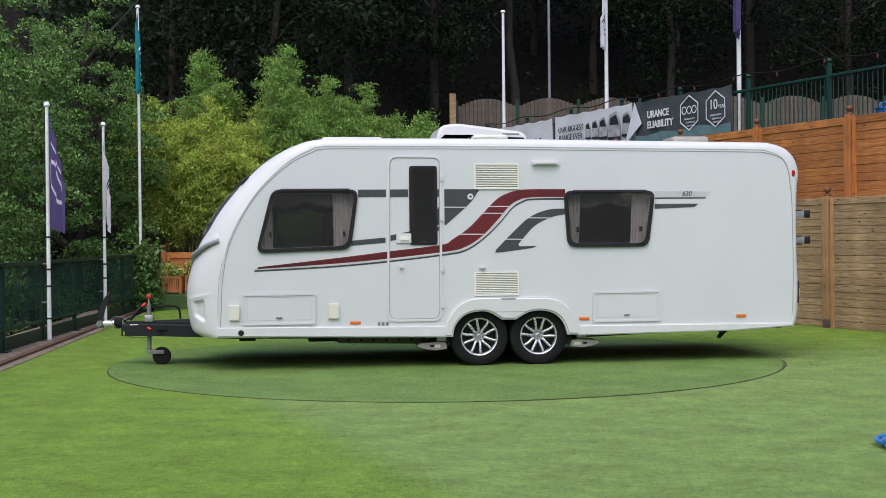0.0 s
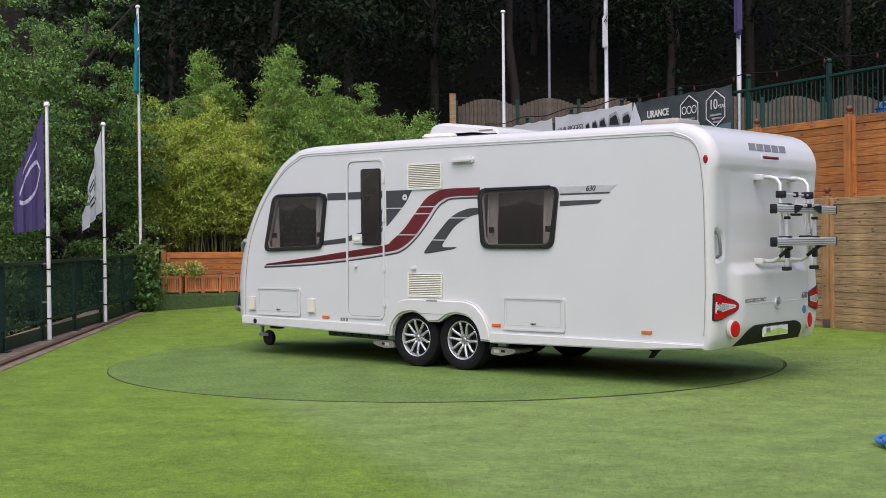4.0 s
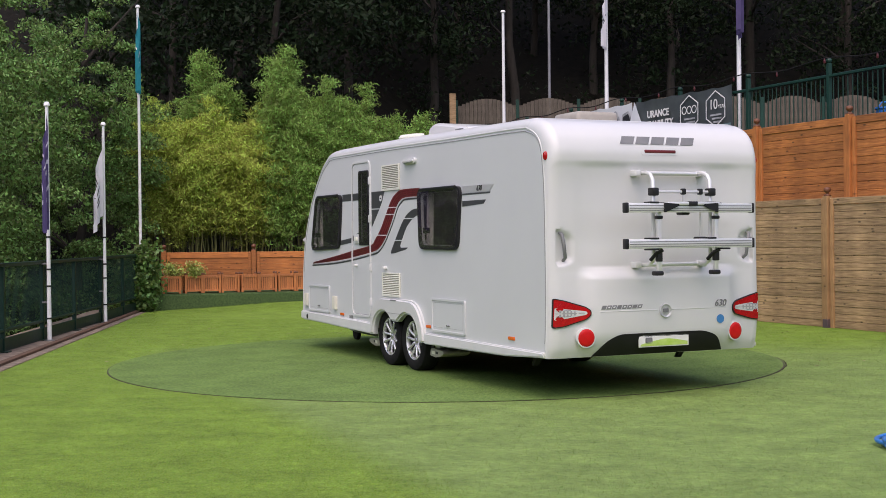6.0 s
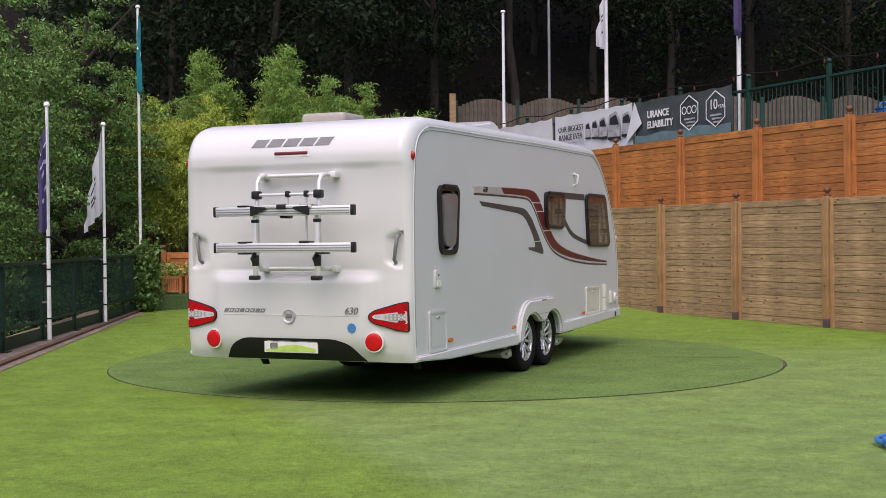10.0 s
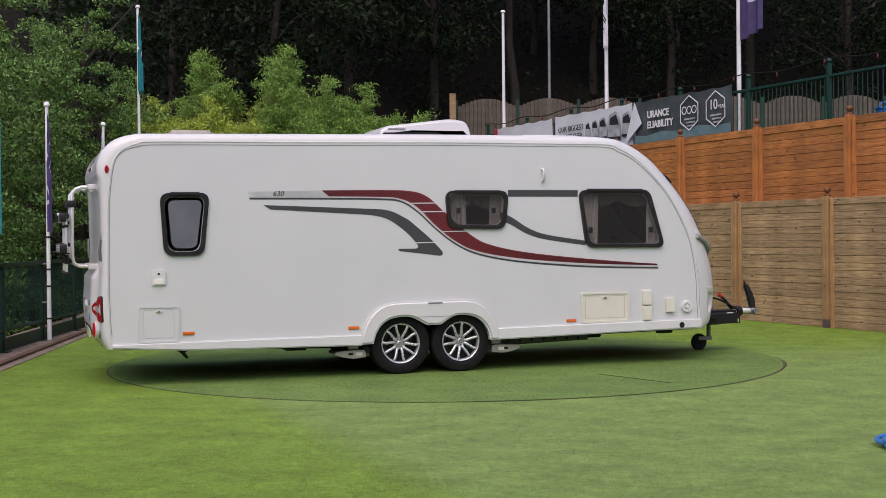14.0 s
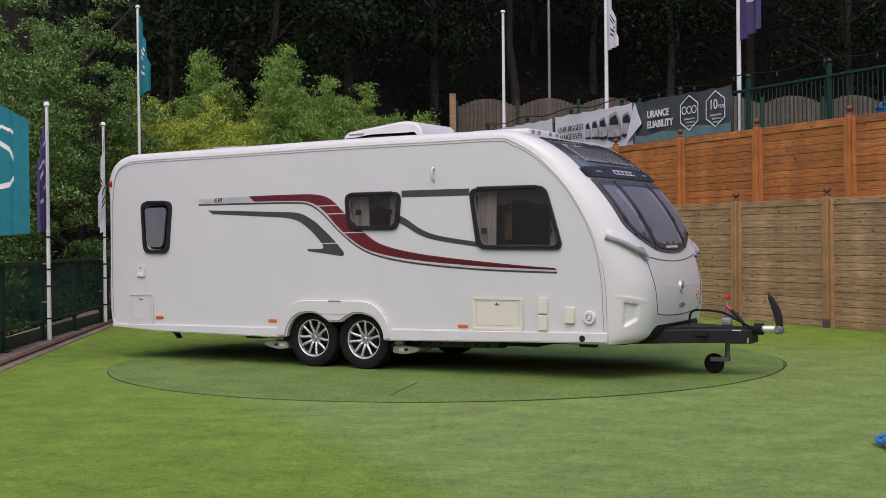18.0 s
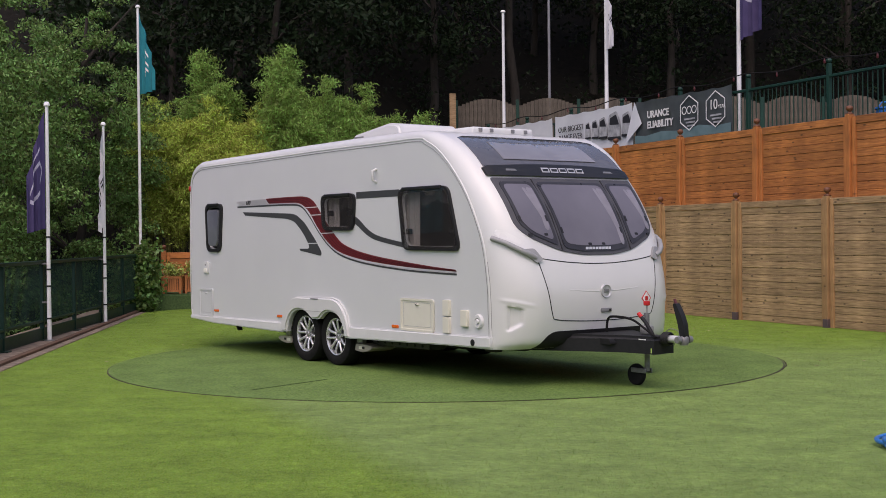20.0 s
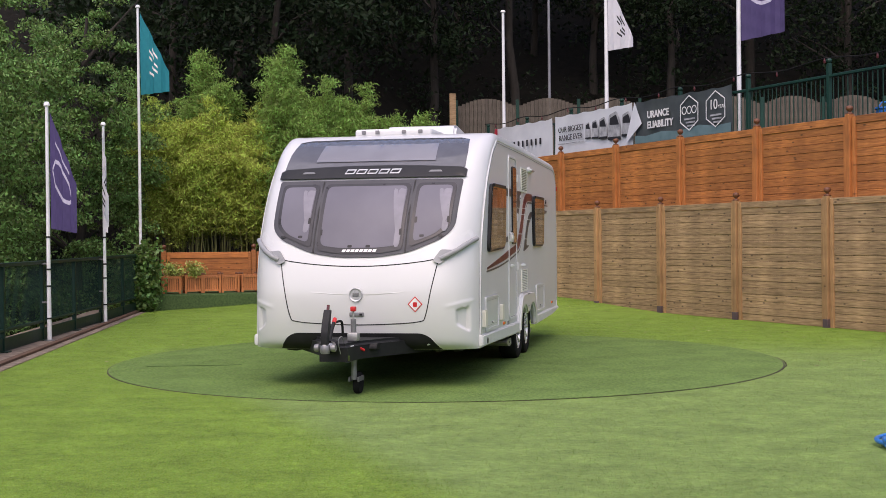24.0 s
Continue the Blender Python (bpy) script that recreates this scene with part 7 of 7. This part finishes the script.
# ---- planters, ivy and clutter on the raised bed ----
def planter(group):
    th = empty("planter_box", "square slatted wooden planter on the raised bed", "planter", group)
    w, h = .165, .36
    for sx in (-1, 1):
        for sy in (-1, 1):
            c = part("corner_post", boxm(sx * w - .022, sx * w + .022, sy * w - .022, sy * w + .022, 0, h + .015, bev=.004, seg=1), PLANTW, th)
            part("knob", lathem([(.0, h + .015), (.02, h + .017), (.026, h + .034), (.018, h + .052), (.0, h + .058)], centre=(sx * w, sy * w, 0), seg=10), BALLW, c, smooth=60)
    for s in (-1, 1):
        for a in range(2):
            for z0, z1 in ((.035, .075), (h - .05, h - .005)):
                b = (-w, w, s * w - .010, s * w + .010, z0, z1) if a == 0 else (s * w - .010, s * w + .010, -w, w, z0, z1)
                part("rail", boxm(*b, bev=.002, seg=1), PLANTW, th)
            for k in range(6):
                u = -w + .03 + (2 * w - .06) * (k + .5) / 6
                b = (u - .019, u + .019, s * (w - .008) - .006, s * (w - .008) + .006, .06, h - .03) if a == 0 else (s * (w - .008) - .006, s * (w - .008) + .006, u - .019, u + .019, .06, h - .03)
                part("slat", boxm(*b), PLANTW, th)
    part("soil", boxm(-w + .02, w - .02, -w + .02, w - .02, .05, h - .06), SOIL, th, "dark soil")
    return th


def bed_things():
    src = planter("planters on the raised bed")
    first = True
    for x in (-5.62, -5.21, -4.85, -4.49, -4.10, -3.74, -3.37, -2.99):
        y = 10.62 + (x + 5.95) * .312 + .42
        m = pose(x, y, .345, 0, 0, 17 + 3 * math.sin(x * 7))
        if first:
            src.matrix_basis = m
            first = False
        else:
            copy_thing(src, m)
    st = empty("tray_stack", "stack of dark slatted timber trays", "trays", loc=(-2.70, 12.05, .345))
    for k in range(9):
        part("tray", boxm(-.11, .11, -.16, .16, k * .043, k * .043 + .034, bev=.004, seg=1), BALLW, st)
    for x, y in ((-5.62, 11.14), (-5.21, 11.27)):
        pl = empty("potted_plant", "yellow-green leafy plant in a wooden planter", "plant", "planter plants", loc=(x, y, .66))
        rng = random.Random(int(x * 100))
        bm = bmesh.new()
        cl = []
        for k in range(14):
            a, l = rng.uniform(0, math.tau), rng.uniform(.1, .28)
            e = (math.cos(a) * l, math.sin(a) * l, rng.uniform(.06, .30))
            tube(bm, [(0, 0, -.06), (e[0] * .5, e[1] * .5, e[2] * .7), e], .004, 4)
            cl += [e, (e[0] * .6, e[1] * .6, e[2] * .75)]
        part("stems", bm, CULM, pl)
        leaf_cloud("leaves", cl, 26, (.06, .06, .04), .055, LEAFY, pl, 40 + int(-x * 10), slim=.5)
    # ivy over the railing's end
    iv = empty("ivy", "dark green ivy over the railing end and fence corner", "ivy", loc=(-6.12, 10.75, 0))
    rng = random.Random(77)
    cl, bm = [], bmesh.new()
    for k in range(52):
        a = rng.uniform(-.40, .22)
        top = rng.uniform(.35, 1.5) * (1 - .45 * abs(a - .1))
        pts = [(a + rng.gauss(0, .03) + .12 * t * t, -.15 + rng.gauss(0, .10), top * t + .02) for t in (0, .35, .7, 1)]
        tube(bm, pts, .006, 4, taper=.002)
        for j in range(7):
            t = (j + rng.random()) / 7
            cl.append((a + .12 * t * t + rng.gauss(0, .06), -.15 + rng.gauss(0, .13), top * t + .04))
    part("stems", bm, BARK, iv)
    leaf_cloud("leaves", cl, 20, (.085, .085, .085), .085, IVY, iv, 78, slim=.8)
    bu = empty("shrub", "leafy green shrub trailing over the fence", "shrub", loc=(-.95, 13.0, 1.0))
    leaf_cloud("leaves", crown_clumps(26, (0, 0, .15), (.3, .2, .35), rng, -.4), 22, (.07, .06, .07), .08, LEAFM, bu, 99, slim=.5)


LEAFY = leafy("variegated_leaves", (0.46, 0.46, 0.12), (0.22, 0.29, 0.06))
bed_things()


# ---- hose, tub, fallen leaves ----
def hose():
    th = empty("garden_hose", "coiled blue and yellow-black garden hose on the turf", "hose", loc=(3.25, -6.42, .0))
    HB = mat("blue_hose", (0.02, 0.20, 0.56), (0.015, 0.15, 0.46), rough=.3, coat=.3)
    HY = mat("yellow_hose", (0.42, 0.36, 0.06), (0.06, 0.06, 0.03), rough=.4, scale=30)
    for name, m_, r0, rad, ph in (("blue_coil", HB, .39, .016, 0), ("yellow_coil", HY, .30, .011, 1.0)):
        pts = []
        for k in range(100):
            a = k * math.tau / 28 + ph
            rr = r0 + .05 * math.sin(k * .37) - .0012 * k
            pts.append((rr * math.cos(a), rr * math.sin(a) * .9, rad + .016 * (k / 28) + .03 * (1 + math.cos(a)) * .5))
        part(name, tubem(pts, rad, 8), m_, th, smooth=60)
    part("hose_end", tubem([(-.34, -.05, .03), (-.37, -.2, .018), (-.27, -.36, .018), (-.05, -.42, .018)], .016, 8), HB, th, smooth=60)


hose()


def tub():
    th = empty("plastic_tub", "bright blue plastic tub on the terrace", "tub", loc=(7.55, 6.65, 3.18))
    BL = mat("blue_plastic", (0.02, 0.20, 0.62), (0.018, 0.17, 0.55), rough=.35)
    part("tub_body", lathem([(.0, 0), (.16, 0), (.19, .36), (.215, .365), (.215, .39), (.18, .39), (.15, .03), (.0, .03)], seg=24), BL, th, smooth=30)
    part("tub_handle", tubem([(-.19, 0, .36), (-.1, 0, .48), (.1, 0, .48), (.19, 0, .36)], .012, 6), BL, th, smooth=60)


tub()


def litter():
    rng = np.random.default_rng(4)
    v, f = [], []
    n = 0
    while n < 70:
        x, y = rng.uniform(-4.6, 5.0), rng.uniform(-3.0, 10.5)
        if x > inside_right(y) - .3 or x < left_edge(y) + .2 or math.hypot(x, y) < R_TABLE + .05:
            continue
        a, s = rng.uniform(0, 6.28), rng.uniform(.018, .045)
        z = lawn_z(x, y) + .012
        c, d = math.cos(a) * s, math.sin(a) * s
        k = len(v)
        v += [(x - c, y - d, z), (x - d * .5, y + c * .5, z + .008), (x + c, y + d, z + .003), (x + d * .5, y - c * .5, z + .006)]
        f.append((k, k + 1, k + 2, k + 3))
        n += 1
    tagged(raw("fallen_leaves", v, f, mat("dry_leaf", (.45, .40, .26), (.2, .15, .07), rough=.8, island=.4)), "scattered dry fallen leaves on the turf", "leaves", kind="stuff")


litter()


# ---- turf pile ----
def blades(name, pts, material, parent, label, seed, h0):
    rng = np.random.default_rng(seed)
    n = len(pts)
    a = rng.uniform(0, math.tau, n)
    s = rng.uniform(.002, .004, n) * (.7 + np.clip((pts[:, 1] + 8) / 9, 0, 2.0))
    h = h0 * rng.uniform(.5, 1.3, n)
    lean = rng.normal(0, 2.1, (n, 2)) * h[:, None]
    lean[:, 1] = np.abs(lean[:, 1]) + .8 * h
    z = pts[:, 2]
    A = np.stack([pts[:, 0] - np.cos(a) * s, pts[:, 1] - np.sin(a) * s, z - .002], 1)
    B = np.stack([pts[:, 0] + np.cos(a) * s, pts[:, 1] + np.sin(a) * s, z - .002], 1)
    C = np.stack([pts[:, 0] + lean[:, 0], pts[:, 1] + lean[:, 1], z + h], 1)
    v = np.stack([A, B, C], 1).reshape(-1, 3)
    me = bpy.data.meshes.new(name)
    me.vertices.add(3 * n)
    me.vertices.foreach_set("co", v.ravel())
    me.loops.add(3 * n)
    me.loops.foreach_set("vertex_index", np.arange(3 * n))
    me.polygons.add(n)
    me.polygons.foreach_set("loop_start", np.arange(0, 3 * n, 3))
    me.update(calc_edges=True)
    me.materials.append(material)
    ob = new(name, me)
    if parent:
        ob.parent = parent
    tagged(ob, label, "turf" if label else "", kind="stuff")
    return ob


def turf_pile():
    rng = np.random.default_rng(9)
    m = 330000
    y = -8.6 + 21.5 * rng.power(.62, m)
    half = 1.0 + (y + 14.8) * .36
    x = rng.uniform(-1, 1, m) * half
    keep = (np.hypot(x, y) > R_TABLE + .025) & (x > left_edge(y) + .01) & (x < inside_right(y) - .02)
    x, y = x[keep], y[keep]
    z = np.array([lawn_z(a, b) if b > 7.9 else 0.0 for a, b in zip(x, y)])
    blades("turf_pile", np.stack([x, y, z], 1), BLADE, None, "short bright green artificial grass pile", 1, .008)
    r = (R_TABLE - .06) * np.sqrt(rng.uniform(0, 1, 60000))
    a = rng.uniform(0, math.tau, 60000)
    blades("turf_nap", np.stack([r * np.cos(a), r * np.sin(a), np.full(60000, .008)], 1), BLADE2, TABLE, "", 2, .004)


BLADE = turf("turf_fibre", (0.229, 0.367, 0.048), (0.208, 0.306, 0.083), rough=0.6, bump=0.0, fibre=0.16)
BLADE2 = mat("worn_turf_fibre", (0.170, 0.270, 0.066), (0.113, 0.190, 0.046), rough=0.65, scale=5, island=.2, big=.2, bigscale=1.7, spec=.25)
for m_ in (BLADE, BLADE2):
    soften(m_, .5)
turf_pile()


def frayed_edge():
    """The worn lip of the fixed turf round the front and right of the turntable."""
    rng = random.Random(15)
    verts, faces = [], []
    n = 900
    for k in range(n):
        a = radians(-100 + 98 * k / n)
        w = .006 + .030 * max(0, noise.noise(Vector((k * .035, 0, 3)))) + .008 * rng.random()
        fade = min(1, (k / n) * 3, (1 - k / n) * 8)
        r0, r1 = R_TABLE + .001, R_TABLE + .004 + w * fade
        c, s_ = math.cos(a), math.sin(a)
        b = radians(98 / n * .55)
        c2, s2 = math.cos(a + b), math.sin(a + b)
        i = len(verts)
        h = .006 + .016 * rng.random() * fade
        verts += [(c * r0, s_ * r0, .003), (c2 * r0, s2 * r0, .003), (c2 * r1, s2 * r1, h), (c * r1, s_ * r1, h * .8)]
        faces.append((i, i + 1, i + 2, i + 3))
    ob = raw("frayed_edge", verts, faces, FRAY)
    tagged(ob, "dark frayed lip of turf round the turntable", "turf", kind="stuff")


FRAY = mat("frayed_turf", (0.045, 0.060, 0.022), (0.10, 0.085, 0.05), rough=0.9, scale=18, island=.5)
frayed_edge()


# ---- what moves ----
def motions():
    rows = [(t, pose(0, 0, 0, 0, 0, 7.297 - 12.034 * t)) for t in range(0, 25, 3)]
    walk(CAR, rows)
    walk(TABLE, rows)
    for f in FLAGS:
        flag_rows(*f)


motions()
